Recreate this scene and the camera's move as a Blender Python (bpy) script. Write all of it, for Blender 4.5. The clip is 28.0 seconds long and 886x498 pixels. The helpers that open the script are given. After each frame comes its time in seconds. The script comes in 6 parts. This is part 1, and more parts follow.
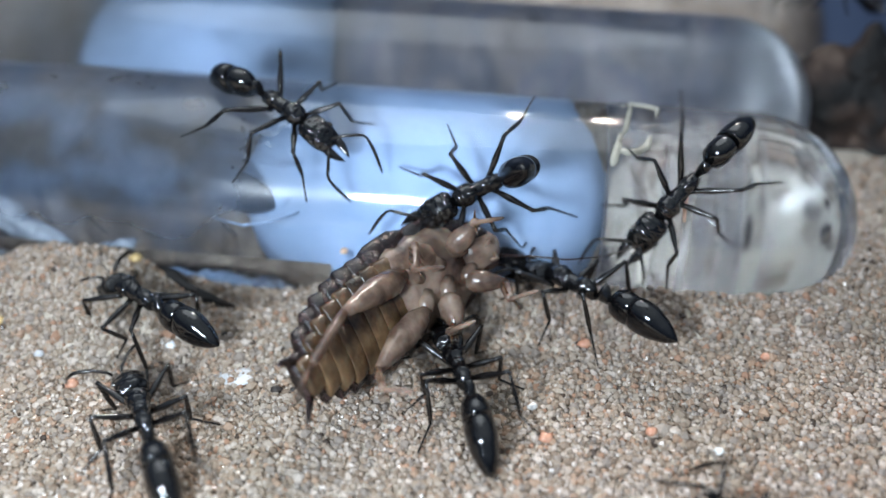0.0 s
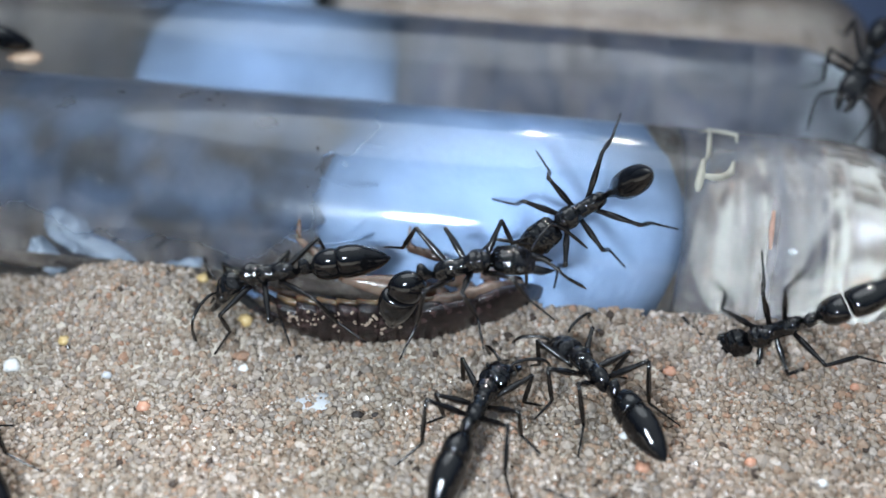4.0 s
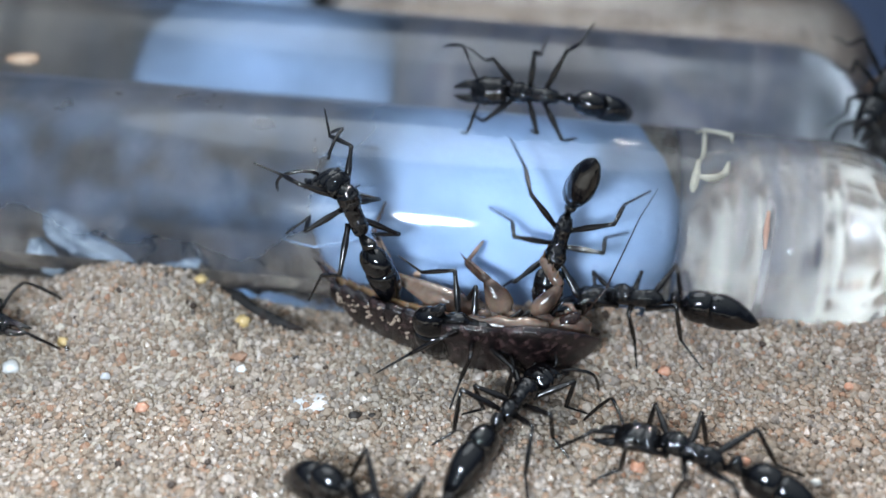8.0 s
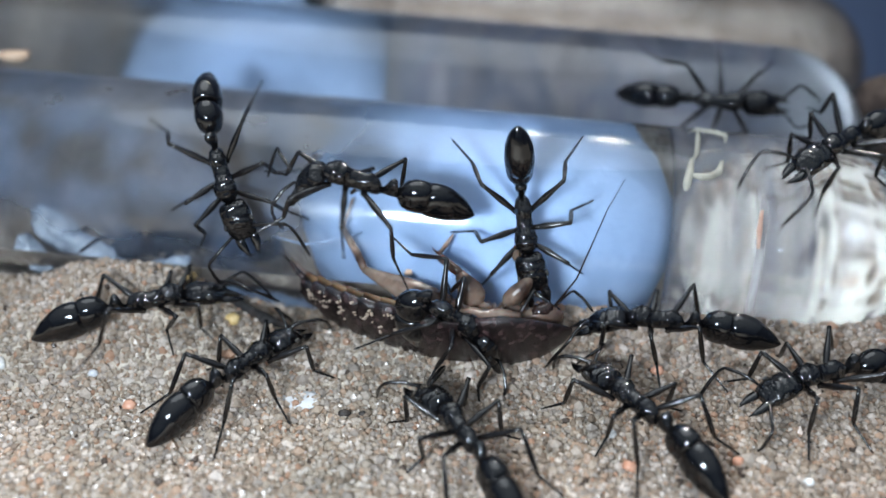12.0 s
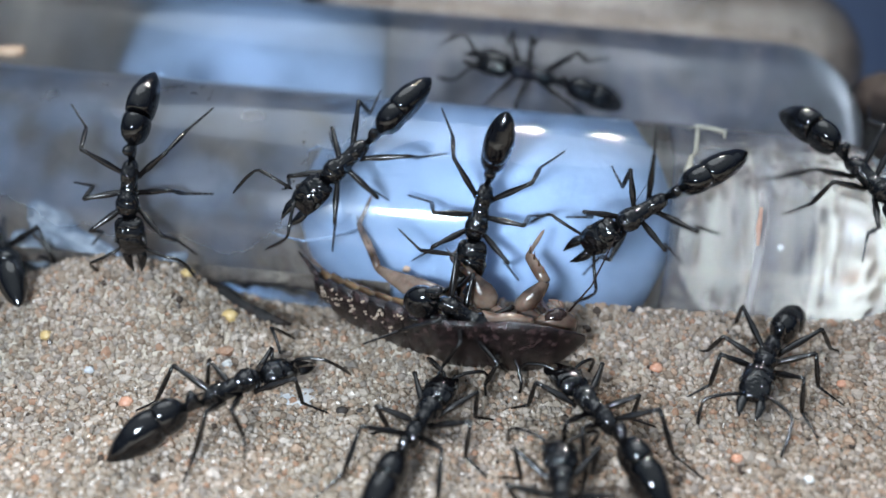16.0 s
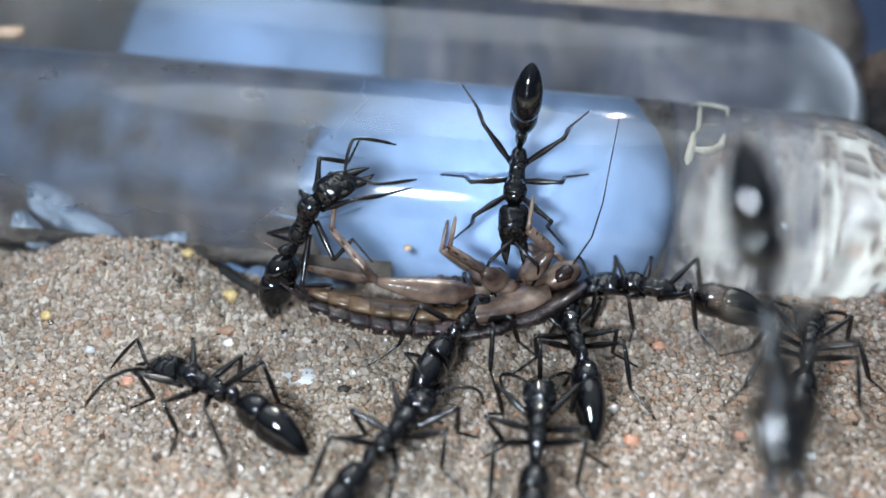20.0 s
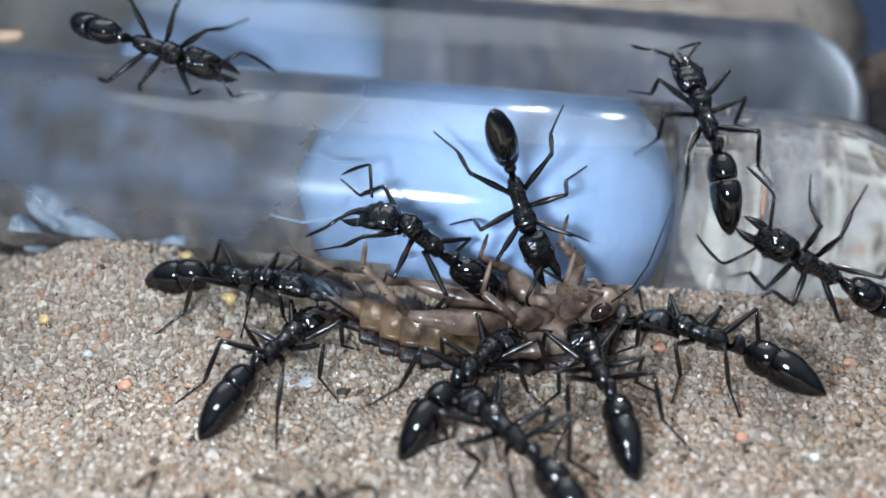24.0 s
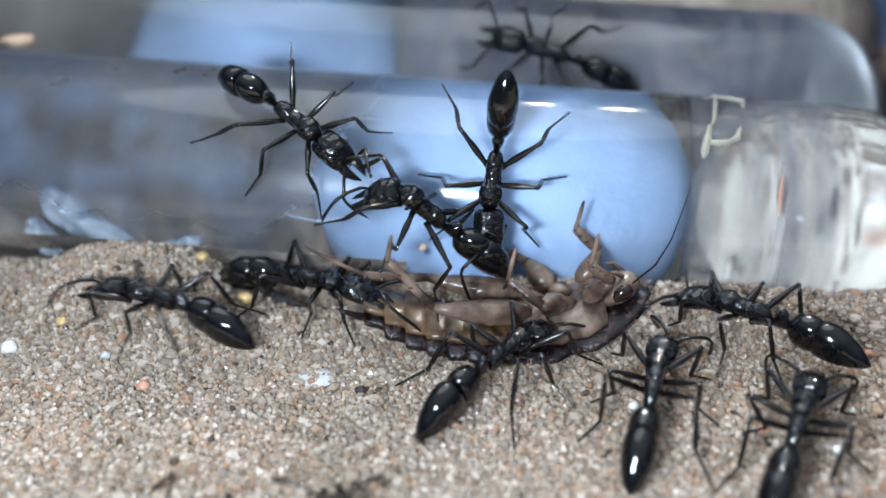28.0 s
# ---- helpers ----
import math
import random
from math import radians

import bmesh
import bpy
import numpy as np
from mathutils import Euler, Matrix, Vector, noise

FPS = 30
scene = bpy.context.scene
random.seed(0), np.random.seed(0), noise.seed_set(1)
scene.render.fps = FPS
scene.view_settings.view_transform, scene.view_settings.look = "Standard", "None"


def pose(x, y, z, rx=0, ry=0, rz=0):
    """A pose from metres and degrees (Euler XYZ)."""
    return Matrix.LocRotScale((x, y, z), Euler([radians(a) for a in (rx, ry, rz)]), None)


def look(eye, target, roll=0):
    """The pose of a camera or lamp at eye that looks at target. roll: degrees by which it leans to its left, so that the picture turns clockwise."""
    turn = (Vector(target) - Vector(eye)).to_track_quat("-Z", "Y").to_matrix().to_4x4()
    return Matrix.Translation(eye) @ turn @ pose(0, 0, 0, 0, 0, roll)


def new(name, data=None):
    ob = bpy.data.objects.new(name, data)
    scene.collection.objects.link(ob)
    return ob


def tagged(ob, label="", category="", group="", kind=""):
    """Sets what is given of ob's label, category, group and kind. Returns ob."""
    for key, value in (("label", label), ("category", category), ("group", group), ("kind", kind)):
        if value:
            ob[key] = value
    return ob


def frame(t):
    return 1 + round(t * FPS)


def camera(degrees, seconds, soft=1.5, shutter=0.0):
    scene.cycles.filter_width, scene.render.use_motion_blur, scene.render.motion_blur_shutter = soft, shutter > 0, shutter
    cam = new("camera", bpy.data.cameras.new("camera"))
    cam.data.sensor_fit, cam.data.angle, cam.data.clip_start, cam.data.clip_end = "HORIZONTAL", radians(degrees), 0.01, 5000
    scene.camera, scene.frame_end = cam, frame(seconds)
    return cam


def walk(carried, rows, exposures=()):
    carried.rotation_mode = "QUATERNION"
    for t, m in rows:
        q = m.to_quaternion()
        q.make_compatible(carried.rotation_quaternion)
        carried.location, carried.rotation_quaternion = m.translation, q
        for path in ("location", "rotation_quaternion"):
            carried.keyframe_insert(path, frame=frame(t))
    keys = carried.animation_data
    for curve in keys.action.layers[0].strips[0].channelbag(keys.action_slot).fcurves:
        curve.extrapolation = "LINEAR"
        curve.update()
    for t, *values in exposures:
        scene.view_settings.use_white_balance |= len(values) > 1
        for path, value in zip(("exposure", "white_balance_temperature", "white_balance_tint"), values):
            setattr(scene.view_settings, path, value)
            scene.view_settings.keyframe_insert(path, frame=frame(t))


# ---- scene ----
cam = camera(50, 28.0, soft=1.5, shutter=0.5)
cam.data.dof.use_dof = True
cam.data.dof.focus_distance, cam.data.dof.aperture_fstop = 0.0690, 17.0

PATH = [
    (0, pose(0.00748, -0.07598, 0.04758, 57.43, 0, 1.36) @ pose(0, 0, 0, 0, 0, -1.96)),
    (0.5, pose(0.00728, -0.07570, 0.04764, 57.41, 0, 1.30) @ pose(0, 0, 0, 0, 0, -1.95)),
    (1, pose(0.00712, -0.07534, 0.04764, 57.47, 0, 1.27) @ pose(0, 0, 0, 0, 0, -1.95)),
    (1.2, pose(0.00692, -0.07536, 0.04760, 57.51, 0, 1.27) @ pose(0, 0, 0, 0, 0, -1.96)),
    (1.4, pose(0.00595, -0.07546, 0.04736, 57.72, 0, 1.29) @ pose(0, 0, 0, 0, 0, -1.98)),
    (1.5, pose(0.00387, -0.07566, 0.04685, 58.16, 0, 1.33) @ pose(0, 0, 0, 0, 0, -2.03)),
    (1.6, pose(0.00159, -0.07590, 0.04631, 58.29, 0, 0.99) @ pose(0, 0, 0, 0, 0, -1.38)),
    (1.8, pose(-0.00024, -0.07610, 0.04588, 58.39, 0, 0.73) @ pose(0, 0, 0, 0, 0, -0.87)),
    (2, pose(-0.00069, -0.07615, 0.04577, 58.41, 0, 0.66) @ pose(0, 0, 0, 0, 0, -0.74)),
    (2.5, pose(-0.00060, -0.07536, 0.04590, 58.69, 0, 0.26) @ pose(0, 0, 0, 0, 0, -0.67)),
    (3, pose(-0.00026, -0.07518, 0.04599, 58.96, 0, 0.14) @ pose(0, 0, 0, 0, 0, -0.49)),
    (3.5, pose(-0.00024, -0.07508, 0.04610, 59.18, 0, -0.01) @ pose(0, 0, 0, 0, 0, -0.38)),
    (5.5, pose(-0.00071, -0.07494, 0.04657, 59.79, 0, 0.13) @ pose(0, 0, 0, 0, 0, -0.76)),
    (6, pose(-0.00056, -0.07481, 0.04668, 59.52, 0, 0.22) @ pose(0, 0, 0, 0, 0, -1.02)),
    (6.5, pose(-0.00031, -0.07490, 0.04674, 59.34, 0, 0.18) @ pose(0, 0, 0, 0, 0, -1.11)),
    (7, pose(-0.00009, -0.07498, 0.04685, 59.33, 0, 0.10) @ pose(0, 0, 0, 0, 0, -0.77)),
    (7.5, pose(-0.00008, -0.07518, 0.04704, 59.14, 0, -0.01) @ pose(0, 0, 0, 0, 0, -0.67)),
    (8, pose(0.00000, -0.07505, 0.04691, 59.00, 0, -0.00) @ pose(0, 0, 0, 0, 0, -0.57)),
    (8.5, pose(-0.00014, -0.07490, 0.04691, 59.23, 0, -0.21) @ pose(0, 0, 0, 0, 0, -0.45)),
    (9, pose(-0.00015, -0.07482, 0.04676, 59.61, 0, -0.33) @ pose(0, 0, 0, 0, 0, -0.37)),
    (9.5, pose(-0.00025, -0.07482, 0.04658, 59.69, 0, -0.33) @ pose(0, 0, 0, 0, 0, -0.41)),
    (10, pose(-0.00020, -0.07482, 0.04633, 59.57, 0, -0.24) @ pose(0, 0, 0, 0, 0, -0.51)),
    (10.5, pose(-0.00027, -0.07513, 0.04627, 59.44, 0, -0.47) @ pose(0, 0, 0, 0, 0, -0.30)),
    (11, pose(-0.00010, -0.07507, 0.04619, 59.24, 0, -0.53) @ pose(0, 0, 0, 0, 0, -0.16)),
    (11.5, pose(0.00002, -0.07506, 0.04597, 59.29, 0, -0.52) @ pose(0, 0, 0, 0, 0, -0.02)),
    (12, pose(0.00007, -0.07507, 0.04589, 59.55, 0, -0.51) @ pose(0, 0, 0, 0, 0, -0.01)),
    (12.5, pose(0.00005, -0.07500, 0.04590, 59.59, 0, -0.57) @ pose(0, 0, 0, 0, 0, -0.02)),
    (14.5, pose(0.00016, -0.07503, 0.04606, 58.98, 0, -0.28) @ pose(0, 0, 0, 0, 0, -0.24)),
    (15, pose(0.00026, -0.07502, 0.04590, 59.10, 0, -0.34) @ pose(0, 0, 0, 0, 0, -0.15)),
    (15.5, pose(0.00001, -0.07490, 0.04574, 59.26, 0, -0.58) @ pose(0, 0, 0, 0, 0, 0.03)),
    (16, pose(-0.00004, -0.07490, 0.04554, 59.51, 0, -0.73) @ pose(0, 0, 0, 0, 0, 0.17)),
    (16.5, pose(-0.00003, -0.07509, 0.04539, 59.38, 0, -0.80) @ pose(0, 0, 0, 0, 0, 0.20)),
    (17, pose(-0.00021, -0.07521, 0.04523, 58.88, 0, -0.95) @ pose(0, 0, 0, 0, 0, 0.17)),
    (17.5, pose(-0.00007, -0.07535, 0.04508, 58.73, 0, -0.89) @ pose(0, 0, 0, 0, 0, 0.18)),
    (18, pose(-0.00029, -0.07519, 0.04490, 58.77, 0, -1.01) @ pose(0, 0, 0, 0, 0, 0.27)),
    (18.5, pose(-0.00022, -0.07534, 0.04473, 58.99, 0, -0.78) @ pose(0, 0, 0, 0, 0, 0.15)),
    (19, pose(-0.00031, -0.07522, 0.04476, 58.84, 0, -0.76) @ pose(0, 0, 0, 0, 0, 0.05)),
    (19.5, pose(-0.00008, -0.07518, 0.04478, 58.86, 0, -0.56) @ pose(0, 0, 0, 0, 0, -0.07)),
    (20, pose(0.00015, -0.07494, 0.04485, 58.70, 0, -0.47) @ pose(0, 0, 0, 0, 0, -0.19)),
    (20.5, pose(0.00036, -0.07497, 0.04479, 58.70, 0, -0.35) @ pose(0, 0, 0, 0, 0, -0.31)),
    (21, pose(0.00031, -0.07492, 0.04473, 58.64, 0, -0.36) @ pose(0, 0, 0, 0, 0, -0.38)),
    (21.5, pose(0.00047, -0.07484, 0.04454, 58.97, 0, -0.24) @ pose(0, 0, 0, 0, 0, -0.41)),
    (23.5, pose(0.00040, -0.07488, 0.04442, 59.13, 0, -0.28) @ pose(0, 0, 0, 0, 0, -0.45)),
    (24, pose(0.00042, -0.07481, 0.04435, 59.10, 0, -0.26) @ pose(0, 0, 0, 0, 0, -0.52)),
    (24.5, pose(0.00052, -0.07474, 0.04439, 59.05, 0, -0.13) @ pose(0, 0, 0, 0, 0, -0.68)),
    (25, pose(-0.00009, -0.07451, 0.04414, 59.22, 0, -0.01) @ pose(0, 0, 0, 0, 0, -1.42)),
    (25.5, pose(-0.00081, -0.07447, 0.04419, 59.98, 0, 0.12) @ pose(0, 0, 0, 0, 0, -1.92)),
    (26, pose(-0.00076, -0.07481, 0.04426, 59.30, 0, 0.15) @ pose(0, 0, 0, 0, 0, -1.88)),
    (26.5, pose(-0.00029, -0.07490, 0.04426, 59.02, 0, 0.09) @ pose(0, 0, 0, 0, 0, -1.62)),
    (27, pose(-0.00038, -0.07486, 0.04427, 58.87, 0, 0.11) @ pose(0, 0, 0, 0, 0, -1.69)),
    (27.5, pose(-0.00024, -0.07484, 0.04414, 59.01, 0, 0.10) @ pose(0, 0, 0, 0, 0, -1.62)),
    (28, pose(-0.00021, -0.07475, 0.04406, 59.09, 0, 0.28) @ pose(0, 0, 0, 0, 0, -1.60)),
]
walk(cam, PATH)

# ---- light ----
MM = 0.001
world = bpy.data.worlds.new("room_light")
scene.world = world
world.use_nodes = True
sky = world.node_tree
# the room: a pale ceiling above, dim bluish walls around
direction = sky.nodes.new("ShaderNodeTexCoord")
height = sky.nodes.new("ShaderNodeSeparateXYZ")
sky.links.new(direction.outputs["Generated"], height.inputs[0])
fade = sky.nodes.new("ShaderNodeValToRGB")
fade.color_ramp.interpolation = "B_SPLINE"
for k, (p, c) in enumerate(((0.0, (0.05, 0.085, 0.15)), (0.45, (0.15, 0.21, 0.31)), (1.0, (0.78, 0.9, 1.0)))):
    stop = fade.color_ramp.elements[k] if k < 2 else fade.color_ramp.elements.new(p)
    stop.position, stop.color = p, (*c, 1)
sky.links.new(height.outputs["Z"], fade.inputs["Fac"])
sky.links.new(fade.outputs["Color"], sky.nodes["Background"].inputs["Color"])
sky.nodes["Background"].inputs["Strength"].default_value = 0.95


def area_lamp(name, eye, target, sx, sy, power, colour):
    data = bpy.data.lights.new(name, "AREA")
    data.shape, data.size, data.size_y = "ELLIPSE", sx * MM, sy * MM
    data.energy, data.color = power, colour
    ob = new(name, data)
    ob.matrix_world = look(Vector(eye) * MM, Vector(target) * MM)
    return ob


# the keeper's desk lamps behind the box, an added overhead fill, and the phone's own light beside its lens
area_lamp("desk_and_fill_light", (42, 215, 240), (0, -10, 6), 6, 14, 0.45, (1.0, 0.94, 0.86))
area_lamp("desk_and_fill_light", (84, 215, 240), (0, -10, 6), 6, 14, 0.45, (1.0, 0.94, 0.86))
# broad overhead fill, added to brighten the tops; no such lamp is known here
area_lamp("desk_and_fill_light", (-28, 85, 290), (0, -15, 4), 300, 260, 0.4, (0.88, 0.95, 1.0))
area_lamp("phone_light", (-20, -82, 43), (-2, -14, 6), 17, 9, 0.093, (0.752, 0.878, 1.0))


# ---- materials ----
def material(name, rough=0.5, metal=0.0):
    m = bpy.data.materials.new(name)
    m.use_nodes = True
    b = m.node_tree.nodes["Principled BSDF"]
    b.inputs["Roughness"].default_value, b.inputs["Metallic"].default_value = rough, metal
    return m, m.node_tree, b


def noise_node(nt, scale, detail=4.0, coord="Object"):
    tc = nt.nodes.new("ShaderNodeTexCoord")
    n = nt.nodes.new("ShaderNodeTexNoise")
    n.inputs["Scale"].default_value, n.inputs["Detail"].default_value = scale, detail
    nt.links.new(tc.outputs[coord], n.inputs["Vector"])
    return n


def ramp_node(nt, source, stops):
    r = nt.nodes.new("ShaderNodeValToRGB")
    e = r.color_ramp.elements
    while len(e) < len(stops):
        e.new(0.5)
    for k, (p, c) in enumerate(stops):
        e[k].position, e[k].color = p, (*c, 1)
    nt.links.new(source, r.inputs["Fac"])
    return r


def bump_node(nt, source, bsdf, strength, distance):
    b = nt.nodes.new("ShaderNodeBump")
    b.inputs["Strength"].default_value, b.inputs["Distance"].default_value = strength, distance
    nt.links.new(source, b.inputs["Height"])
    nt.links.new(b.outputs["Normal"], bsdf.inputs["Normal"])


def mottled(name, stops, scale, rough=0.5, bump=0.2, depth=0.00005, detail=5.0, metal=0.0):
    m, nt, b = material(name, rough, metal)
    n = noise_node(nt, scale, detail)
    nt.links.new(ramp_node(nt, n.outputs["Fac"], stops).outputs["Color"], b.inputs["Base Color"])
    if bump:
        n2 = noise_node(nt, scale * 5, 3.0)
        bump_node(nt, n2.outputs["Fac"], b, bump, depth)
    return m


def sand_material():
    m, nt, b = material("quartz_sand", 0.22)
    g = nt.nodes.new("ShaderNodeNewGeometry")
    r = ramp_node(nt, g.outputs["Random Per Island"], [
        (0.0, (0.40, 0.345, 0.29)), (0.13, (0.56, 0.50, 0.43)), (0.3, (0.62, 0.58, 0.52)), (0.45, (0.48, 0.46, 0.44)),
        (0.6, (0.69, 0.66, 0.62)), (0.74, (0.64, 0.51, 0.41)), (0.84, (0.86, 0.85, 0.83)), (0.96, (0.60, 0.42, 0.32)), (0.985, (0.13, 0.11, 0.10))])
    r.color_ramp.interpolation = "CONSTANT"
    n = noise_node(nt, 5000, 3.0)
    mix = nt.nodes.new("ShaderNodeMixRGB")
    mix.blend_type, mix.inputs["Fac"].default_value = "MULTIPLY", 0.35
    nt.links.new(r.outputs["Color"], mix.inputs["Color1"])
    nt.links.new(ramp_node(nt, n.outputs["Fac"], [(0.3, (0.55, 0.5, 0.45)), (0.65, (1, 1, 1))]).outputs["Color"], mix.inputs["Color2"])
    wide = noise_node(nt, 75, 5.0)
    tone = nt.nodes.new("ShaderNodeMixRGB")
    tone.blend_type, tone.inputs["Fac"].default_value = "MULTIPLY", 1.0
    nt.links.new(mix.outputs["Color"], tone.inputs["Color1"])
    nt.links.new(ramp_node(nt, wide.outputs["Fac"], [(0.32, (0.77, 0.697, 0.625)), (0.5, (0.925, 0.822, 0.745)), (0.68, (1.0, 0.888, 0.825))]).outputs["Color"], tone.inputs["Color2"])
    nt.links.new(tone.outputs["Color"], b.inputs["Base Color"])
    bump_node(nt, n.outputs["Fac"], b, 0.4, 0.00006)
    # quartz lets some light through
    through_light = nt.nodes.new("ShaderNodeBsdfTranslucent")
    nt.links.new(tone.outputs["Color"], through_light.inputs["Color"])
    blend = nt.nodes.new("ShaderNodeMixShader")
    blend.inputs["Fac"].default_value = 0.4
    nt.links.new(b.outputs["BSDF"], blend.inputs[1])
    nt.links.new(through_light.outputs["BSDF"], blend.inputs[2])
    nt.links.new(blend.outputs["Shader"], nt.nodes["Material Output"].inputs["Surface"])
    return m


def glass_material(name, foggy, rough=0.09, reach_to=(-0.036, -0.056), veil_most=0.4, film_most=0.5, tint=(0.1, 0.15, 0.25), streaks_from=None, hue_shift=(1.0, 1.0, 1.0), streak_scale=(420, 45, 45)):
    """Clear glass; foggy: beads of damp veil it towards its open end."""
    m, nt, b = material(name, rough)
    b.inputs["Base Color"].default_value = (0.93, 0.96, 0.97, 1)
    b.inputs["Transmission Weight"].default_value, b.inputs["IOR"].default_value = 1.0, 1.22 if foggy else 1.47
    if foggy:
        n = noise_node(nt, 150, 5.0)
        r = ramp_node(nt, n.outputs["Fac"], [(0.16, (0.0,) * 3), (0.62, (1.0,) * 3)])
        r.color_ramp.interpolation = "B_SPLINE"
        tc = nt.nodes.new("ShaderNodeTexCoord")
        sep = nt.nodes.new("ShaderNodeSeparateXYZ")
        nt.links.new(tc.outputs["Object"], sep.inputs[0])
        reach = nt.nodes.new("ShaderNodeMapRange")
        for key, value in (("From Min", reach_to[0]), ("From Max", reach_to[1]), ("To Min", 0.0), ("To Max", 1.0)):
            reach.inputs[key].default_value = value
        nt.links.new(sep.outputs["X"], reach.inputs["Value"])
        mul = nt.nodes.new("ShaderNodeMath")
        mul.operation = "MULTIPLY"
        nt.links.new(r.outputs["Color"], mul.inputs[0])
        nt.links.new(reach.outputs["Result"], mul.inputs[1])
        # the damp clears towards the tube's floor
        drain = nt.nodes.new("ShaderNodeMapRange")
        for key, value in (("From Min", -0.0035), ("From Max", 0.003), ("To Min", 0.22), ("To Max", 1.0)):
            drain.inputs[key].default_value = value
        nt.links.new(sep.outputs["Z"], drain.inputs["Value"])
        damp = mul
        mul = nt.nodes.new("ShaderNodeMath")
        mul.operation = "MULTIPLY"
        nt.links.new(damp.outputs[0], mul.inputs[0])
        nt.links.new(drain.outputs["Result"], mul.inputs[1])
        veil = nt.nodes.new("ShaderNodeMapRange")
        veil.inputs["To Min"].default_value, veil.inputs["To Max"].default_value = rough, veil_most
        nt.links.new(mul.outputs[0], veil.inputs["Value"])
        nt.links.new(veil.outputs["Result"], b.inputs["Roughness"])
        film = nt.nodes.new("ShaderNodeBsdfDiffuse")
        murk = noise_node(nt, 260, 8.0)
        shade = ramp_node(nt, murk.outputs["Fac"], [(0.32, tuple(v * k for v, k in zip(tint, (0.5, 0.38, 0.28)))), (0.5, tuple(v * 0.68 for v in tint)), (0.68, tint)])
        nt.links.new(shade.outputs["Color"], film.inputs["Color"])
        thick = nt.nodes.new("ShaderNodeMath")
        thick.operation, thick.inputs[1].default_value = "MULTIPLY", film_most
        nt.links.new(mul.outputs[0], thick.inputs[0])
        mix = nt.nodes.new("ShaderNodeMixShader")
        nt.links.new(thick.outputs[0], mix.inputs["Fac"])
        nt.links.new(b.outputs["BSDF"], mix.inputs[1])
        nt.links.new(film.outputs["BSDF"], mix.inputs[2])
        last = mix
        if streaks_from is not None:
            # painted streaks stand in for the surroundings refracted through the water
            way = nt.nodes.new("ShaderNodeMapping")
            way.inputs["Scale"].default_value = streak_scale
            nt.links.new(tc.outputs["Object"], way.inputs["Vector"])
            streak_noise = nt.nodes.new("ShaderNodeTexNoise")
            streak_noise.inputs["Scale"].default_value, streak_noise.inputs["Detail"].default_value = 1.0, 4.0
            nt.links.new(way.outputs["Vector"], streak_noise.inputs["Vector"])
            tones = ((0.3, (0.07, 0.058, 0.055)), (0.42, (0.40, 0.33, 0.28)), (0.5, (0.20, 0.20, 0.23)), (0.58, (0.36, 0.31, 0.28)), (0.7, (0.60, 0.57, 0.56)))
            hue = ramp_node(nt, streak_noise.outputs["Color"], [(p, tuple(v * k for v, k in zip(c, hue_shift))) for p, c in tones])
            end = nt.nodes.new("ShaderNodeMapRange")
            for key, value in (("From Min", streaks_from), ("From Max", streaks_from + 0.004), ("To Min", 0.0), ("To Max", 1.0)):
                end.inputs[key].default_value = value
            nt.links.new(sep.outputs["X"], end.inputs["Value"])
            cover = ramp_node(nt, streak_noise.outputs["Fac"], [(0.36, (0.06,) * 3), (0.62, (0.55,) * 3)])
            # the painted streaks thin out over the round end
            end_fade = nt.nodes.new("ShaderNodeMapRange")
            for key, value in (("From Min", -0.0115), ("From Max", -0.0075), ("To Min", 1.0), ("To Max", 0.12)):
                end_fade.inputs[key].default_value = value
            nt.links.new(sep.outputs["X"], end_fade.inputs["Value"])
            stretch = nt.nodes.new("ShaderNodeMath")
            stretch.operation = "MULTIPLY"
            nt.links.new(end.outputs["Result"], stretch.inputs[0])
            nt.links.new(end_fade.outputs["Result"], stretch.inputs[1])
            much = nt.nodes.new("ShaderNodeMath")
            much.operation = "MULTIPLY"
            nt.links.new(cover.outputs["Color"], much.inputs[0])
            nt.links.new(stretch.outputs[0], much.inputs[1])
            streak_film = nt.nodes.new("ShaderNodeBsdfDiffuse")
            nt.links.new(hue.outputs["Color"], streak_film.inputs["Color"])
            last = nt.nodes.new("ShaderNodeMixShader")
            nt.links.new(much.outputs[0], last.inputs["Fac"])
            nt.links.new(mix.outputs["Shader"], last.inputs[1])
            nt.links.new(streak_film.outputs["BSDF"], last.inputs[2])
        nt.links.new(last.outputs["Shader"], nt.nodes["Material Output"].inputs["Surface"])
    return m


SAND = sand_material()
SAND_BED = mottled("sand_bed", [(0.3, (0.47, 0.40, 0.32)), (0.5, (0.57, 0.495, 0.405)), (0.7, (0.65, 0.58, 0.49))], 1800, 0.8, 0.6, 0.0002)
GLASS = glass_material("tube_glass", False, 0.085)
FOGGED = glass_material("fogged_glass", True, 0.06, (-0.036, -0.056), 0.5, 0.8, (0.085, 0.118, 0.18), -0.022, (0.745, 0.77, 0.825), (760, 60, 60))
HAZY = glass_material("hazy_glass", True, 0.3, (0.02, 0.0), 0.42, 0.4, (0.040, 0.056, 0.082), -0.048, (0.71, 0.77, 0.89), (230, 110, 110))


def water_material():
    m, nt, b = material("tube_water", 0.0)
    b.inputs["Base Color"].default_value = (0.69, 0.69, 0.71, 1)
    b.inputs["Transmission Weight"].default_value, b.inputs["IOR"].default_value = 1.0, 1.33
    return m


WATER = water_material()
COTTON = mottled("wet_cotton", [(0.3, (0.23, 0.33, 0.50)), (0.7, (0.31, 0.42, 0.62))], 260, 0.95, 0.3, 0.0003)


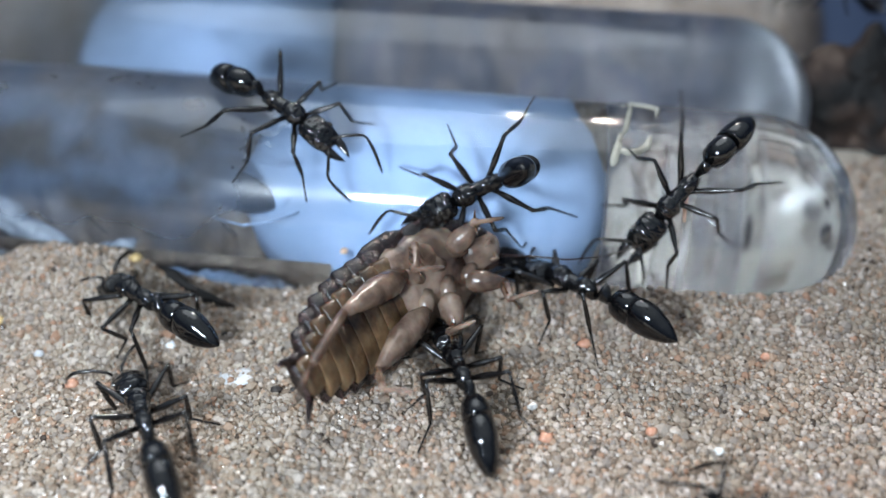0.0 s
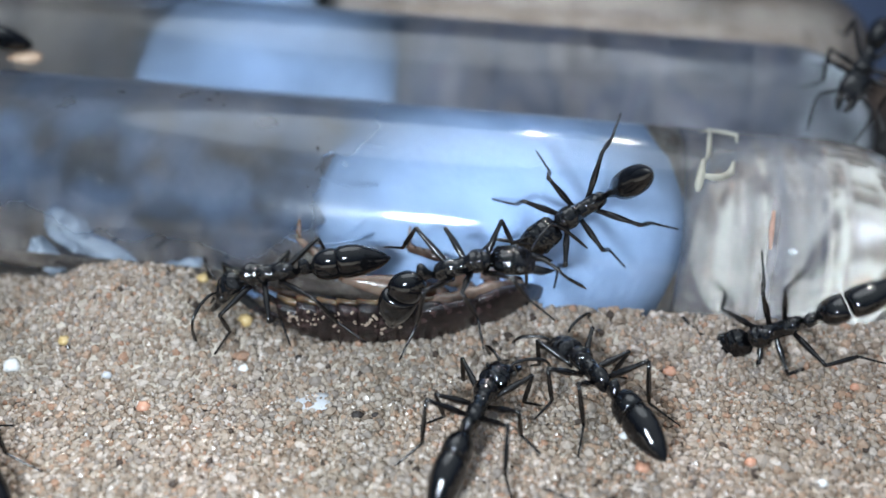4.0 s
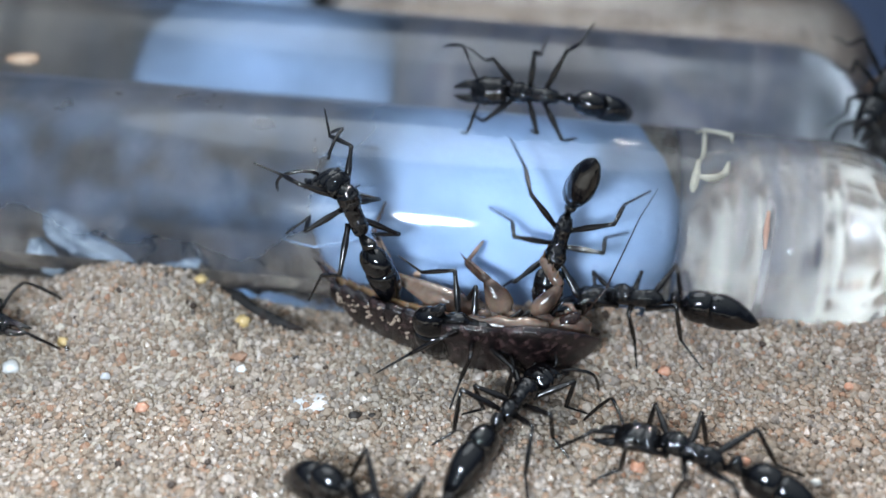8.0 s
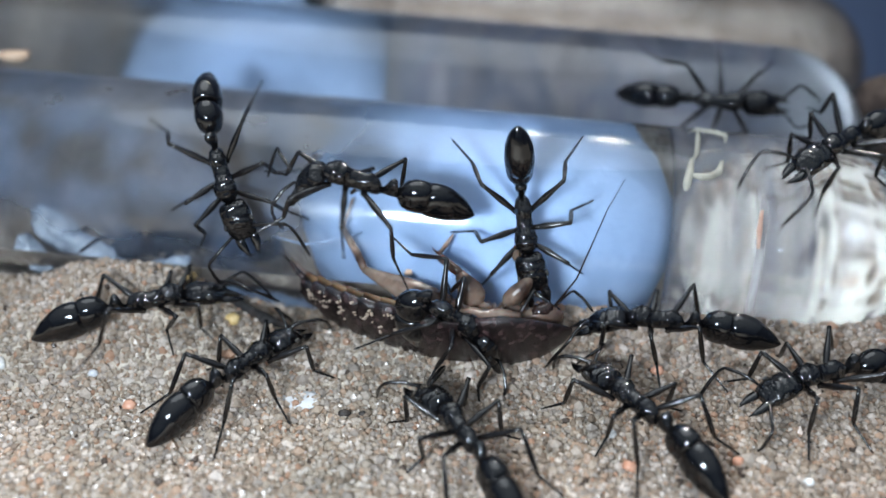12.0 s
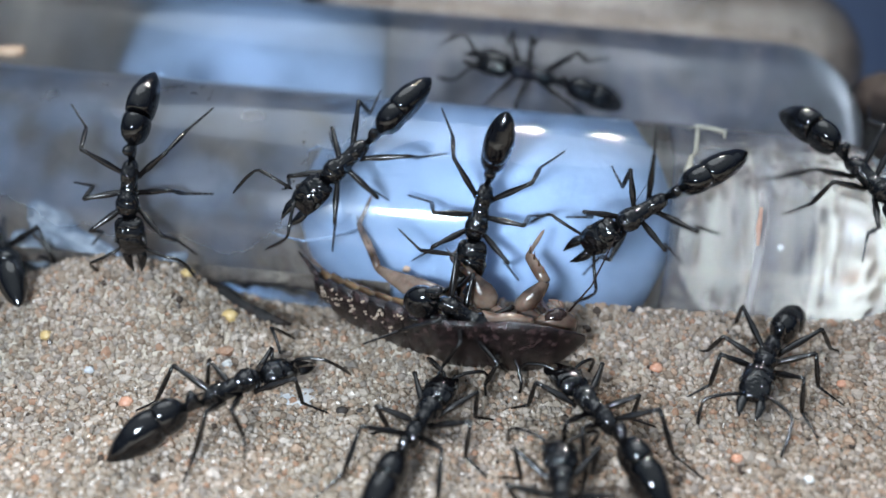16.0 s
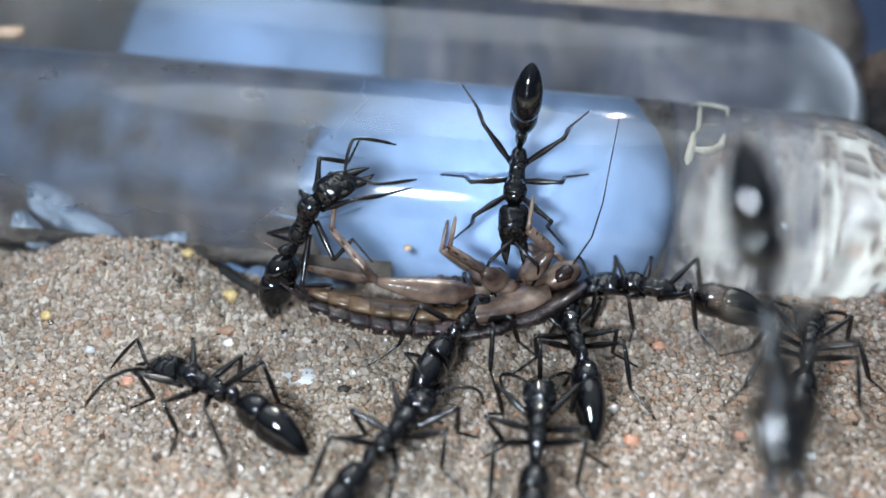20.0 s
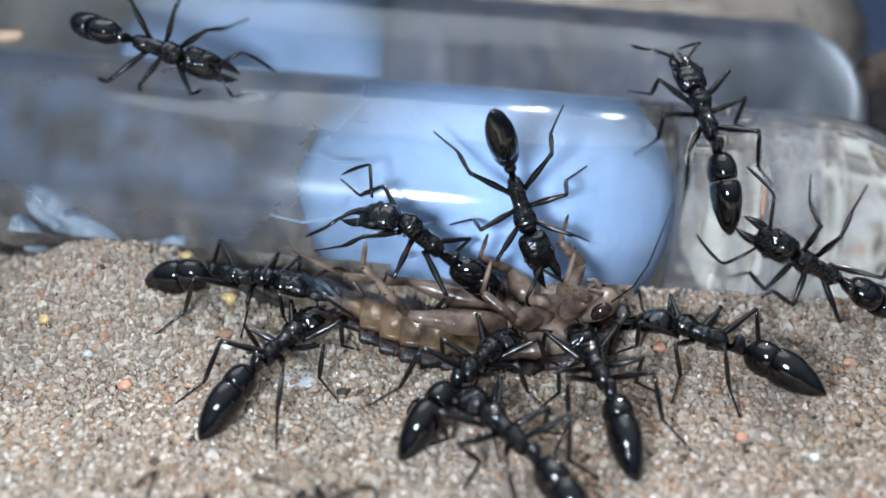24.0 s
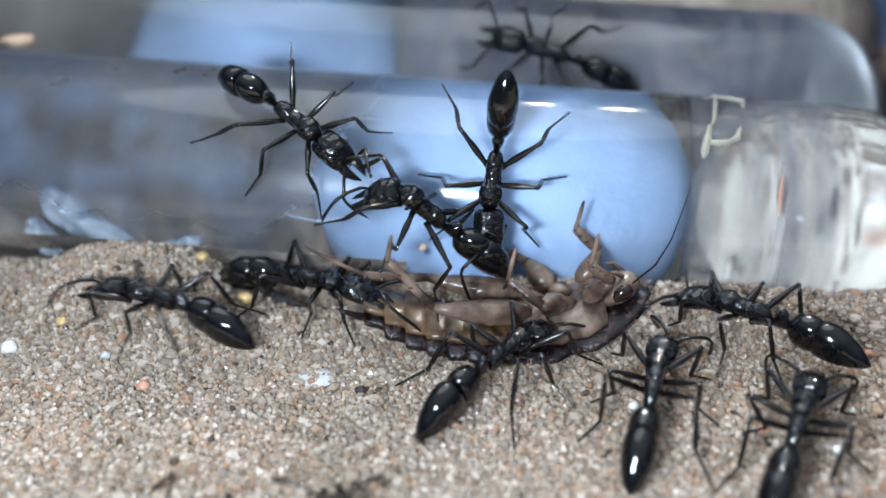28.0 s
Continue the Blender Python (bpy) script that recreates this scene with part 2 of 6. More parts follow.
def part(name, bm, mat, parent=None, label=""):
    me = bpy.data.meshes.new(name)
    bm.to_mesh(me)
    bm.free()
    me.materials.append(mat)
    ob = new(name, me)
    ob.parent = parent
    if label:
        tagged(ob, label)
    return ob


def smooth(ob, on=True):
    ob.data.polygons.foreach_set("use_smooth", [on] * len(ob.data.polygons))
    return ob


# ---- the sand ----
def ground_height(x, y):
    """Height of the sand in mm at a place in mm."""
    h = 0.35 * noise.noise((x * 0.11, y * 0.11, 1.7)) + 0.18 * noise.noise((x * 0.35, y * 0.35, 5.1))
    # sand banked against the tube, a heap on it, and the hollow behind the prey's tail
    bank = min(1.0, max(0.0, (y + 20.0) / 8.5))
    hollow = math.exp(-((x + 10.0) / 6.0) ** 2 - ((y + 9.0) / 5.0) ** 2)
    h += 0.9 + 2.4 * bank * bank * (3 - 2 * bank) * (1 - 0.9 * hollow) - 0.9 * hollow
    h += 2.5 * math.exp(-((x + 25.5) / 6.5) ** 4 - ((y + 9.0) / 4.0) ** 2)
    # the front tube lies pressed into the sand
    along_tube = min(0.0, x - 31.8)
    aside = math.hypot(y + 4.6 + 0.0892 * along_tube, max(0.0, x - 31.8))
    if aside < 9.4:
        h = min(h, 4.3 - 0.064 * along_tube - math.sqrt(9.45 ** 2 - aside ** 2) - 0.3)
    return h


def sand_sheet():
    xs = np.concatenate([np.linspace(-202, -60, 8), np.arange(-58, 58, 1.0), np.linspace(60, 202, 8)])
    ys = np.concatenate([np.linspace(-262, -46, 10), np.arange(-45, 9, 1.0), [9.0, 10.5]])
    vs = [(x * MM, y * MM, (ground_height(x, y) - 0.12) * MM) for y in ys for x in xs]
    w = len(xs)
    fs = [(j * w + i, j * w + i + 1, (j + 1) * w + i + 1, (j + 1) * w + i) for j in range(len(ys) - 1) for i in range(w - 1)]
    me = bpy.data.meshes.new("ground")
    me.from_pydata(vs, [], fs)
    me.materials.append(SAND_BED)
    return tagged(smooth(new("ground", me)), "loose pale beige sand covering the floor", "sand", kind="structure")


def sand_grains():
    rng = np.random.default_rng(3)
    bm = bmesh.new()
    bmesh.ops.create_icosphere(bm, subdivisions=1, radius=1.0)
    base = np.array([v.co[:] for v in bm.verts])
    tri = np.array([[v.index for v in f.verts] for f in bm.faces])
    bm.free()
    p = []
    for x0, x1, y0, y1, step, count in ((-48, 50, -38, -6, 0.40, 54000), (-60, 60, -6, 8, 0.42, 11000)):
        p.append(np.c_[rng.uniform(x0, x1, count), rng.uniform(y0, y1, count), np.full(count, step)])
    p = np.concatenate(p)
    n = len(p)
    size = p[:, 2] * (0.34 + 0.60 * rng.beta(1.5, 3.0, n)) * np.where(rng.random(n) < 0.06, 1.6, 1.0)
    z = np.array([ground_height(x, y) for x, y in p[:, :2]]) + rng.uniform(-0.16, 0.16, n)
    shape = base[None] * rng.uniform(0.72, 1.25, (n, len(base), 1)) * rng.uniform(0.75, 1.2, (n, 1, 3))
    a = rng.uniform(0, 6.28, n)
    c, s = np.cos(a)[:, None], np.sin(a)[:, None]
    sx, sy = shape[:, :, 0] * c - shape[:, :, 1] * s, shape[:, :, 0] * s + shape[:, :, 1] * c
    v = np.stack([sx, sy, shape[:, :, 2]], 2) * size[:, None, None] + np.c_[p[:, :2], z][:, None]
    f = (tri[None] + (np.arange(n) * len(base))[:, None, None]).reshape(-1, 3)
    me = bpy.data.meshes.new("sand_grains")
    me.vertices.add(n * len(base))
    me.vertices.foreach_set("co", (v * MM).astype(np.float32).ravel())
    me.loops.add(len(f) * 3)
    me.loops.foreach_set("vertex_index", f.astype(np.int32).ravel())
    me.polygons.add(len(f))
    me.polygons.foreach_set("loop_start", np.arange(0, len(f) * 3, 3, dtype=np.int32))
    me.update()
    me.materials.append(SAND)
    return tagged(smooth(new("sand_grains", me), False), "coarse quartz sand grains, beige, grey and a few brick-red", "sand", kind="stuff")


sand_sheet()
sand_grains()


# ---- test tubes ----
def lathe(profile, segments=48):
    """A surface of revolution about x from (x, radius) pairs in mm."""
    bm = bmesh.new()
    rings = []
    for x, r in profile:
        if r < 1e-6:
            rings.append([bm.verts.new((x * MM, 0, 0))])
        else:
            rings.append([bm.verts.new((x * MM, r * MM * math.cos(2 * math.pi * k / segments), r * MM * math.sin(2 * math.pi * k / segments))) for k in range(segments)])
    for a, b in zip(rings, rings[1:]):
        for k in range(segments):
            q = [a[k % len(a)], b[k % len(b)], b[(k + 1) % len(b)], a[(k + 1) % len(a)]]
            q = list(dict.fromkeys(q))
            if len(q) > 2:
                bm.faces.new(q)
    bmesh.ops.recalc_face_normals(bm, faces=bm.faces)
    return bm


def dome(x, r, inner, steps=10):
    """Profile of a round end whose middle lies at x."""
    return [(x + r * math.sin(math.pi / 2 * k / steps), r * math.cos(math.pi / 2 * k / steps)) for k in range(steps + 1)]


def test_tube(label, at, turn, tilt, length, radius, glass, plug, water_from, wall=1.0):
    """A round-bottomed tube along x, its closed end at +x; plug: where the cotton begins and ends."""
    root = new("test_tube")
    root.matrix_world = Matrix.Translation(Vector(at) * MM) @ Euler((0, -radians(tilt), radians(turn))).to_matrix().to_4x4()
    tagged(root, label, "test tube", group="test tubes in the box")
    end = 0.0
    outer = [(-length, radius - wall), (-length - 0.5, radius - wall / 2), (-length, radius)] + dome(end - radius, radius, False)
    inner = [(x, max(r, 0)) for x, r in dome(end - radius, radius - wall, True)][::-1] + [(-length, radius - wall)]
    shell = smooth(part("glass", lathe(outer + inner), GLASS, root))
    shell.data.materials.append(glass)
    for f in shell.data.polygons:
        if max(Vector((0, *shell.data.vertices[k].co[1:])).length for k in f.vertices) < (radius - wall * 0.6) * MM and f.normal.length:
            c = f.center
            deep = (c - Vector((-radius * MM, 0, 0))).length if c.x > -radius * MM else Vector((0, c.y, c.z)).length
            f.material_index = 1 if deep < (radius - wall * 0.6) * MM else 0
    shell.visible_shadow = False
    ri = radius - wall + 0.02
    body = [(water_from + 0.0, 0.0), (water_from, ri)] + [(x, max(r - 0.0, 0)) for x, r in dome(end - radius, ri, True)]
    w = smooth(part("water", lathe(body), WATER, root, "clear water behind the cotton"))
    w.visible_shadow = False
    a, b = plug
    rc = radius - wall - 0.15
    steps = 14
    prof = [(a, 0.0)] + [(a + (b - a) * t, rc * (1 - abs(2 * t - 1) ** (2.0 if t > 0.5 else 2.3)) ** (0.6 if t > 0.5 else 0.8)) for t in (k / steps for k in range(1, steps))] + [(b, 0.0)]
    bm = lathe(prof, 40)
    for v in bm.verts:
        d = noise.noise(v.co * 420) * 0.25 * MM + noise.noise(v.co * 1300) * 0.12 * MM
        v.co.x += d * (2.2 if v.co.x < (a + b) / 2 * MM else 0.6)
        if Vector((0, v.co.y, v.co.z)).length < (rc - 0.4) * MM:
            v.co.y += d
            v.co.z += d
    cotton = smooth(part("cotton_plug", bm, COTTON, root, "damp white cotton wool plug"))
    # loose fibres drawn out of the plug's inner face
    rng = random.Random(int(-a))
    for k in range(22):
        spin, reach = rng.uniform(0, 6.28), rng.uniform(3.0, 9.0)
        u, w = rc * rng.uniform(0.45, 0.95) * math.cos(spin), rc * rng.uniform(0.45, 0.95) * math.sin(spin)
        line = [Vector((a + 6.0 - reach * q, u * (1 + 0.25 * math.sin(5 * q + k)), w * (1 - 0.2 * q) - 0.8 * q * math.sin(3 * q + k))) for q in (0.0, 0.25, 0.5, 0.75, 1.0)]
        r = rng.uniform(0.05, 0.16)
        fibre = bmesh.new()
        loops = []
        for n, p in enumerate(line):
            loops.append([fibre.verts.new((p + Vector((0, math.cos(2.1 * j), math.sin(2.1 * j))) * r * (1.0, 0.9, 0.8, 0.5, 0.15)[n]) * MM) for j in range(3)])
        for la, lb in zip(loops, loops[1:]):
            for j in range(3):
                fibre.faces.new((la[j], lb[j], lb[(j + 1) % 3], la[(j + 1) % 3]))
        smooth(part("fibre", fibre, COTTON, cotton))
    return root


front_tube = test_tube("clear glass test tube plugged with wet cotton, lying on sand", (41.2, -5.45, 3.7), -5.1, -3.65, 150, 9.45, FOGGED, (-52.7, -20.9), -21.9)
middle_tube = test_tube("clear glass test tube lying behind the first one", (43.0, 13.5, 5.6), -5.1, -3.65, 150, 9.45, HAZY, (-74.5, -46.5), -47.5)

# ---- ants ----
ANT_BLACK = mottled("ant_cuticle", [(0.35, (0.0015, 0.0015, 0.002)), (0.7, (0.004, 0.004, 0.0045))], 900, 0.085, 0.3, 0.00004)
ANT_LEG = mottled("ant_leg_cuticle", [(0.3, (0.002, 0.002, 0.0025)), (0.75, (0.008, 0.006, 0.0055))], 1200, 0.22, 0.2, 0.00002)
ANT_ROUGH = mottled("ant_sculptured_cuticle", [(0.35, (0.0015, 0.0015, 0.002)), (0.7, (0.0045, 0.0045, 0.005))], 190, 0.08, 1.0, 0.00034, 4.0)
ANT_EYE = mottled("ant_eye", [(0.3, (0.02, 0.02, 0.02)), (0.7, (0.05, 0.045, 0.04))], 6000, 0.12, 0.3, 0.00002)


def striate(m, scale, depth):
    """Fine ridges round the body, over the pits that the cuticle has already."""
    nt = m.node_tree
    b = nt.nodes["Principled BSDF"]
    tc = nt.nodes.new("ShaderNodeTexCoord")
    w = nt.nodes.new("ShaderNodeTexWave")
    w.bands_direction = "Y"
    for key, value in (("Scale", scale), ("Distortion", 6.0), ("Detail", 2.0), ("Detail Scale", 2.0)):
        w.inputs[key].default_value = value
    nt.links.new(tc.outputs["Object"], w.inputs["Vector"])
    old = b.inputs["Normal"].links[0].from_node
    new_bump = nt.nodes.new("ShaderNodeBump")
    new_bump.inputs["Strength"].default_value, new_bump.inputs["Distance"].default_value = 0.8, depth
    nt.links.new(w.outputs["Fac"], new_bump.inputs["Height"])
    nt.links.new(old.outputs["Normal"], new_bump.inputs["Normal"])
    nt.links.new(new_bump.outputs["Normal"], b.inputs["Normal"])


striate(ANT_ROUGH, 380, 0.00007)
for m in (ANT_BLACK, ANT_LEG, ANT_ROUGH):
    m.node_tree.nodes["Principled BSDF"].inputs["Specular IOR Level"].default_value = 0.6


def loft(rings, sides=14, bumps=0.0):
    """A closed body through ellipses (y, z, half width, half height) in mm."""
    bm = bmesh.new()
    loops = []
    for y, z, rx, rz in rings:
        loops.append([bm.verts.new((rx * MM * math.cos(2 * math.pi * k / sides), y * MM, (z + rz * math.sin(2 * math.pi * k / sides)) * MM)) for k in range(sides)])
    for a, b in zip(loops, loops[1:]):
        for k in range(sides):
            bm.faces.new((a[k], b[k], b[(k + 1) % sides], a[(k + 1) % sides]))
    bm.faces.new(loops[0])
    bm.faces.new(loops[-1][::-1])
    if bumps:
        for v in bm.verts:
            v.co += v.co.normalized() * noise.noise(v.co * 2500) * bumps * MM
    bmesh.ops.recalc_face_normals(bm, faces=bm.faces)
    return bm


def stalk(points, radii, sides=8):
    """A tube through points in mm."""
    bm = bmesh.new()
    loops = []
    for i, p in enumerate(points):
        p = Vector(p)
        d = Vector(points[min(i + 1, len(points) - 1)]) - Vector(points[max(i - 1, 0)])
        q = d.to_track_quat("Y", "Z")
        loops.append([bm.verts.new((p + q @ Vector((radii[i] * math.cos(2 * math.pi * k / sides), 0, radii[i] * math.sin(2 * math.pi * k / sides)))) * MM) for k in range(sides)])
    for a, b in zip(loops, loops[1:]):
        for k in range(sides):
            bm.faces.new((a[k], b[k], b[(k + 1) % sides], a[(k + 1) % sides]))
    bm.faces.new(loops[0])
    bm.faces.new(loops[-1][::-1])
    bmesh.ops.recalc_face_normals(bm, faces=bm.faces)
    return bm


def mesh_of(name, bm, mat):
    me = bpy.data.meshes.new(name)
    bm.to_mesh(me)
    bm.free()
    me.materials.append(mat)
    me.polygons.foreach_set("use_smooth", [True] * len(me.polygons))
    return me


def segment(length, radii):
    n = len(radii) - 1
    return stalk([(0, length * k / n, 0) for k in range(n + 1)], radii)


LEG_SIZES = ((3.2, 2.55, 2.2), (3.1, 2.55, 2.3), (3.8, 3.25, 2.75))
ANT = {
    "mesosoma": mesh_of("mesosoma", loft([(2.05, 0.1, 0.3, 0.3), (1.8, 0.15, 0.62, 0.58), (1.3, 0.3, 0.86, 0.8), (0.8, 0.34, 0.9, 0.84), (0.35, 0.22, 0.74, 0.76),
                                          (0.15, 0.12, 0.66, 0.7), (-0.3, 0.1, 0.64, 0.7), (-0.6, 0.06, 0.6, 0.68), (-0.8, 0.1, 0.62, 0.74), (-1.5, 0.12, 0.66, 0.8), (-2.1, -0.1, 0.52, 0.62), (-2.4, -0.3, 0.24, 0.26)], 16, 0.05), ANT_ROUGH),
    "petiole": mesh_of("petiole", loft([(-2.3, -0.3, 0.2, 0.2), (-2.55, -0.15, 0.3, 0.34), (-2.75, 0.15, 0.42, 0.66), (-3.0, 0.3, 0.48, 0.84), (-3.3, 0.2, 0.46, 0.74), (-3.5, -0.1, 0.34, 0.4), (-3.65, -0.15, 0.22, 0.24)], 14), ANT_ROUGH),
    "gaster": mesh_of("gaster", loft([(0.11, -0.05, 0.21, 0.24), (-0.11, 0.0, 0.5, 0.61), (-0.42, 0.05, 0.83, 1.07), (-0.95, 0.1, 1.02, 1.32), (-1.54, 0.1, 1.06, 1.39), (-1.91, 0.1, 1.03, 1.34), (-2.12, 0.1, 0.93, 1.22)], 20), ANT_BLACK),
    "gaster_tip": mesh_of("gaster_tip", loft([(-1.97, 0.1, 0.86, 1.15), (-2.07, 0.1, 1.02, 1.32), (-2.39, 0.1, 1.1, 1.43), (-2.97, 0.09, 1.12, 1.46), (-3.6, 0.04, 1.07, 1.38), (-4.13, -0.03, 1.0, 1.22), (-4.22, -0.04, 0.94, 1.16), (-4.77, -0.12, 0.83, 0.93), (-5.28, -0.22, 0.62, 0.63), (-5.67, -0.3, 0.38, 0.34), (-5.91, -0.36, 0.14, 0.12), (-6.0, -0.38, 0.02, 0.02)], 20), ANT_BLACK),
    "head": mesh_of("head", loft([(0.0, -0.1, 0.3, 0.28), (0.08, 0.0, 0.82, 0.5), (0.35, 0.05, 1.06, 0.74), (0.9, 0.06, 1.15, 0.84), (1.7, 0.04, 1.17, 0.82), (2.3, 0.0, 1.12, 0.7), (2.75, -0.06, 0.98, 0.5), (3.0, -0.12, 0.76, 0.28), (3.06, -0.14, 0.4, 0.12)], 18, 0.04), ANT_ROUGH),
    "antenna": {s: mesh_of("antenna", stalk([(s * 0.3, 2.55, 0.45), (s * 0.6, 2.8, 0.75), (s * 1.3, 3.3, 1.05), (s * 2.1, 3.9, 1.1), (s * 2.45, 4.15, 1.0), (s * 2.6, 4.5, 0.75), (s * 2.55, 5.3, 0.1), (s * 2.35, 6.2, -0.7), (s * 2.2, 6.8, -1.3)],
                                            [0.09, 0.13, 0.13, 0.14, 0.12, 0.11, 0.14, 0.13, 0.06]), ANT_LEG) for s in (-1, 1)},
    "mandible": {s: mesh_of("mandible", loft([(0.0, 0, 0.3, 0.26), (0.4, 0, 0.4, 0.25), (0.85, -0.03, 0.37, 0.2), (1.35, -0.06, 0.22, 0.12), (1.7, -0.08, 0.04, 0.04)], 10), ANT_BLACK) for s in (-1, 1)},
    "eye": mesh_of("eye", loft([(-0.26, 0, 0.03, 0.03), (-0.18, 0, 0.1, 0.16), (0, 0, 0.14, 0.22), (0.18, 0, 0.1, 0.16), (0.26, 0, 0.03, 0.03)], 10), ANT_EYE),
    "leg": [mesh_of("leg", segment(a, [0.26, 0.2, 0.235, 0.265, 0.235, 0.19, 0.16, 0.18]), ANT_LEG) for a, b, c in LEG_SIZES],
    "tibia": [mesh_of("tibia", segment(b, [0.13, 0.15, 0.18, 0.195, 0.18, 0.14]), ANT_LEG) for a, b, c in LEG_SIZES],
    "tarsus": [mesh_of("tarsus", segment(c, [0.1, 0.115, 0.088, 0.105, 0.078, 0.098, 0.07, 0.088, 0.06, 0.085, 0.035]), ANT_LEG) for a, b, c in LEG_SIZES],
}
for s in (-1, 1):
    for v in ANT["mandible"][s].vertices:
        v.co.x += -s * (v.co.y / MM) ** 2 * 0.24 * MM
RIDE = 2.45


def along(a, b, hint):
    """A turn that lays +y from a to b with +z near hint."""
    y = (Vector(b) - Vector(a)).normalized()
    x = y.cross(Vector(hint)).normalized()
    z = x.cross(y)
    return Matrix.Translation(Vector(a) * MM) @ Matrix((x, y, z)).transposed().to_4x4()


def add(name, me, parent, m, label=""):
    ob = new(name, me)
    ob.parent = parent
    ob.matrix_basis = m
    if label:
        tagged(ob, label)
    return ob


def ant(label, seed, droop=10, nod=12, turn=0, gape=14, spread=1.0, low=0.0):
    """A worker ant, +y ahead, its feet at z = -RIDE. droop: gaster bent down; nod: head bent down; turn: head to its left; gape: jaws open; low: feet lowered on a curved perch."""
    rng = random.Random(seed)
    root = tagged(new("ant"), label, "ant", group="foraging ants")
    add("mesosoma", ANT["mesosoma"], root, Matrix())
    add("petiole", ANT["petiole"], root, Matrix())
    g = add("gaster", ANT["gaster"], root, pose(0, -3.55 * MM, -0.12 * MM, droop, 0, rng.uniform(-6, 6)))
    add("gaster_tip", ANT["gaster_tip"], g, pose(0, 0, 0, droop * 0.35, 0, 0) if abs(droop) < 15 else pose(0, -0.3 * MM, 0.25 * MM, droop * 0.25, 0, 0))
    h = add("head", ANT["head"], root, pose(0, 1.95 * MM, 0.12 * MM, -nod, 0, turn + rng.uniform(-5, 5)))
    for s in (-1, 1):
        add("mandible", ANT["mandible"][s], h, pose(s * 0.5 * MM, 2.75 * MM, -0.16 * MM, -4, 0, -s * gape))
        add("eye", ANT["eye"], h, pose(s * 1.08 * MM, 1.75 * MM, 0.3 * MM, 0, 0, -s * 12))
        add("antenna", ANT["antenna"][s], h, pose(0, 0, 0, rng.uniform(-14, 10), 0, rng.uniform(-14, 14)))
    for row, (cy, fx, fy, out) in enumerate(((1.25, 3.6, 4.7, 0.5), (0.15, 4.9, -0.5, 0.12), (-1.1, 4.6, -6.0, -0.62))):
        femur, tibia, tarsus = LEG_SIZES[row]
        for s in (-1, 1):
            hip = Vector((s * 0.45, cy, -0.5))
            foot = Vector((s * (fx * 1.1 * spread + rng.uniform(-0.7, 0.7)), fy + rng.uniform(-1.0, 1.0), -RIDE + 0.1 - low))
            away = Vector((foot.x - hip.x, foot.y - hip.y, 0)).normalized()
            ankle = foot - away * tarsus * 0.8 + Vector((0, 0, tarsus * 0.45))
            d = ankle - hip
            n = min(d.length, (femur + tibia) * 0.985)
            d.normalize()
            side = (d.cross(Vector((0, 0, 1)))).cross(d).normalized()
            side += Vector((s * 0.25, 0.05, 0)) if row != 1 else Vector((0, rng.choice((-0.25, 0.3)), 0))
            side = (side - d * side.dot(d)).normalized()
            c = (femur ** 2 + n ** 2 - tibia ** 2) / (2 * femur * n)
            c = max(-1, min(1, c))
            knee = hip + d * femur * c + side * femur * math.sqrt(1 - c * c)
            ankle = knee + (hip + d * n - knee).normalized() * tibia
            foot = ankle + (foot - ankle).normalized() * tarsus
            m = along(hip, knee, (0, 0, 1))
            leg = add("leg", ANT["leg"][row], root, m)
            back = m.inverted()
            add("tibia", ANT["tibia"][row], leg, back @ along(knee, ankle, (0, 0, 1) if abs((ankle - knee).normalized().z) < 0.95 else (s, 0, 0)))
            add("tarsus", ANT["tarsus"][row], leg, back @ along(ankle, foot, (0, 0, 1)))
    return root


def step_legs(root, spans, seed):
    """Legs swing in alternate threes while the ant walks; between the spans they stand. The feelers wave throughout."""
    rng = random.Random(seed)
    legs = [o for o in root.children if o.name.split(".")[0] == "leg"]
    for k, leg in enumerate(legs):
        m0 = leg.matrix_basis.copy()
        hip = Matrix.Translation(m0.translation)
        rest = hip.inverted() @ m0
        phase = 1 if k in (0, 3, 4) else -1
        rows = [(0.0, m0)]
        for a, b in spans:
            n = max(2, int((b - a) / 0.17))
            rows.append((a, m0))
            for i in range(1, n):
                swing = phase * (1 if i % 2 else -1) * rng.uniform(9, 17)
                rows.append((a + (b - a) * i / n, hip @ pose(0, 0, 0, 0, rng.uniform(-4, 4), swing) @ rest))
            rows.append((b, m0))
        rows.append((28.0, m0))
        keep, last = [], -1
        for t, m in sorted(rows, key=lambda r: r[0]):
            if frame(t) > last:
                keep.append((t, m))
                last = frame(t)
        walk(leg, keep)
    head = [o for o in root.children if o.name.split(".")[0] == "head"][0]
    for feeler in [o for o in head.children if o.name.split(".")[0] == "antenna"]:
        m0 = feeler.matrix_basis.copy()
        rows = [(0.0, m0)]
        t = rng.uniform(0.2, 0.6)
        while t < 27.5:
            rows.append((t, m0 @ pose(0, 0, 0, rng.uniform(-9, 9), 0, rng.uniform(-9, 9))))
            t += rng.uniform(0.3, 0.8)
        rows.append((28.0, m0))
        walk(feeler, rows)


def bow_head(root, rows):
    """Key how far an ant's head is bent down: rows of (seconds, degrees)."""
    head = [o for o in root.children if o.name.split(".")[0] == "head"][0]
    at = head.matrix_basis.translation / MM
    walk(head, [(t, pose(at.x * MM, at.y * MM, at.z * MM, -nod, 0, 0)) for t, nod in rows])


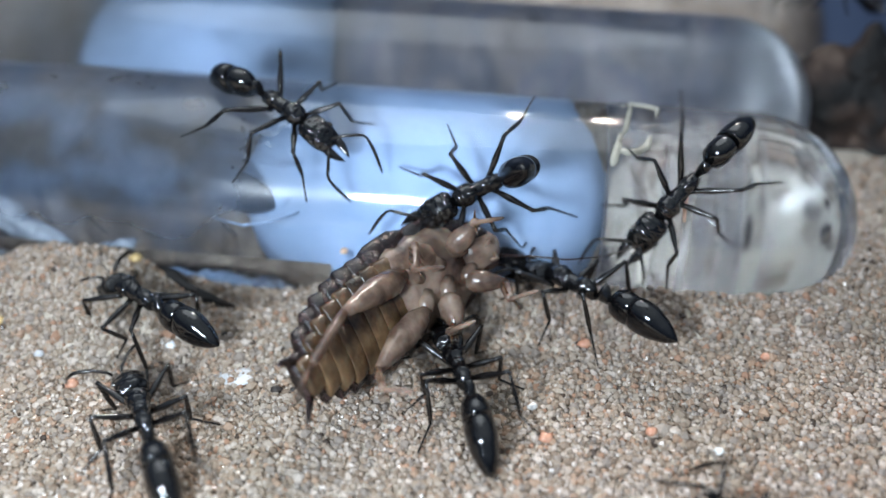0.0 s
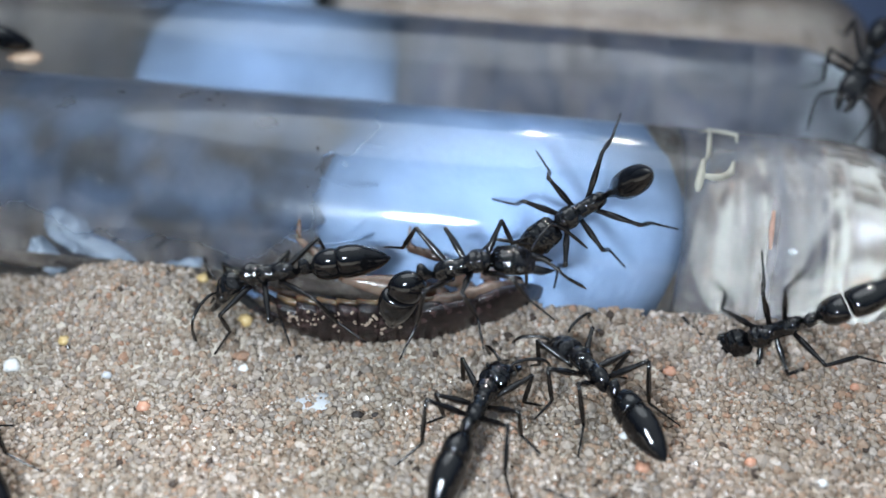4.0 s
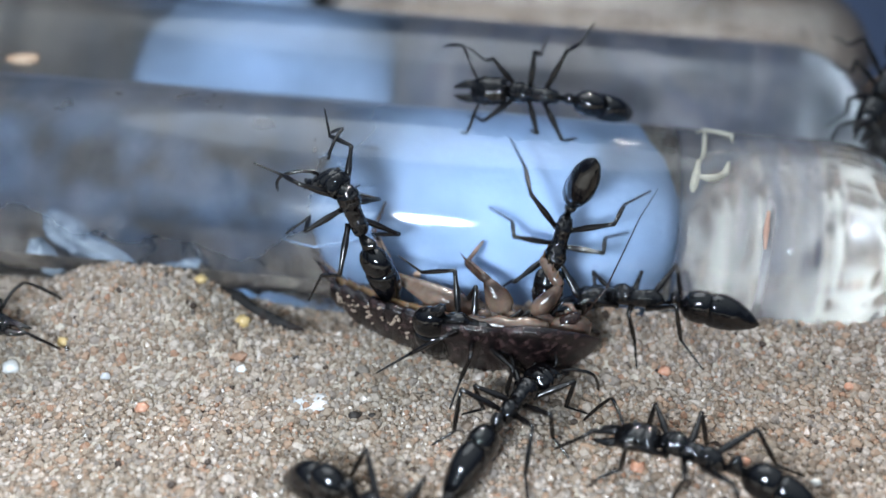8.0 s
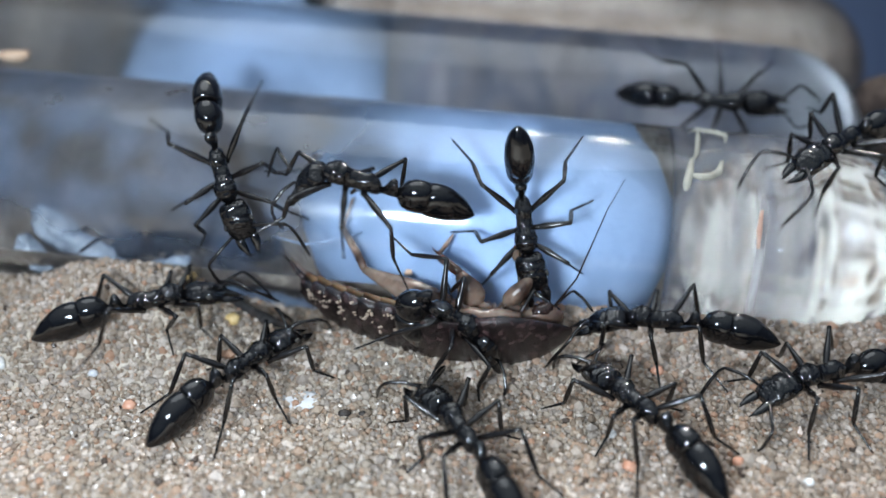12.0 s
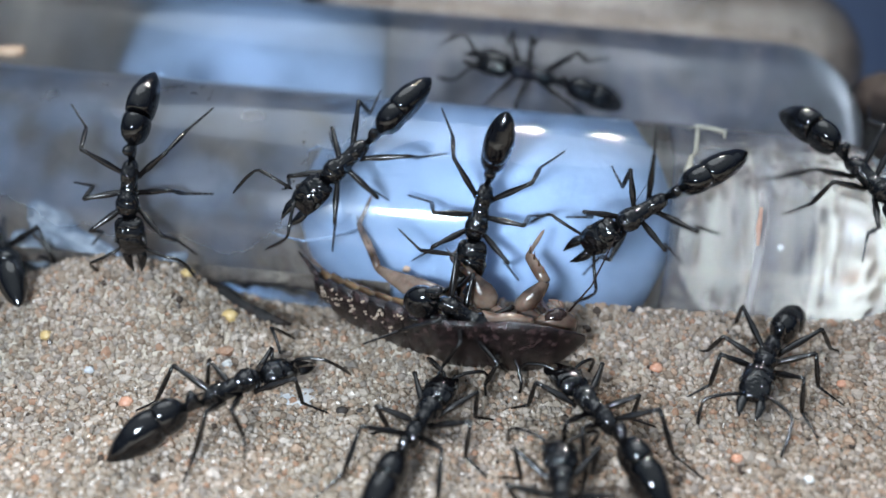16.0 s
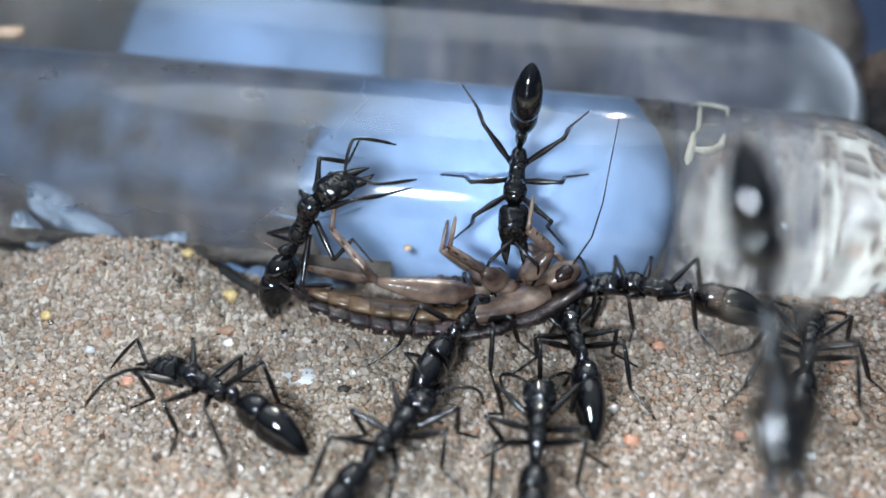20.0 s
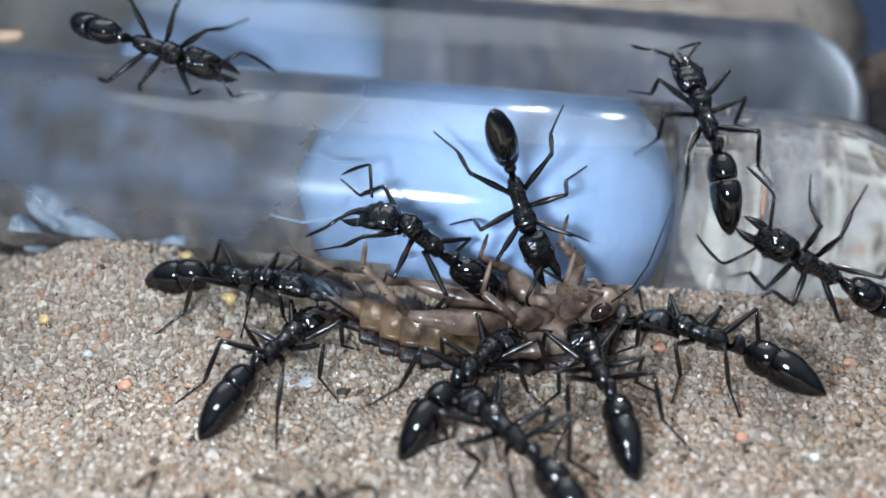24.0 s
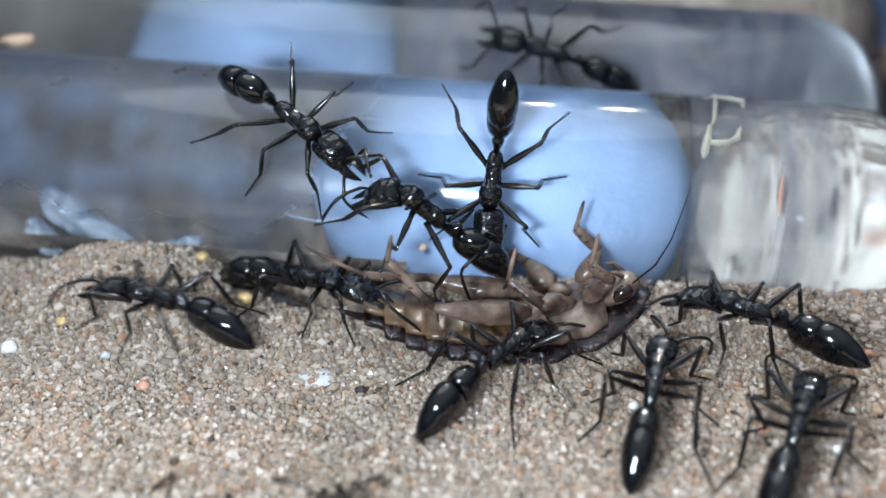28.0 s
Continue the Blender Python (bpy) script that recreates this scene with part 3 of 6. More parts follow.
def bend_gaster(root, rows):
    """Key how far an ant's gaster is bent down: rows of (seconds, degrees)."""
    gaster = [o for o in root.children if o.name.split(".")[0] == "gaster"][0]
    at = gaster.matrix_basis.translation
    walk(gaster, [(t, pose(at.x, at.y, at.z, droop, 0, 0)) for t, droop in rows])


# ---- the prey ----
CHITIN = mottled("roach_brown_chitin", [(0.38, (0.004, 0.0028, 0.0032)), (0.54, (0.015, 0.008, 0.0085)), (0.7, (0.06, 0.034, 0.033))], 1500, 0.24, 0.7, 0.0001)
TAN = mottled("roach_tan_cuticle", [(0.36, (0.035, 0.021, 0.016)), (0.48, (0.11, 0.07, 0.052)), (0.68, (0.27, 0.195, 0.15))], 380, 0.24, 0.5, 0.00014)
AMBER = mottled("roach_amber_plates", [(0.34, (0.016, 0.008, 0.004)), (0.5, (0.06, 0.034, 0.017)), (0.68, (0.15, 0.092, 0.048))], 420, 0.25, 0.5, 0.00012)
for m in (TAN, AMBER):
    m.node_tree.nodes["Principled BSDF"].inputs["Subsurface Weight"].default_value = 0.25
    m.node_tree.nodes["Principled BSDF"].inputs["Subsurface Scale"].default_value = 0.0006
EYE_DARK = mottled("roach_eye", [(0.3, (0.01, 0.006, 0.005)), (0.7, (0.03, 0.015, 0.012))], 4000, 0.15, 0.2, 0.00002)


def build_prey():
    """A cockroach on its back, +y to its head, belly up."""
    root = tagged(new("cockroach"), "dead brown cockroach with tan legs, lying on its back on sand", "insect")

    def put(name, bm, mat, parent=None, m=Matrix(), label=""):
        for v in bm.verts:
            v.co = Vector((v.co.x * 0.99, v.co.y * 0.97, v.co.z * 1.1))
            v.co.z = v.co.z * 0.82 + 21.0 * v.co.y ** 2
        return add(name, mesh_of(name, bm, mat), parent or root, m, label)

    # back plates overlap towards the tail, belly plates lie above them
    for k in range(8):
        y1 = 2.0 - k * 1.55
        w = 4.3 * math.sqrt(max(0.08, 1 - ((k - 1.2) / 6.3) ** 2))
        fat = 0.5 + 0.5 * w / 4.3
        put("back_plate", loft([(y1 + 0.2, -0.9, w * 0.94, 1.06 * fat), (y1 - 0.2, -0.95, w, 1.16 * fat), (y1 - 1.4, -0.95, w * 1.03, 1.24 * fat), (y1 - 1.6, -0.92, w * 0.96, 1.1 * fat)], 20, 0.05), CHITIN)
        put("belly_plate", loft([(y1 + 0.25, 0.05, w * 0.78, 0.76 * fat), (y1 - 0.1, 0.05, w * 0.8, 0.82 * fat), (y1 - 1.5, 0.05, w * 0.82, 0.86 * fat), (y1 - 1.58, 0.03, w * 0.76, 0.74 * fat)], 20, 0.04), AMBER)
    put("thorax", loft([(1.2, -0.3, 3.2, 1.2), (2.5, -0.2, 3.7, 1.5), (3.4, -0.25, 3.5, 1.35), (4.5, -0.2, 3.8, 1.6), (5.4, -0.25, 3.5, 1.4), (6.5, -0.2, 3.6, 1.5), (8.0, -0.2, 2.8, 1.1)], 20, 0.2), TAN)
    put("pronotum", loft([(4.6, -1.1, 3.2, 0.5), (5.2, -1.2, 4.3, 1.0), (7.0, -1.25, 4.4, 1.15), (8.6, -1.2, 3.7, 1.0), (10.0, -1.1, 2.6, 0.7), (11.0, -1.0, 1.6, 0.45), (11.8, -0.9, 0.5, 0.15)], 24, 0.07), CHITIN, label="brown pitted shield behind the head")
    put("wing_pad", loft([(-0.5, -1.3, 3.9, 0.6), (1.5, -1.45, 4.6, 0.95), (4.0, -1.4, 4.7, 0.95), (5.2, -1.3, 4.2, 0.7)], 20, 0.06), CHITIN)
    head = put("head", loft([(7.6, 0.5, 0.9, 0.8), (8.3, 0.7, 1.5, 1.1), (9.3, 0.8, 1.7, 1.25), (10.3, 0.6, 1.3, 1.0), (10.9, 0.4, 0.7, 0.6)], 16, 0.06), TAN)
    for s in (-1, 1):
        put("eye", loft([(8.5, 0.9, 0.1, 0.1), (8.8, 0.95, 0.45, 0.6), (9.3, 1.0, 0.55, 0.75), (9.9, 0.95, 0.45, 0.6), (10.2, 0.9, 0.1, 0.1)], 12), EYE_DARK, head, Matrix.Translation((s * 1.25 * MM, 0, 0)))
        put("palp", stalk([(s * 0.5, 9.5, 2.0), (s * 0.8, 9.0, 2.7), (s * 0.6, 8.4, 3.0)], [0.16, 0.18, 0.12]), TAN, head)
        if s > 0:
            put("antenna", stalk([(s * 1.0, 10.2, 1.4), (s * 2.0, 11.5, 3.0), (s * 3.0, 12.2, 5.5), (s * 3.4, 12.8, 8.5), (s * 3.2, 13.6, 11.5)], [0.11, 0.08, 0.06, 0.05, 0.03]), EYE_DARK, head, label="thin dark feeler")
        put("cercus", stalk([(s * 1.2, -10.0, -0.6), (s * 1.7, -10.9, -0.5), (s * 2.1, -11.8, -0.2), (s * 2.3, -12.4, 0.0)], [0.34, 0.32, 0.22, 0.08]), CHITIN)
    # legs: femur, spiny tibia and foot
    legs = (((1.3, 6.6, 1.4), (2.6, 8.2, 3.2), (3.2, 6.4, 5.6), (3.0, 6.9, 8.2)),
            ((1.5, 4.2, 1.5), (3.6, 2.6, 3.2), (2.6, 0.2, 5.2), (2.2, 0.8, 7.8)),
            ((1.6, 2.0, 1.3), (2.4, -5.4, 2.2), (2.0, -8.6, 5.6), (2.5, -8.2, 8.2)))
    for row, (a, b, c, d) in enumerate(legs):
        for s in (-1, 1):
            lift = 0.35 if s > 0 else 0.0
            f = [Vector((s * p[0], p[1] + (0.7 * lift if row else 0), p[2] + lift)) for p in (a, b, c, d)]
            if row == 2 and s < 0:
                # one hind leg is stretched out past the tail
                f[2], f[3] = Vector((-1.2, -10.4, 1.8)), Vector((-0.8, -14.6, 2.6))
            coxa = put("coxa", stalk([Vector((s * 0.6, a[1] + 1.5, 0.9)), (Vector((s * 0.8, a[1] + 1.2, 1.1)) + f[0]) / 2, f[0]], [0.5, 0.66, 0.45], 12), TAN)
            femur = put("leg", stalk([f[0], f[0].lerp(f[1], 0.2), f[0].lerp(f[1], 0.5), f[0].lerp(f[1], 0.85), f[1]], [0.5, 0.85 + 0.1 * row, 0.85 + 0.12 * row, 0.55, 0.36], 12), TAN)
            put("tibia", stalk([f[1], f[1].lerp(f[2], 0.3), f[1].lerp(f[2], 0.9), f[2]], [0.36, 0.42, 0.36, 0.28], 10), TAN, femur)
            put("tarsus", stalk([f[2], f[2].lerp(f[3], 0.25), f[2].lerp(f[3], 0.5), f[2].lerp(f[3], 0.9), f[3]], [0.22, 0.17, 0.19, 0.13, 0.05], 8), TAN, femur)
            axis = (f[2] - f[1]).normalized()
            across = axis.cross(Vector((0, 0, 1))).normalized()
            for k in range(7):
                p = f[1].lerp(f[2], 0.15 + 0.13 * k)
                tip = p + across * (0.95 if k % 2 else -0.95) + axis * 0.5 + Vector((0, 0, 0.2))
                put("spine", stalk([p, p.lerp(tip, 0.6), tip], [0.11, 0.07, 0.01], 5), AMBER, femur)
    rng = random.Random(8)
    for k in range(52):
        y, u = -9.6 + 9.0 * rng.random() ** 1.7, 0.3 + 0.68 * rng.random() ** 0.5
        w = 4.3 * math.sqrt(max(0.08, 1 - ((1.5 - y) / 1.55 - 1.2) ** 2 / 40))
        fat = 0.5 + 0.5 * w / 4.3
        size = rng.uniform(0.3, 0.68)
        g = loft([(-0.3 * size, 0, 0.1, 0.1), (-0.12 * size, 0, 0.26 * size, 0.2 * size), (0.14 * size, 0, 0.25 * size, 0.22 * size), (0.3 * size, 0, 0.06, 0.06)], 7)
        spot = Vector((0.99 * w * u, 0.97 * y, 0.9 * (-0.97 - 1.22 * fat * math.sqrt(1 - u * u)) + 0.0198 * y * y)) * MM
        put("stuck_grain", g, SAND, root, Matrix.Translation(spot) @ pose(0, 0, 0, rng.uniform(0, 90), 0, rng.uniform(0, 180)))
    return root


prey = build_prey()


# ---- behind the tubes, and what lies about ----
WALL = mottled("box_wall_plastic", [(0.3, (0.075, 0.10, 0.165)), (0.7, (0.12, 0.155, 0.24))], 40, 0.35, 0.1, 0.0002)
BARK = mottled("dark_bark", [(0.42, (0.006, 0.005, 0.005)), (0.56, (0.045, 0.024, 0.016)), (0.74, (0.30, 0.22, 0.17))], 160, 0.7, 0.8, 0.0008)
DEBRIS = mottled("damp_nest_debris", [(0.3, (0.03, 0.022, 0.016)), (0.5, (0.11, 0.082, 0.062)), (0.72, (0.27, 0.22, 0.175))], 300, 0.75, 0.8, 0.0005)
FLAKE = mottled("pale_flake", [(0.35, (0.10, 0.125, 0.165)), (0.65, (0.30, 0.34, 0.40))], 420, 0.35, 0.4, 0.0003)
SPLINTER = mottled("orange_splinter", [(0.3, (0.55, 0.33, 0.20)), (0.7, (0.75, 0.55, 0.40))], 400, 0.6, 0.4, 0.0002)
TAN_PAPER = mottled("tan_filling", [(0.3, (0.24, 0.17, 0.13)), (0.5, (0.45, 0.35, 0.28)), (0.7, (0.66, 0.55, 0.46))], 190, 0.8, 0.8, 0.0010)


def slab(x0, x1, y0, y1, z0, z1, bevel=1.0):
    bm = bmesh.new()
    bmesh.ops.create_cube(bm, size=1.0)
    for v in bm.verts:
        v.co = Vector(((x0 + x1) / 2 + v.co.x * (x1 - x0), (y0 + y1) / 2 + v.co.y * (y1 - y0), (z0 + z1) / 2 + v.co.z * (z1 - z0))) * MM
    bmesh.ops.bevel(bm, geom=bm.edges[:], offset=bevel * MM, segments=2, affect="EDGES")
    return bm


for name, box in (("wall_north", (-202, 202, 52, 55, -9, 75)), ("wall_west", (-205, -202, -262, 55, -9, 75)), ("wall_east", (202, 205, -262, 55, -9, 75)), ("wall_south", (-202, 202, -265, -262, -9, 30))):
    tagged(part(name, slab(*box), WALL), "blue-grey plastic wall of the box", "wall", kind="structure")


# dark floor added in place of sand, standing in for shade behind the tubes
tagged(part("floor", slab(-202, 202, 10.3, 52, -9.5, -7.0, 0.2), WALL), "blue-grey floor added to keep the space behind the tubes dim", "floor", kind="structure")


def lump(name, at, size, mat, seed, rough=0.35, detail=3):
    bm = bmesh.new()
    bmesh.ops.create_icosphere(bm, subdivisions=detail, radius=1.0)
    o = Vector((seed * 3.1, seed * 1.7, 0.3))
    for v in bm.verts:
        k = 1 + rough * noise.noise(v.co * 1.3 + o) + rough * 0.5 * noise.noise(v.co * 3.5 + o) + rough * 0.25 * noise.noise(v.co * 8 + o)
        v.co = Vector((v.co.x * size[0] * k, v.co.y * size[1] * k, v.co.z * size[2] * k)) * MM
    ob = smooth(part(name, bm, mat))
    ob.location = Vector(at) * MM
    return ob


tagged(lump("bark_piece", (49.8, 15, 4.6), (7, 6, 7.6), BARK, 2, 0.6, 4), "rough dark brown piece of bark behind the tube end", "bark")
back_tube = test_tube("glass test tube with tan filling, behind two others", (50.5, 32.5, 6.2), -5.1, -3.65, 150, 9.45, GLASS, (-80, -64), -65)
filling = lathe([(-62, 0), (-61, 7.5), (-30, 7.9), (-12, 7.7), (-6, 5.4), (-3.5, 0)], 32)
for v in filling.verts:
    v.co += v.co.normalized() * noise.noise(v.co * 300) * 0.8 * MM
smooth(part("filling", filling, TAN_PAPER, back_tube, "crumpled tan paper filling"))


def inside(x, down, across=0.0):
    """A place in the front tube: along it from its closed end, below and beside its middle, in mm."""
    return front_tube.matrix_basis @ (Vector((x, across, -down)) * MM)


rng = random.Random(5)


def nest_bed(tube, x0, x1, label):
    """Damp crumbs on a tube's floor; their bank on its far side is added to darken the inside."""
    bed = bmesh.new()
    bmesh.ops.create_grid(bed, x_segments=80, y_segments=20, size=0.5)
    for v in bed.verts:
        x, a = x0 + (v.co.x + 0.5) * (x1 - x0), v.co.y * 2.6
        fade = min(1.0, max(0.0, (x1 - 0.5 - x) / 4.0))
        rise = 4.2 + 2.6 * max(0.0, a) + 2.4 * noise.noise((x * 0.12, 1.0, 0.0)) + 1.0 * noise.noise((x * 0.5, a * 3, 2.0)) + 0.5 * noise.noise((x * 1.6, a * 7, 4.0))
        level = -8.2 + rise * fade
        v.co = Vector((x, 8.15 * math.sin(a), max(level, -8.25 * math.cos(a)))) * MM
    ob = smooth(part("nest_debris", bed, DEBRIS))
    ob.matrix_basis = tube.matrix_basis.copy()
    return tagged(ob, label, "debris", kind="stuff")


nest_bed(front_tube, -110, -44, "damp brown crumbs covering the tube floor")
# no crumbs known in this tube: added as a dark stand-in for its shade
nest_bed(middle_tube, -120, -69, "dark crumbs added to dim the inside of the second tube")
for x, down, across, long, wide, spin in ((-71.5, 0.4, -7.0, 2.4, 1.4, 30), (-68.6, 2.0, -6.6, 2.7, 1.0, 38), (-64.6, 3.2, -6.3, 2.8, 0.8, -8), (-74.0, 2.8, -6.6, 1.8, 1.2, 70), (-62.0, 2.6, -6.5, 1.4, 0.9, -35), (-69.8, 4.2, -5.8, 2.2, 0.8, 10)):
    f = lump("husk", (0, 0, 0), (long, 0.35, wide), FLAKE, 11 + x, 0.55, 3)
    f.matrix_basis = Matrix.Translation(inside(x, down, across)) @ pose(0, 0, 0, -12, spin, rng.uniform(-12, 12))
    tagged(f, "pale crumpled cocoon husk inside the tube", "husk", group="pale husks in the tube")
spl = lump("wood_splinter", (-40.2, 12.7, 15.9), (1.7, 0.7, 0.6), SPLINTER, 4, 0.3, 2)
tagged(spl, "small pale orange wood splinter on the glass", "splinter")
dot = lump("orange_crumb", (-2.1, -11.2, 6.2), (0.35, 0.25, 0.3), SPLINTER, 6, 0.3, 2)
tagged(dot, "tiny orange crumb stuck to the glass", "crumb")


# grains that stand out, by colour
RED = mottled("red_grain", [(0.3, (0.46, 0.20, 0.12)), (0.7, (0.62, 0.36, 0.25))], 2500, 0.35, 0.3, 0.00005)
YELLOW = mottled("yellow_grain", [(0.3, (0.46, 0.30, 0.10)), (0.7, (0.66, 0.50, 0.26))], 2500, 0.3, 0.3, 0.00005)
PALE = mottled("white_grain", [(0.3, (0.62, 0.62, 0.60)), (0.7, (0.84, 0.84, 0.82))], 2500, 0.25, 0.3, 0.00005)
BLUISH = mottled("bluish_flake", [(0.3, (0.46, 0.47, 0.48)), (0.7, (0.58, 0.59, 0.61))], 900, 0.35, 0.4, 0.0001)
SOOT = mottled("dark_crumb", [(0.3, (0.015, 0.012, 0.010)), (0.7, (0.05, 0.04, 0.035))], 2500, 0.6, 0.4, 0.0001)
for x, y, r, mat, label in (
        (-22.3, -21.1, 0.62, RED, "brick-red grain among the sand"), (20.3, -27.5, 0.55, RED, "brick-red grain among the sand"),
        (13.0, -27.8, 0.6, RED, "brick-red grain among the sand"), (30.4, -19.4, 0.5, RED, "brick-red grain among the sand"),
        (16.8, -17.9, 0.6, RED, "brick-red grain among the sand"), (-25.8, -17.9, 0.45, BLUISH, "bluish grey grain among the sand"),
        (-16.1, -12.8, 0.75, YELLOW, "honey-yellow grain on the heap"), (-19.9, -9.5, 0.7, YELLOW, "honey-yellow grain on the heap"), (-29.7, -15.2, 0.55, YELLOW, "honey-yellow grain among the sand"),
        (-15.5, -17.3, 0.5, PALE, "white quartz grain on the sand"), (24.5, -29.3, 0.45, PALE, "white quartz grain on the sand"), (12.3, -24.5, 0.45, PALE, "white quartz grain on the sand"),
        (-33.3, -17.0, 0.8, PALE, "white quartz grain on the sand"), (-6.6, -22.1, 0.5, SOOT, "black crumb on the sand"), (-5.3, -22.0, 0.3, SOOT, "black crumb on the sand"), (-11.5, -16.3, 0.3, SOOT, "black crumb on the sand")):
    tagged(lump("grain", (x, y, ground_height(x, y) + 0.25), (r * 0.85, r * 0.7, r * 0.6), mat, x + y, 0.4, 2), label, "grain", group="single grains")
flat = lump("bluish_flake", (-9.9, -20.3, ground_height(-9.9, -20.3) + 0.02), (1.6, 0.9, 0.16), BLUISH, 9, 0.5, 3)
tagged(flat, "thin bluish translucent flake lying on sand", "flake")

# a dark brown strip along the rim of the hollow
rim = [(-18.6, -8.6), (-17.0, -9.6), (-15.4, -10.8), (-13.6, -12.0), (-11.4, -13.0)]
sliver = part("dark_strip", stalk([(x, y, ground_height(x, y) + 0.35) for x, y in rim], [0.15, 0.5, 0.6, 0.45, 0.1], 9), BARK)
for v in sliver.data.vertices:
    v.co += Vector((0.3, 0.25, 0.2)) * noise.noise(v.co * 900) * MM
tagged(smooth(sliver), "dark brown strip half sunk in sand", "bark")

# a dried glue mark and a red-brown smear on the front tube's glass
RESIDUE = mottled("dried_residue", [(0.3, (0.26, 0.245, 0.20)), (0.7, (0.44, 0.42, 0.35))], 900, 0.7, 0.4, 0.0001)
RED_BROWN = mottled("red_brown_smear", [(0.3, (0.40, 0.22, 0.16)), (0.7, (0.55, 0.36, 0.28))], 900, 0.7, 0.3, 0.0001)
mark = tagged(new("glue_mark"), "cream-coloured dried glue mark on the glass", "mark")
for line, wide in (([(21.0, -2.6, 14.25), (22.0, -1.7, 14.2), (23.2, -2.3, 14.25), (24.0, -3.1, 14.3), (23.6, -4.4, 14.35)], 0.2),
                   ([(22.0, -2.0, 14.3), (21.5, -3.9, 14.4), (20.9, -6.2, 14.1), (20.5, -6.9, 13.85)], 0.2),
                   ([(20.4, -6.8, 13.9), (19.95, -8.2, 13.3), (19.6, -9.1, 12.75), (19.45, -9.5, 12.5)], 0.34),
                   ([(19.95, -8.3, 13.25), (20.8, -8.5, 13.15), (21.6, -8.4, 13.15), (22.3, -8.0, 13.35), (22.75, -7.0, 13.8)], 0.3)):
    part("stroke", stalk(line, [wide * 0.5] + [wide] * (len(line) - 2) + [wide * 0.4], 7), RESIDUE, mark)
tagged(part("red_brown_streak", stalk([(25.2, -10.8, 11.4), (24.9, -11.8, 10.2), (24.8, -12.5, 9.0)], [0.12, 0.22, 0.1], 7), RED_BROWN), "thin red-brown smear on the glass", "mark")

# ---- the ants, and what moves ----
crossing_ant = ant('glossy black ant walking along the glass tubes', 1, 20, 8, 0, 18, 1.05, 0.4)
glass_ant = ant('glossy black ant reaching down the glass to the prey', 2, -42, 4, 4, 26, 1.0, 0.7)
flank_ant = ant('glossy black ant standing on the sand beside the prey', 3, 4, 18, 0, 22, 0.8, 0.35)
front_ant = ant('glossy black ant tugging at the prey from the sand', 4, 12, 8, -4, 20, 0.8, 0.35)
left_ant = ant('glossy black ant on the sand, its jaws at the prey', 5, 10, 10, 6, 16, 0.8, 0.35)
tube_top_ant = ant('glossy black ant clinging to the glass tube', 6, 26, 6, -6, 14, 1.1, 0.6)
tube_ant = ant('blurred black ant inside the fogged glass tube', 7, 6, 8, 0, 14, 0.42)
nest_ant = ant('dark ant on the damp floor inside the fogged glass tube', 21, 10, 6, 0, 14, 0.42)
right_ant = ant('glossy black ant roaming over sand and glass', 8, 16, 12, 0, 24, 1.05, 0.2)
passing_ant = ant('glossy black ant passing close over the sand', 9, 14, 10, 0, 14, 0.8, 0.35)
mound_ant = ant('glossy black ant at the heap of sand', 10, 8, 10, 0, 14, 0.8, 0.35)
prey_ant = ant('glossy black ant gripping the dead insect', 11, 26, 22, 0, 20)
roving_ant = ant('glossy black ant crossing the sand to the prey', 12, 12, 8, 8, 18, 0.8, 0.35)
climbing_ant = ant('glossy black ant climbing down the glass', 13, 18, 6, 0, 16, 1.1, 0.5)
descending_ant = ant('glossy black ant climbing over the tubes', 14, 24, 8, 5, 16, 1.05, 0.5)
standing_ant = ant('glossy black ant standing on top of the prey, head bowed', 15, 3, 34, 0, 18, 0.72, 2.0)
corner_ant = ant('glossy black ant on the round end of the tube', 16, 20, 8, 0, 14, 1.0, 0.4)
lower_ant = ant('glossy black ant near the edge of the sand', 17, 12, 10, 0, 14, 0.8, 0.35)
lens_ant = ant('out-of-focus black ant crossing close to the lens', 18, 4, 6, 0, 14, 0.8)


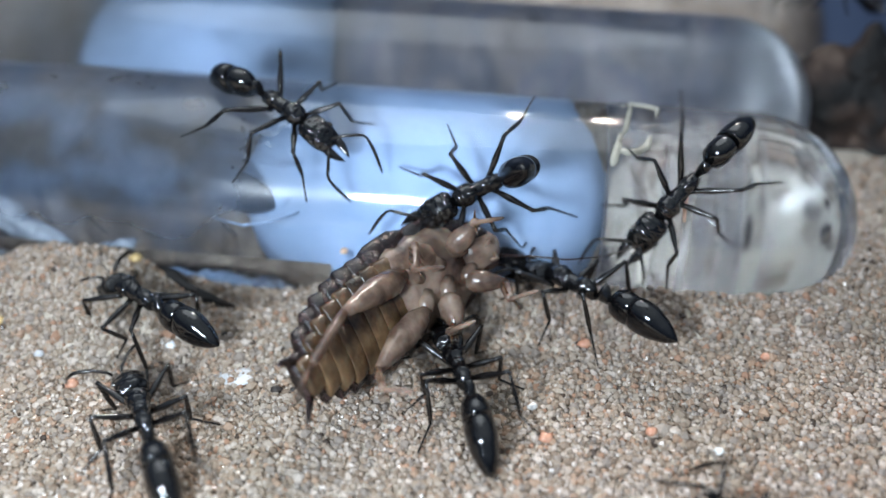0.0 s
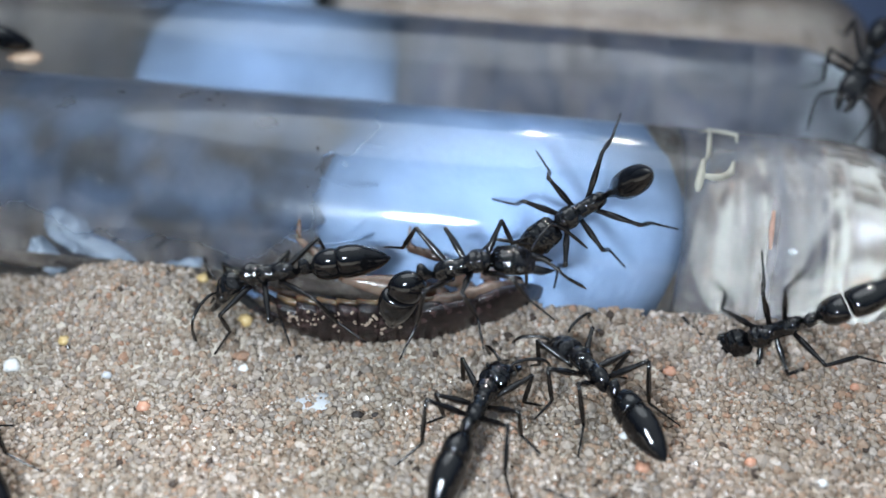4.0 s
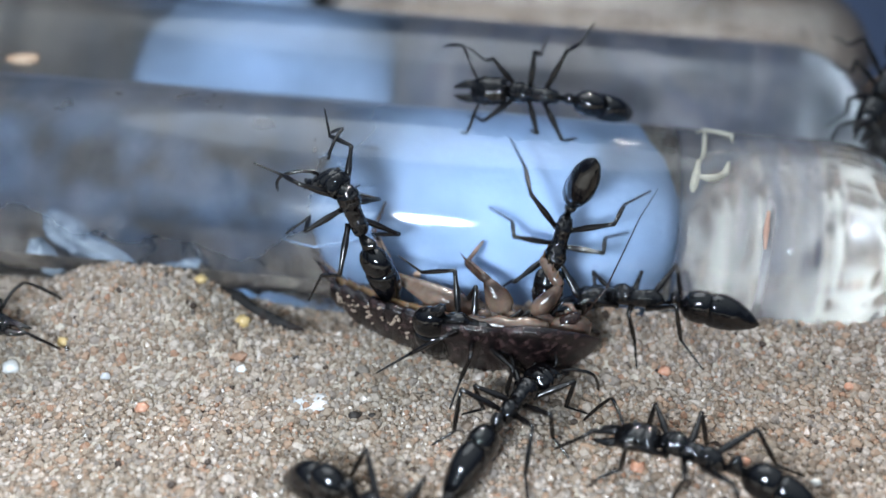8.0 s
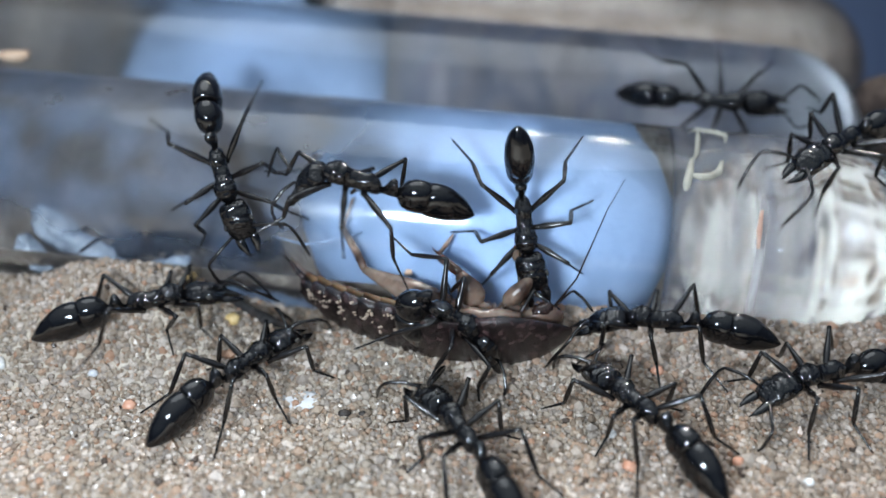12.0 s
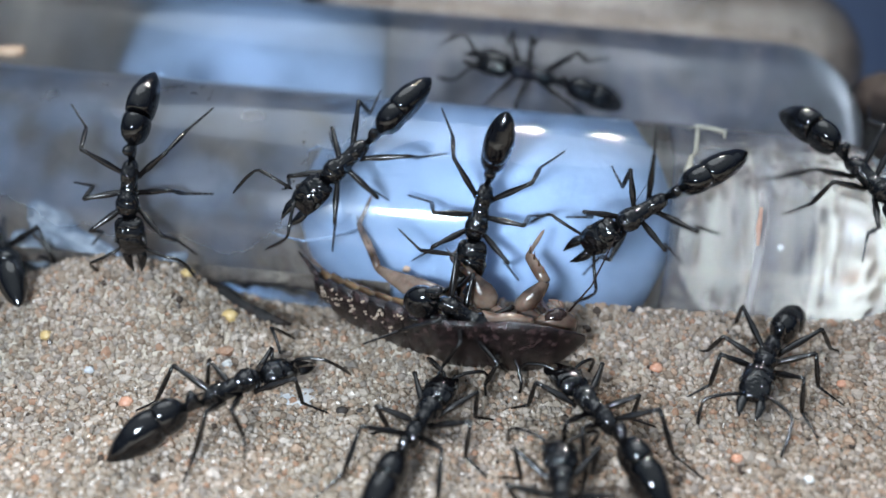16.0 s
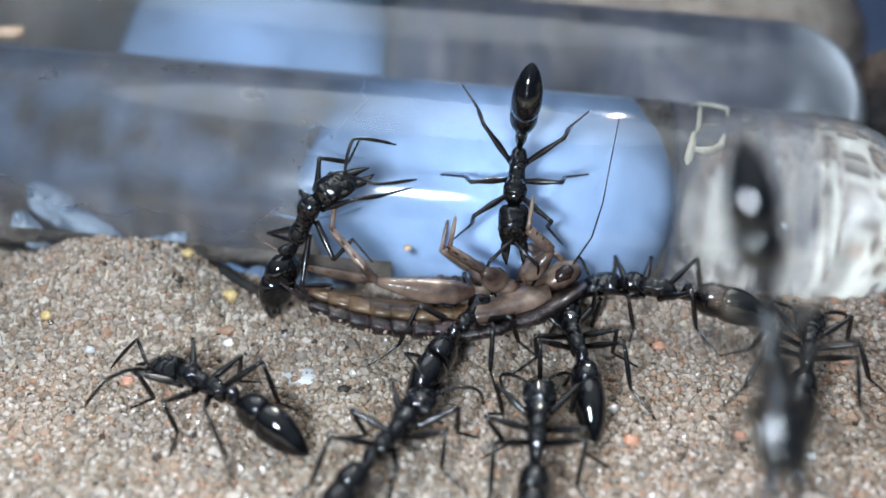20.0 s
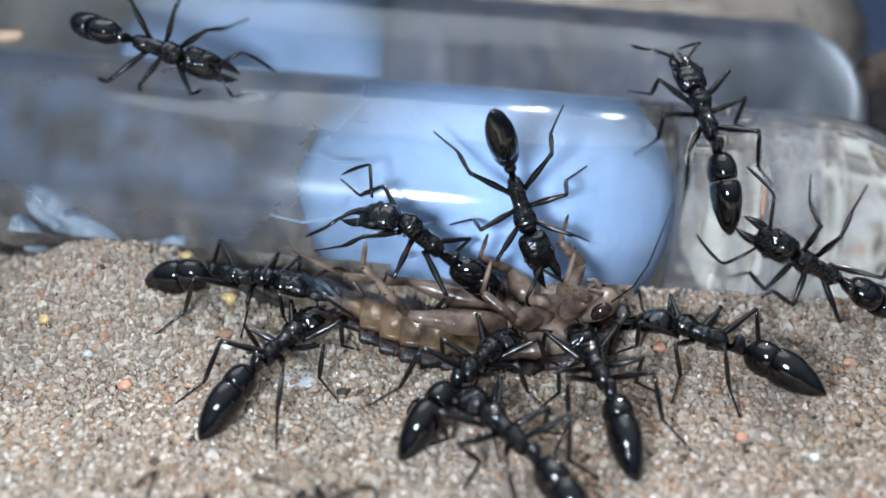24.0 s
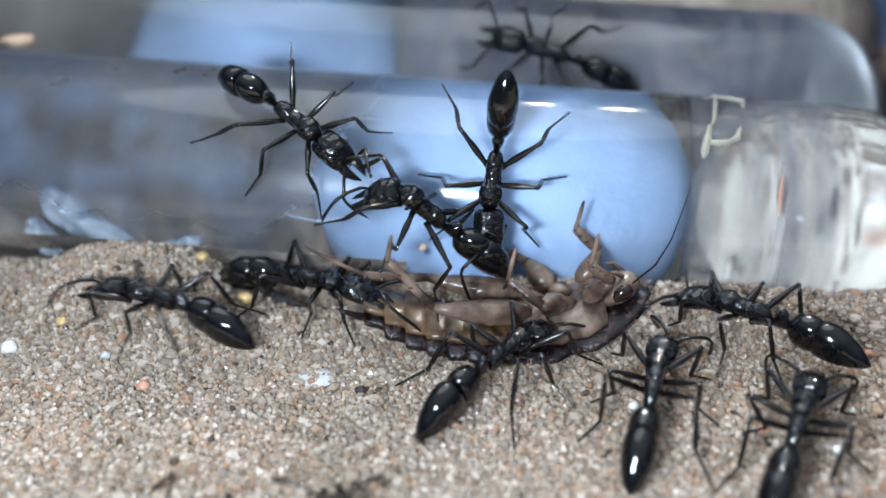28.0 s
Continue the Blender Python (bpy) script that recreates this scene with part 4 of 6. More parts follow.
def motions():
    walk(crossing_ant, [
        (0.00, pose(0.02373, -0.01350, 0.01181, -47.4, -33.8, 151.0)),
        (0.50, pose(0.02096, -0.01132, 0.01407, -2.1, -45.2, 92.4)),
        (1.00, pose(0.01685, -0.00614, 0.01681, 10.0, -18.3, 67.7)),
        (1.20, pose(0.01325, -0.00474, 0.01727, 30.7, -68.7, 54.0)),
        (1.40, pose(0.00871, 0.00672, 0.01447, 23.0, -61.9, 61.5)),
        (1.60, pose(0.00407, 0.00770, 0.01556, 18.2, -57.6, 66.4)),
        (2.00, pose(0.00085, 0.00819, 0.01599, 21.9, -55.7, 61.8)),
        (2.50, pose(-0.00691, 0.00888, 0.01648, 27.4, -55.1, 55.4)),
        (3.00, pose(-0.02035, 0.00994, 0.01719, 21.2, -58.6, 63.1)),
        (3.50, pose(-0.03086, 0.01042, 0.01728, 16.8, -63.9, 68.5)),
        (3.90, pose(-0.04802, 0.01279, 0.01939, 11.6, -58.7, 74.2)),
        (5.53, pose(-0.05168, 0.01347, 0.02001, 54.5, -21.7, 9.1)),
        (7.17, pose(-0.05539, 0.01419, 0.02061, 49.0, 25.9, -26.3)),
        (8.80, pose(-0.05912, 0.01494, 0.02121, -5.1, 52.0, -97.9)),
        (9.50, pose(-0.01117, 0.01156, 0.01885, -12.2, 40.2, -108.5)),
        (10.00, pose(-0.00609, 0.01021, 0.01783, -21.5, 41.7, -121.3)),
        (10.50, pose(-0.00399, 0.01033, 0.01794, 7.5, 46.7, -80.5)),
        (11.00, pose(0.00389, 0.00754, 0.01533, -2.8, 60.7, -95.6)),
        (11.50, pose(0.01547, 0.00827, 0.01644, -5.8, 46.0, -98.7)),
        (12.00, pose(0.02593, 0.00553, 0.01386, -7.3, 58.9, -100.8)),
        (12.50, pose(0.03020, 0.00567, 0.01421, -10.5, 53.5, -104.7)),
        (13.50, pose(0.02809, -0.00536, 0.01640, -5.9, 6.6, -106.8)),
        (13.83, pose(0.02716, -0.00688, 0.01619, -17.6, -6.3, -159.9)),
        (14.17, pose(0.02634, -0.00812, 0.01586, -14.2, -23.3, 146.2)),
        (14.50, pose(0.02560, -0.00916, 0.01545, 3.9, -29.7, 85.1)),
        (15.00, pose(0.02145, -0.00955, 0.01531, 7.0, -34.5, 79.3)),
        (15.50, pose(0.03049, -0.00182, 0.01602, 7.8, 7.7, 106.4)),
        (15.75, pose(0.03089, -0.00824, 0.01567, -13.7, 3.5, 157.9)),
        (16.00, pose(0.03267, -0.01154, 0.01397, -30.7, 17.6, -151.5)),
        (16.50, pose(0.03129, -0.01508, 0.00989, -62.9, 11.6, -176.9)),
        (17.00, pose(0.03587, -0.01648, 0.00716, -77.4, 22.8, -179.1)),
        (17.30, pose(0.04261, -0.01497, 0.00459, -38.5, 9.5, 179.3)),
        (17.60, pose(0.04658, -0.01595, 0.00508, 0.0, -0.0, 169.7)),
        (28.00, pose(0.04893, -0.01413, 0.00365, 0.0, -0.0, 169.7)),
    ])
    step_legs(crossing_ant, [(0, 3.9), (8.8, 17.6)], 1290)
    walk(glass_ant, [
        (0.00, pose(0.00874, -0.01251, 0.01230, -37.8, -53.5, 131.4)),
        (0.50, pose(0.00797, -0.01291, 0.01158, -56.8, -39.8, 154.4)),
        (1.00, pose(0.00605, -0.01239, 0.01230, -54.0, -34.9, 154.9)),
        (1.40, pose(0.00591, -0.01338, 0.01034, -69.7, -33.4, 164.8)),
        (1.60, pose(0.00535, -0.01335, 0.01028, -71.6, -22.8, 169.0)),
        (2.00, pose(0.00394, -0.01363, 0.00920, -77.6, -49.8, 166.1)),
        (2.50, pose(0.00513, -0.01295, 0.01117, -58.9, -47.3, 152.7)),
        (3.00, pose(0.00865, -0.01347, 0.01053, -63.3, -45.4, 156.8)),
        (3.50, pose(0.00975, -0.01243, 0.01245, -39.6, -49.4, 135.1)),
        (5.50, pose(0.01079, -0.01375, 0.01017, -68.8, -29.3, 165.7)),
        (6.00, pose(0.01156, -0.01431, 0.00873, -79.0, -21.2, 171.8)),
        (7.00, pose(0.00981, -0.01403, 0.00922, -76.9, -13.5, 172.9)),
        (7.50, pose(0.00869, -0.01422, 0.00816, -84.1, -21.7, 173.2)),
        (8.00, pose(0.00869, -0.01357, 0.01027, -70.8, -14.3, 171.6)),
        (8.50, pose(0.00633, -0.01279, 0.01161, -58.3, -37.7, 156.4)),
        (9.00, pose(0.00484, -0.01281, 0.01142, -63.5, -27.3, 164.1)),
        (9.50, pose(0.00308, -0.01229, 0.01218, -56.3, -35.8, 156.0)),
        (10.00, pose(0.00140, -0.01085, 0.01409, -36.8, -40.6, 137.5)),
        (10.50, pose(0.00616, -0.01247, 0.01216, -60.7, 0.1, 177.6)),
        (11.00, pose(0.00346, -0.01255, 0.01180, -61.6, -26.9, 163.4)),
        (11.50, pose(0.00526, -0.01146, 0.01349, -52.4, -1.7, 177.2)),
        (12.00, pose(0.00674, -0.01299, 0.01127, -66.0, 6.4, 179.9)),
        (12.50, pose(0.00685, -0.01327, 0.01075, -69.2, 1.7, 177.4)),
        (14.50, pose(0.00497, -0.01121, 0.01378, -50.0, -9.0, 171.3)),
        (15.00, pose(0.00562, -0.01156, 0.01341, -52.7, -5.6, 174.1)),
        (15.50, pose(0.00540, -0.01084, 0.01421, -47.3, -2.8, 176.5)),
        (16.00, pose(0.00348, -0.01252, 0.01182, -63.6, -11.9, 171.3)),
        (16.50, pose(0.00227, -0.01251, 0.01171, -64.8, -12.1, 171.4)),
        (17.00, pose(0.00249, -0.01314, 0.01039, -73.4, 4.0, 177.5)),
        (17.50, pose(0.00232, -0.01316, 0.01032, -73.9, 6.8, 178.3)),
        (18.00, pose(0.00616, -0.01289, 0.01141, -64.0, 23.5, -172.1)),
        (18.50, pose(0.00617, -0.01302, 0.01115, -66.0, 21.8, -173.7)),
        (19.00, pose(0.00686, -0.01301, 0.01125, -65.6, 14.6, -176.5)),
        (19.50, pose(0.00702, -0.01205, 0.01284, -55.9, 1.1, 178.8)),
        (20.00, pose(0.00611, -0.01207, 0.01276, -56.7, -5.1, 174.6)),
        (20.50, pose(0.00676, -0.01211, 0.01276, -56.7, -0.6, 177.6)),
        (21.00, pose(0.00927, -0.01309, 0.01139, -64.1, 5.1, 179.7)),
        (21.50, pose(0.00943, -0.01196, 0.01311, -52.4, -9.8, 171.0)),
        (23.50, pose(0.00540, -0.01251, 0.01205, -61.8, -2.2, 176.2)),
        (24.00, pose(0.00652, -0.01313, 0.01098, -67.5, 16.1, -176.7)),
        (25.00, pose(0.00671, -0.01304, 0.01118, -65.9, 17.9, -175.3)),
        (25.60, pose(0.00389, -0.01114, 0.01385, -50.2, -8.6, 171.6)),
        (26.00, pose(0.00342, -0.01206, 0.01258, -58.6, -12.6, 170.0)),
        (26.50, pose(0.00303, -0.01258, 0.01170, -64.6, -12.1, 171.4)),
        (27.00, pose(0.00327, -0.01251, 0.01186, -63.7, -8.5, 173.0)),
        (28.00, pose(0.00325, -0.01224, 0.01228, -61.1, -6.9, 173.6)),
    ])
    step_legs(glass_ant, [(0.5, 1.4), (1.6, 3.5), (5.5, 6), (7, 12), (15.5, 16), (16.5, 17), (17.5, 18), (19, 19.5), (20.5, 21.5), (23.5, 24), (25, 26)], 956)
    walk(flank_ant, [
        (0.00, pose(0.01585, -0.01528, 0.00544, 0.0, 0.0, 50.5)),
        (0.50, pose(0.01443, -0.01542, 0.00537, 0.0, 0.0, 56.9)),
        (1.00, pose(0.01545, -0.01656, 0.00477, 0.0, 0.0, 73.1)),
        (1.40, pose(0.01212, -0.01645, 0.00482, 0.0, 0.0, 70.7)),
        (1.60, pose(0.01078, -0.01570, 0.00521, 0.0, 0.0, 53.4)),
        (2.00, pose(0.01269, -0.01886, 0.00383, 0.0, -0.0, 97.4)),
        (2.50, pose(0.00883, -0.02110, 0.00370, 0.0, 0.0, 62.1)),
        (3.00, pose(0.00725, -0.02202, 0.00370, 0.0, 0.0, 52.4)),
        (3.50, pose(0.00896, -0.02070, 0.00370, 0.0, 0.0, 38.5)),
        (5.50, pose(0.01335, -0.01972, 0.00370, 0.0, 0.0, 17.0)),
        (6.00, pose(0.01858, -0.01895, 0.00381, 0.0, 0.0, 22.6)),
        (6.50, pose(0.01843, -0.01717, 0.00447, 0.0, 0.0, 40.2)),
        (7.00, pose(0.01763, -0.01612, 0.00499, 0.0, 0.0, 47.1)),
        (7.50, pose(0.01858, -0.01492, 0.00562, 0.0, 0.0, 54.9)),
        (8.00, pose(0.01465, -0.01444, 0.00587, 0.0, 0.0, 78.7)),
        (8.50, pose(0.01329, -0.01425, 0.00595, 0.0, 0.0, 78.8)),
        (9.00, pose(0.01513, -0.01264, 0.00655, 0.0, 0.0, 66.3)),
        (9.50, pose(0.01509, -0.01367, 0.00620, 0.0, 0.0, 70.0)),
        (10.00, pose(0.02119, -0.01516, 0.00550, 0.0, 0.0, 76.3)),
        (10.50, pose(0.01761, -0.01494, 0.00561, 0.0, 0.0, 85.3)),
        (11.00, pose(0.01786, -0.01544, 0.00536, 0.0, 0.0, 86.3)),
        (11.50, pose(0.01614, -0.01562, 0.00525, 0.0, 0.0, 80.7)),
        (12.00, pose(0.01643, -0.01619, 0.00497, 0.0, 0.0, 81.5)),
        (12.50, pose(0.01619, -0.01566, 0.00523, 0.0, 0.0, 81.2)),
        (13.00, pose(0.01640, -0.01516, 0.00508, -19.8, -43.9, 102.5)),
        (13.50, pose(0.01591, -0.01505, 0.00658, -97.7, -60.6, -178.6)),
        (14.50, pose(0.01436, -0.01445, 0.00891, -74.2, -42.8, 165.1)),
        (15.00, pose(0.01439, -0.01446, 0.00884, -74.5, -44.0, 165.0)),
        (15.50, pose(0.01746, -0.01317, 0.01192, -42.1, -46.7, 138.8)),
        (16.00, pose(0.01537, -0.01294, 0.01209, -41.9, -46.7, 138.6)),
        (16.50, pose(0.01395, -0.01222, 0.01298, -32.9, -46.2, 130.1)),
        (17.00, pose(0.01428, -0.01394, 0.01026, -65.3, -34.3, 162.1)),
        (17.50, pose(0.01526, -0.01457, 0.00871, -76.7, -27.6, 169.7)),
        (18.00, pose(0.01996, -0.01548, 0.00548, -95.7, -5.5, 175.1)),
        (18.50, pose(0.02326, -0.01579, 0.00506, -96.8, 0.5, 174.4)),
        (18.75, pose(0.02152, -0.01563, 0.00442, -48.5, -11.8, 148.1)),
        (19.00, pose(0.01907, -0.01565, 0.00524, 0.0, -0.0, 121.6)),
        (19.50, pose(0.01745, -0.01603, 0.00504, 0.0, -0.0, 98.6)),
        (20.00, pose(0.01585, -0.01565, 0.00525, 0.0, 0.0, 73.3)),
        (21.00, pose(0.01895, -0.01520, 0.00549, 0.0, -0.0, 97.7)),
        (21.50, pose(0.01865, -0.01522, 0.00547, 0.0, 0.0, 80.6)),
        (23.50, pose(0.01929, -0.01934, 0.00374, 0.0, 0.0, 58.3)),
        (24.00, pose(0.01900, -0.01923, 0.00376, 0.0, 0.0, 54.1)),
        (25.00, pose(0.01983, -0.02067, 0.00369, 0.0, 0.0, 64.3)),
        (25.50, pose(0.02128, -0.01935, 0.00374, 0.0, 0.0, 64.4)),
        (26.00, pose(0.02352, -0.02052, 0.00370, 0.0, 0.0, 68.7)),
        (26.50, pose(0.02436, -0.02041, 0.00369, 0.0, 0.0, 62.7)),
        (27.00, pose(0.02420, -0.02021, 0.00369, 0.0, 0.0, 61.2)),
        (27.50, pose(0.02320, -0.01837, 0.00399, 0.0, 0.0, 57.0)),
        (28.00, pose(0.02109, -0.01770, 0.00423, 0.0, 0.0, 53.6)),
    ])
    step_legs(flank_ant, [(0, 3.5), (5.5, 8), (8.5, 10.5), (11, 11.5), (12.5, 14.5), (15, 23.5), (25, 26), (27, 28)], 942)
    walk(front_ant, [
        (0.00, pose(0.00696, -0.02286, 0.00370, 0.0, 0.0, 15.3)),
        (0.40, pose(0.00486, -0.02485, 0.00369, 0.0, 0.0, 10.9)),
        (1.00, pose(0.00867, -0.04037, 0.00369, 0.0, 0.0, 1.1)),
        (2.00, pose(0.00190, -0.03996, 0.00369, 0.0, -0.0, -2.0)),
        (2.50, pose(0.00233, -0.03358, 0.00369, 0.0, -0.0, -3.2)),
        (3.00, pose(0.00132, -0.02716, 0.00370, 0.0, -0.0, -5.5)),
        (3.50, pose(0.00173, -0.02522, 0.00369, -0.0, -0.0, -15.1)),
        (5.50, pose(0.00340, -0.02085, 0.00369, 0.0, -0.0, -26.4)),
        (6.00, pose(0.00346, -0.02144, 0.00370, 0.0, -0.0, -40.6)),
        (6.50, pose(0.00243, -0.02024, 0.00369, 0.0, -0.0, -26.2)),
        (7.00, pose(0.00209, -0.01993, 0.00369, 0.0, -0.0, -24.8)),
        (7.50, pose(0.00380, -0.02321, 0.00369, 0.0, -0.0, -37.4)),
        (8.00, pose(0.00521, -0.02366, 0.00369, 0.0, -0.0, -33.0)),
        (8.50, pose(0.00704, -0.02349, 0.00369, 0.0, -0.0, -12.7)),
        (9.00, pose(0.00860, -0.02477, 0.00369, -0.0, -0.0, -25.1)),
        (9.50, pose(0.01052, -0.02392, 0.00369, 0.0, 0.0, 1.2)),
        (10.00, pose(0.01299, -0.02300, 0.00369, 0.0, 0.0, 5.3)),
        (10.50, pose(0.01409, -0.02150, 0.00369, 0.0, 0.0, 10.4)),
        (11.00, pose(0.01484, -0.02353, 0.00370, 0.0, 0.0, 4.6)),
        (11.50, pose(0.01368, -0.02192, 0.00369, 0.0, 0.0, 23.8)),
        (12.00, pose(0.01359, -0.02398, 0.00370, 0.0, 0.0, 34.1)),
        (12.50, pose(0.01396, -0.02315, 0.00369, 0.0, 0.0, 31.2)),
        (14.50, pose(0.01244, -0.02345, 0.00369, 0.0, 0.0, 22.5)),
        (15.00, pose(0.01172, -0.02418, 0.00369, 0.0, 0.0, 32.4)),
        (15.50, pose(0.01137, -0.02517, 0.00369, -0.0, 0.0, 24.3)),
        (16.00, pose(0.01078, -0.02512, 0.00369, 0.0, 0.0, 25.8)),
        (16.50, pose(0.01087, -0.02397, 0.00369, 0.0, 0.0, 25.2)),
        (17.00, pose(0.01231, -0.02402, 0.00369, 0.0, 0.0, 8.5)),
        (17.50, pose(0.01278, -0.02177, 0.00370, 0.0, 0.0, 3.8)),
        (18.00, pose(0.01105, -0.02068, 0.00370, 0.0, 0.0, 9.2)),
        (18.50, pose(0.00991, -0.01929, 0.00375, 0.0, 0.0, 5.6)),
        (19.00, pose(0.01093, -0.01862, 0.00390, 0.0, -0.0, -0.1)),
        (20.00, pose(0.00998, -0.01921, 0.00377, 0.0, 0.0, 4.9)),
        (21.00, pose(0.01062, -0.01982, 0.00369, 0.0, 0.0, 5.5)),
        (21.50, pose(0.01000, -0.01973, 0.00370, 0.0, 0.0, 8.8)),
        (23.50, pose(0.01133, -0.02237, 0.00369, 0.0, 0.0, 7.3)),
        (24.00, pose(0.01106, -0.02262, 0.00369, 0.0, 0.0, 10.9)),
        (25.00, pose(0.01159, -0.02279, 0.00370, 0.0, 0.0, 7.6)),
        (25.60, pose(0.01186, -0.02097, 0.00369, 0.0, 0.0, 0.3)),
        (26.00, pose(0.01218, -0.02219, 0.00370, 0.0, -0.0, -0.4)),
        (26.50, pose(0.01281, -0.02467, 0.00369, 0.0, -0.0, -5.8)),
        (27.00, pose(0.01243, -0.02511, 0.00369, 0.0, -0.0, -4.2)),
        (28.00, pose(0.01354, -0.02461, 0.00369, 0.0, -0.0, -17.8)),
    ])
    step_legs(front_ant, [(0, 3.5), (6, 6.5), (7, 7.5), (8, 12), (17, 18.5), (25, 26.5)], 971)
    walk(left_ant, [
        (0.00, pose(-0.01480, -0.02709, 0.00370, 0.0, 0.0, 25.1)),
        (0.25, pose(-0.01505, -0.02849, 0.00369, 0.0, -0.0, -20.8)),
        (0.50, pose(-0.01531, -0.02988, 0.00369, 0.0, -0.0, -66.6)),
        (1.00, pose(-0.01696, -0.02931, 0.00369, 0.0, -0.0, -115.6)),
        (1.40, pose(-0.01731, -0.03066, 0.00369, 0.0, -0.0, -116.3)),
        (1.47, pose(-0.01918, -0.03069, 0.00370, 0.0, -0.0, -175.9)),
        (1.53, pose(-0.02106, -0.03071, 0.00370, 0.0, -0.0, 124.4)),
        (1.60, pose(-0.02294, -0.03073, 0.00370, 0.0, 0.0, 64.8)),
        (2.00, pose(-0.02790, -0.02876, 0.00370, 0.0, 0.0, 55.3)),
        (2.50, pose(-0.03228, -0.02558, 0.00369, 0.0, 0.0, 46.8)),
        (3.00, pose(-0.03201, -0.02646, 0.00369, 0.0, 0.0, 52.4)),
        (3.50, pose(-0.03477, -0.02619, 0.00370, 0.0, 0.0, 54.9)),
        (5.50, pose(-0.03410, -0.02601, 0.00369, 0.0, 0.0, 18.2)),
        (6.00, pose(-0.03299, -0.02142, 0.00369, 0.0, 0.0, 16.1)),
        (6.17, pose(-0.03391, -0.01960, 0.00372, 0.0, -0.0, -34.3)),
        (6.33, pose(-0.03460, -0.01819, 0.00404, 0.0, -0.0, -84.6)),
        (6.50, pose(-0.03513, -0.01702, 0.00453, 0.0, -0.0, -135.0)),
        (7.00, pose(-0.03567, -0.01627, 0.00491, 0.0, -0.0, -121.5)),
        (7.50, pose(-0.03723, -0.01541, 0.00537, 0.0, -0.0, -111.2)),
        (8.00, pose(-0.03806, -0.01571, 0.00521, 0.0, -0.0, -94.7)),
        (8.17, pose(-0.03620, -0.01770, 0.00424, 0.0, -0.0, -44.0)),
        (8.33, pose(-0.03391, -0.02038, 0.00370, 0.0, -0.0, 6.6)),
        (8.50, pose(-0.03117, -0.02375, 0.00369, 0.0, 0.0, 57.3)),
        (9.00, pose(-0.03243, -0.02632, 0.00369, 0.0, 0.0, 73.3)),
        (9.60, pose(-0.03730, -0.02883, 0.00369, 0.0, 0.0, 77.5)),
        (9.73, pose(-0.03551, -0.02891, 0.00369, 0.0, -0.0, 27.6)),
        (9.87, pose(-0.03372, -0.02901, 0.00370, 0.0, -0.0, -22.2)),
        (10.00, pose(-0.03194, -0.02910, 0.00370, 0.0, -0.0, -72.0)),
        (10.50, pose(-0.02161, -0.02698, 0.00369, 0.0, -0.0, -70.7)),
        (11.00, pose(-0.01884, -0.02496, 0.00369, 0.0, -0.0, -74.2)),
        (11.50, pose(-0.01433, -0.01923, 0.00375, 0.0, -0.0, -45.4)),
        (12.00, pose(-0.01350, -0.01936, 0.00374, 0.0, -0.0, -41.4)),
        (12.50, pose(-0.01297, -0.01944, 0.00372, 0.0, -0.0, -37.4)),
        (14.50, pose(-0.01273, -0.01922, 0.00375, 0.0, -0.0, -32.4)),
        (15.00, pose(-0.01398, -0.02073, 0.00369, 0.0, -0.0, -29.5)),
        (15.50, pose(-0.01550, -0.02351, 0.00370, 0.0, -0.0, -41.0)),
        (16.00, pose(-0.01382, -0.02278, 0.00369, 0.0, -0.0, -56.9)),
        (16.50, pose(-0.01214, -0.01930, 0.00374, 0.0, -0.0, -48.3)),
        (17.00, pose(-0.01144, -0.02032, 0.00368, 0.0, -0.0, -51.9)),
        (17.50, pose(-0.01152, -0.02131, 0.00369, 0.0, -0.0, -56.8)),
        (18.00, pose(-0.01335, -0.02319, 0.00369, 0.0, -0.0, -55.3)),
        (18.50, pose(-0.01285, -0.02181, 0.00369, 0.0, -0.0, -46.4)),
        (19.00, pose(-0.01298, -0.02164, 0.00369, 0.0, -0.0, -35.7)),
        (19.30, pose(-0.01477, -0.02050, 0.00369, 0.0, -0.0, -55.5)),
        (19.45, pose(-0.01556, -0.02191, 0.00370, 0.0, -0.0, -10.7)),
        (19.60, pose(-0.01635, -0.02329, 0.00369, 0.0, 0.0, 34.2)),
        (20.00, pose(-0.01589, -0.02445, 0.00369, 0.0, 0.0, 55.6)),
        (20.50, pose(-0.01748, -0.02979, 0.00369, 0.0, 0.0, 35.8)),
        (21.00, pose(-0.01318, -0.03919, 0.00369, 0.0, 0.0, 37.9)),
        (28.00, pose(-0.01316, -0.03920, 0.00369, 0.0, 0.0, 37.9)),
    ])
    step_legs(left_ant, [(0, 2.5), (3, 3.5), (5.5, 6.5), (7, 7.5), (8, 11.5), (14.5, 16.5), (17.5, 18), (19, 21)], 845)
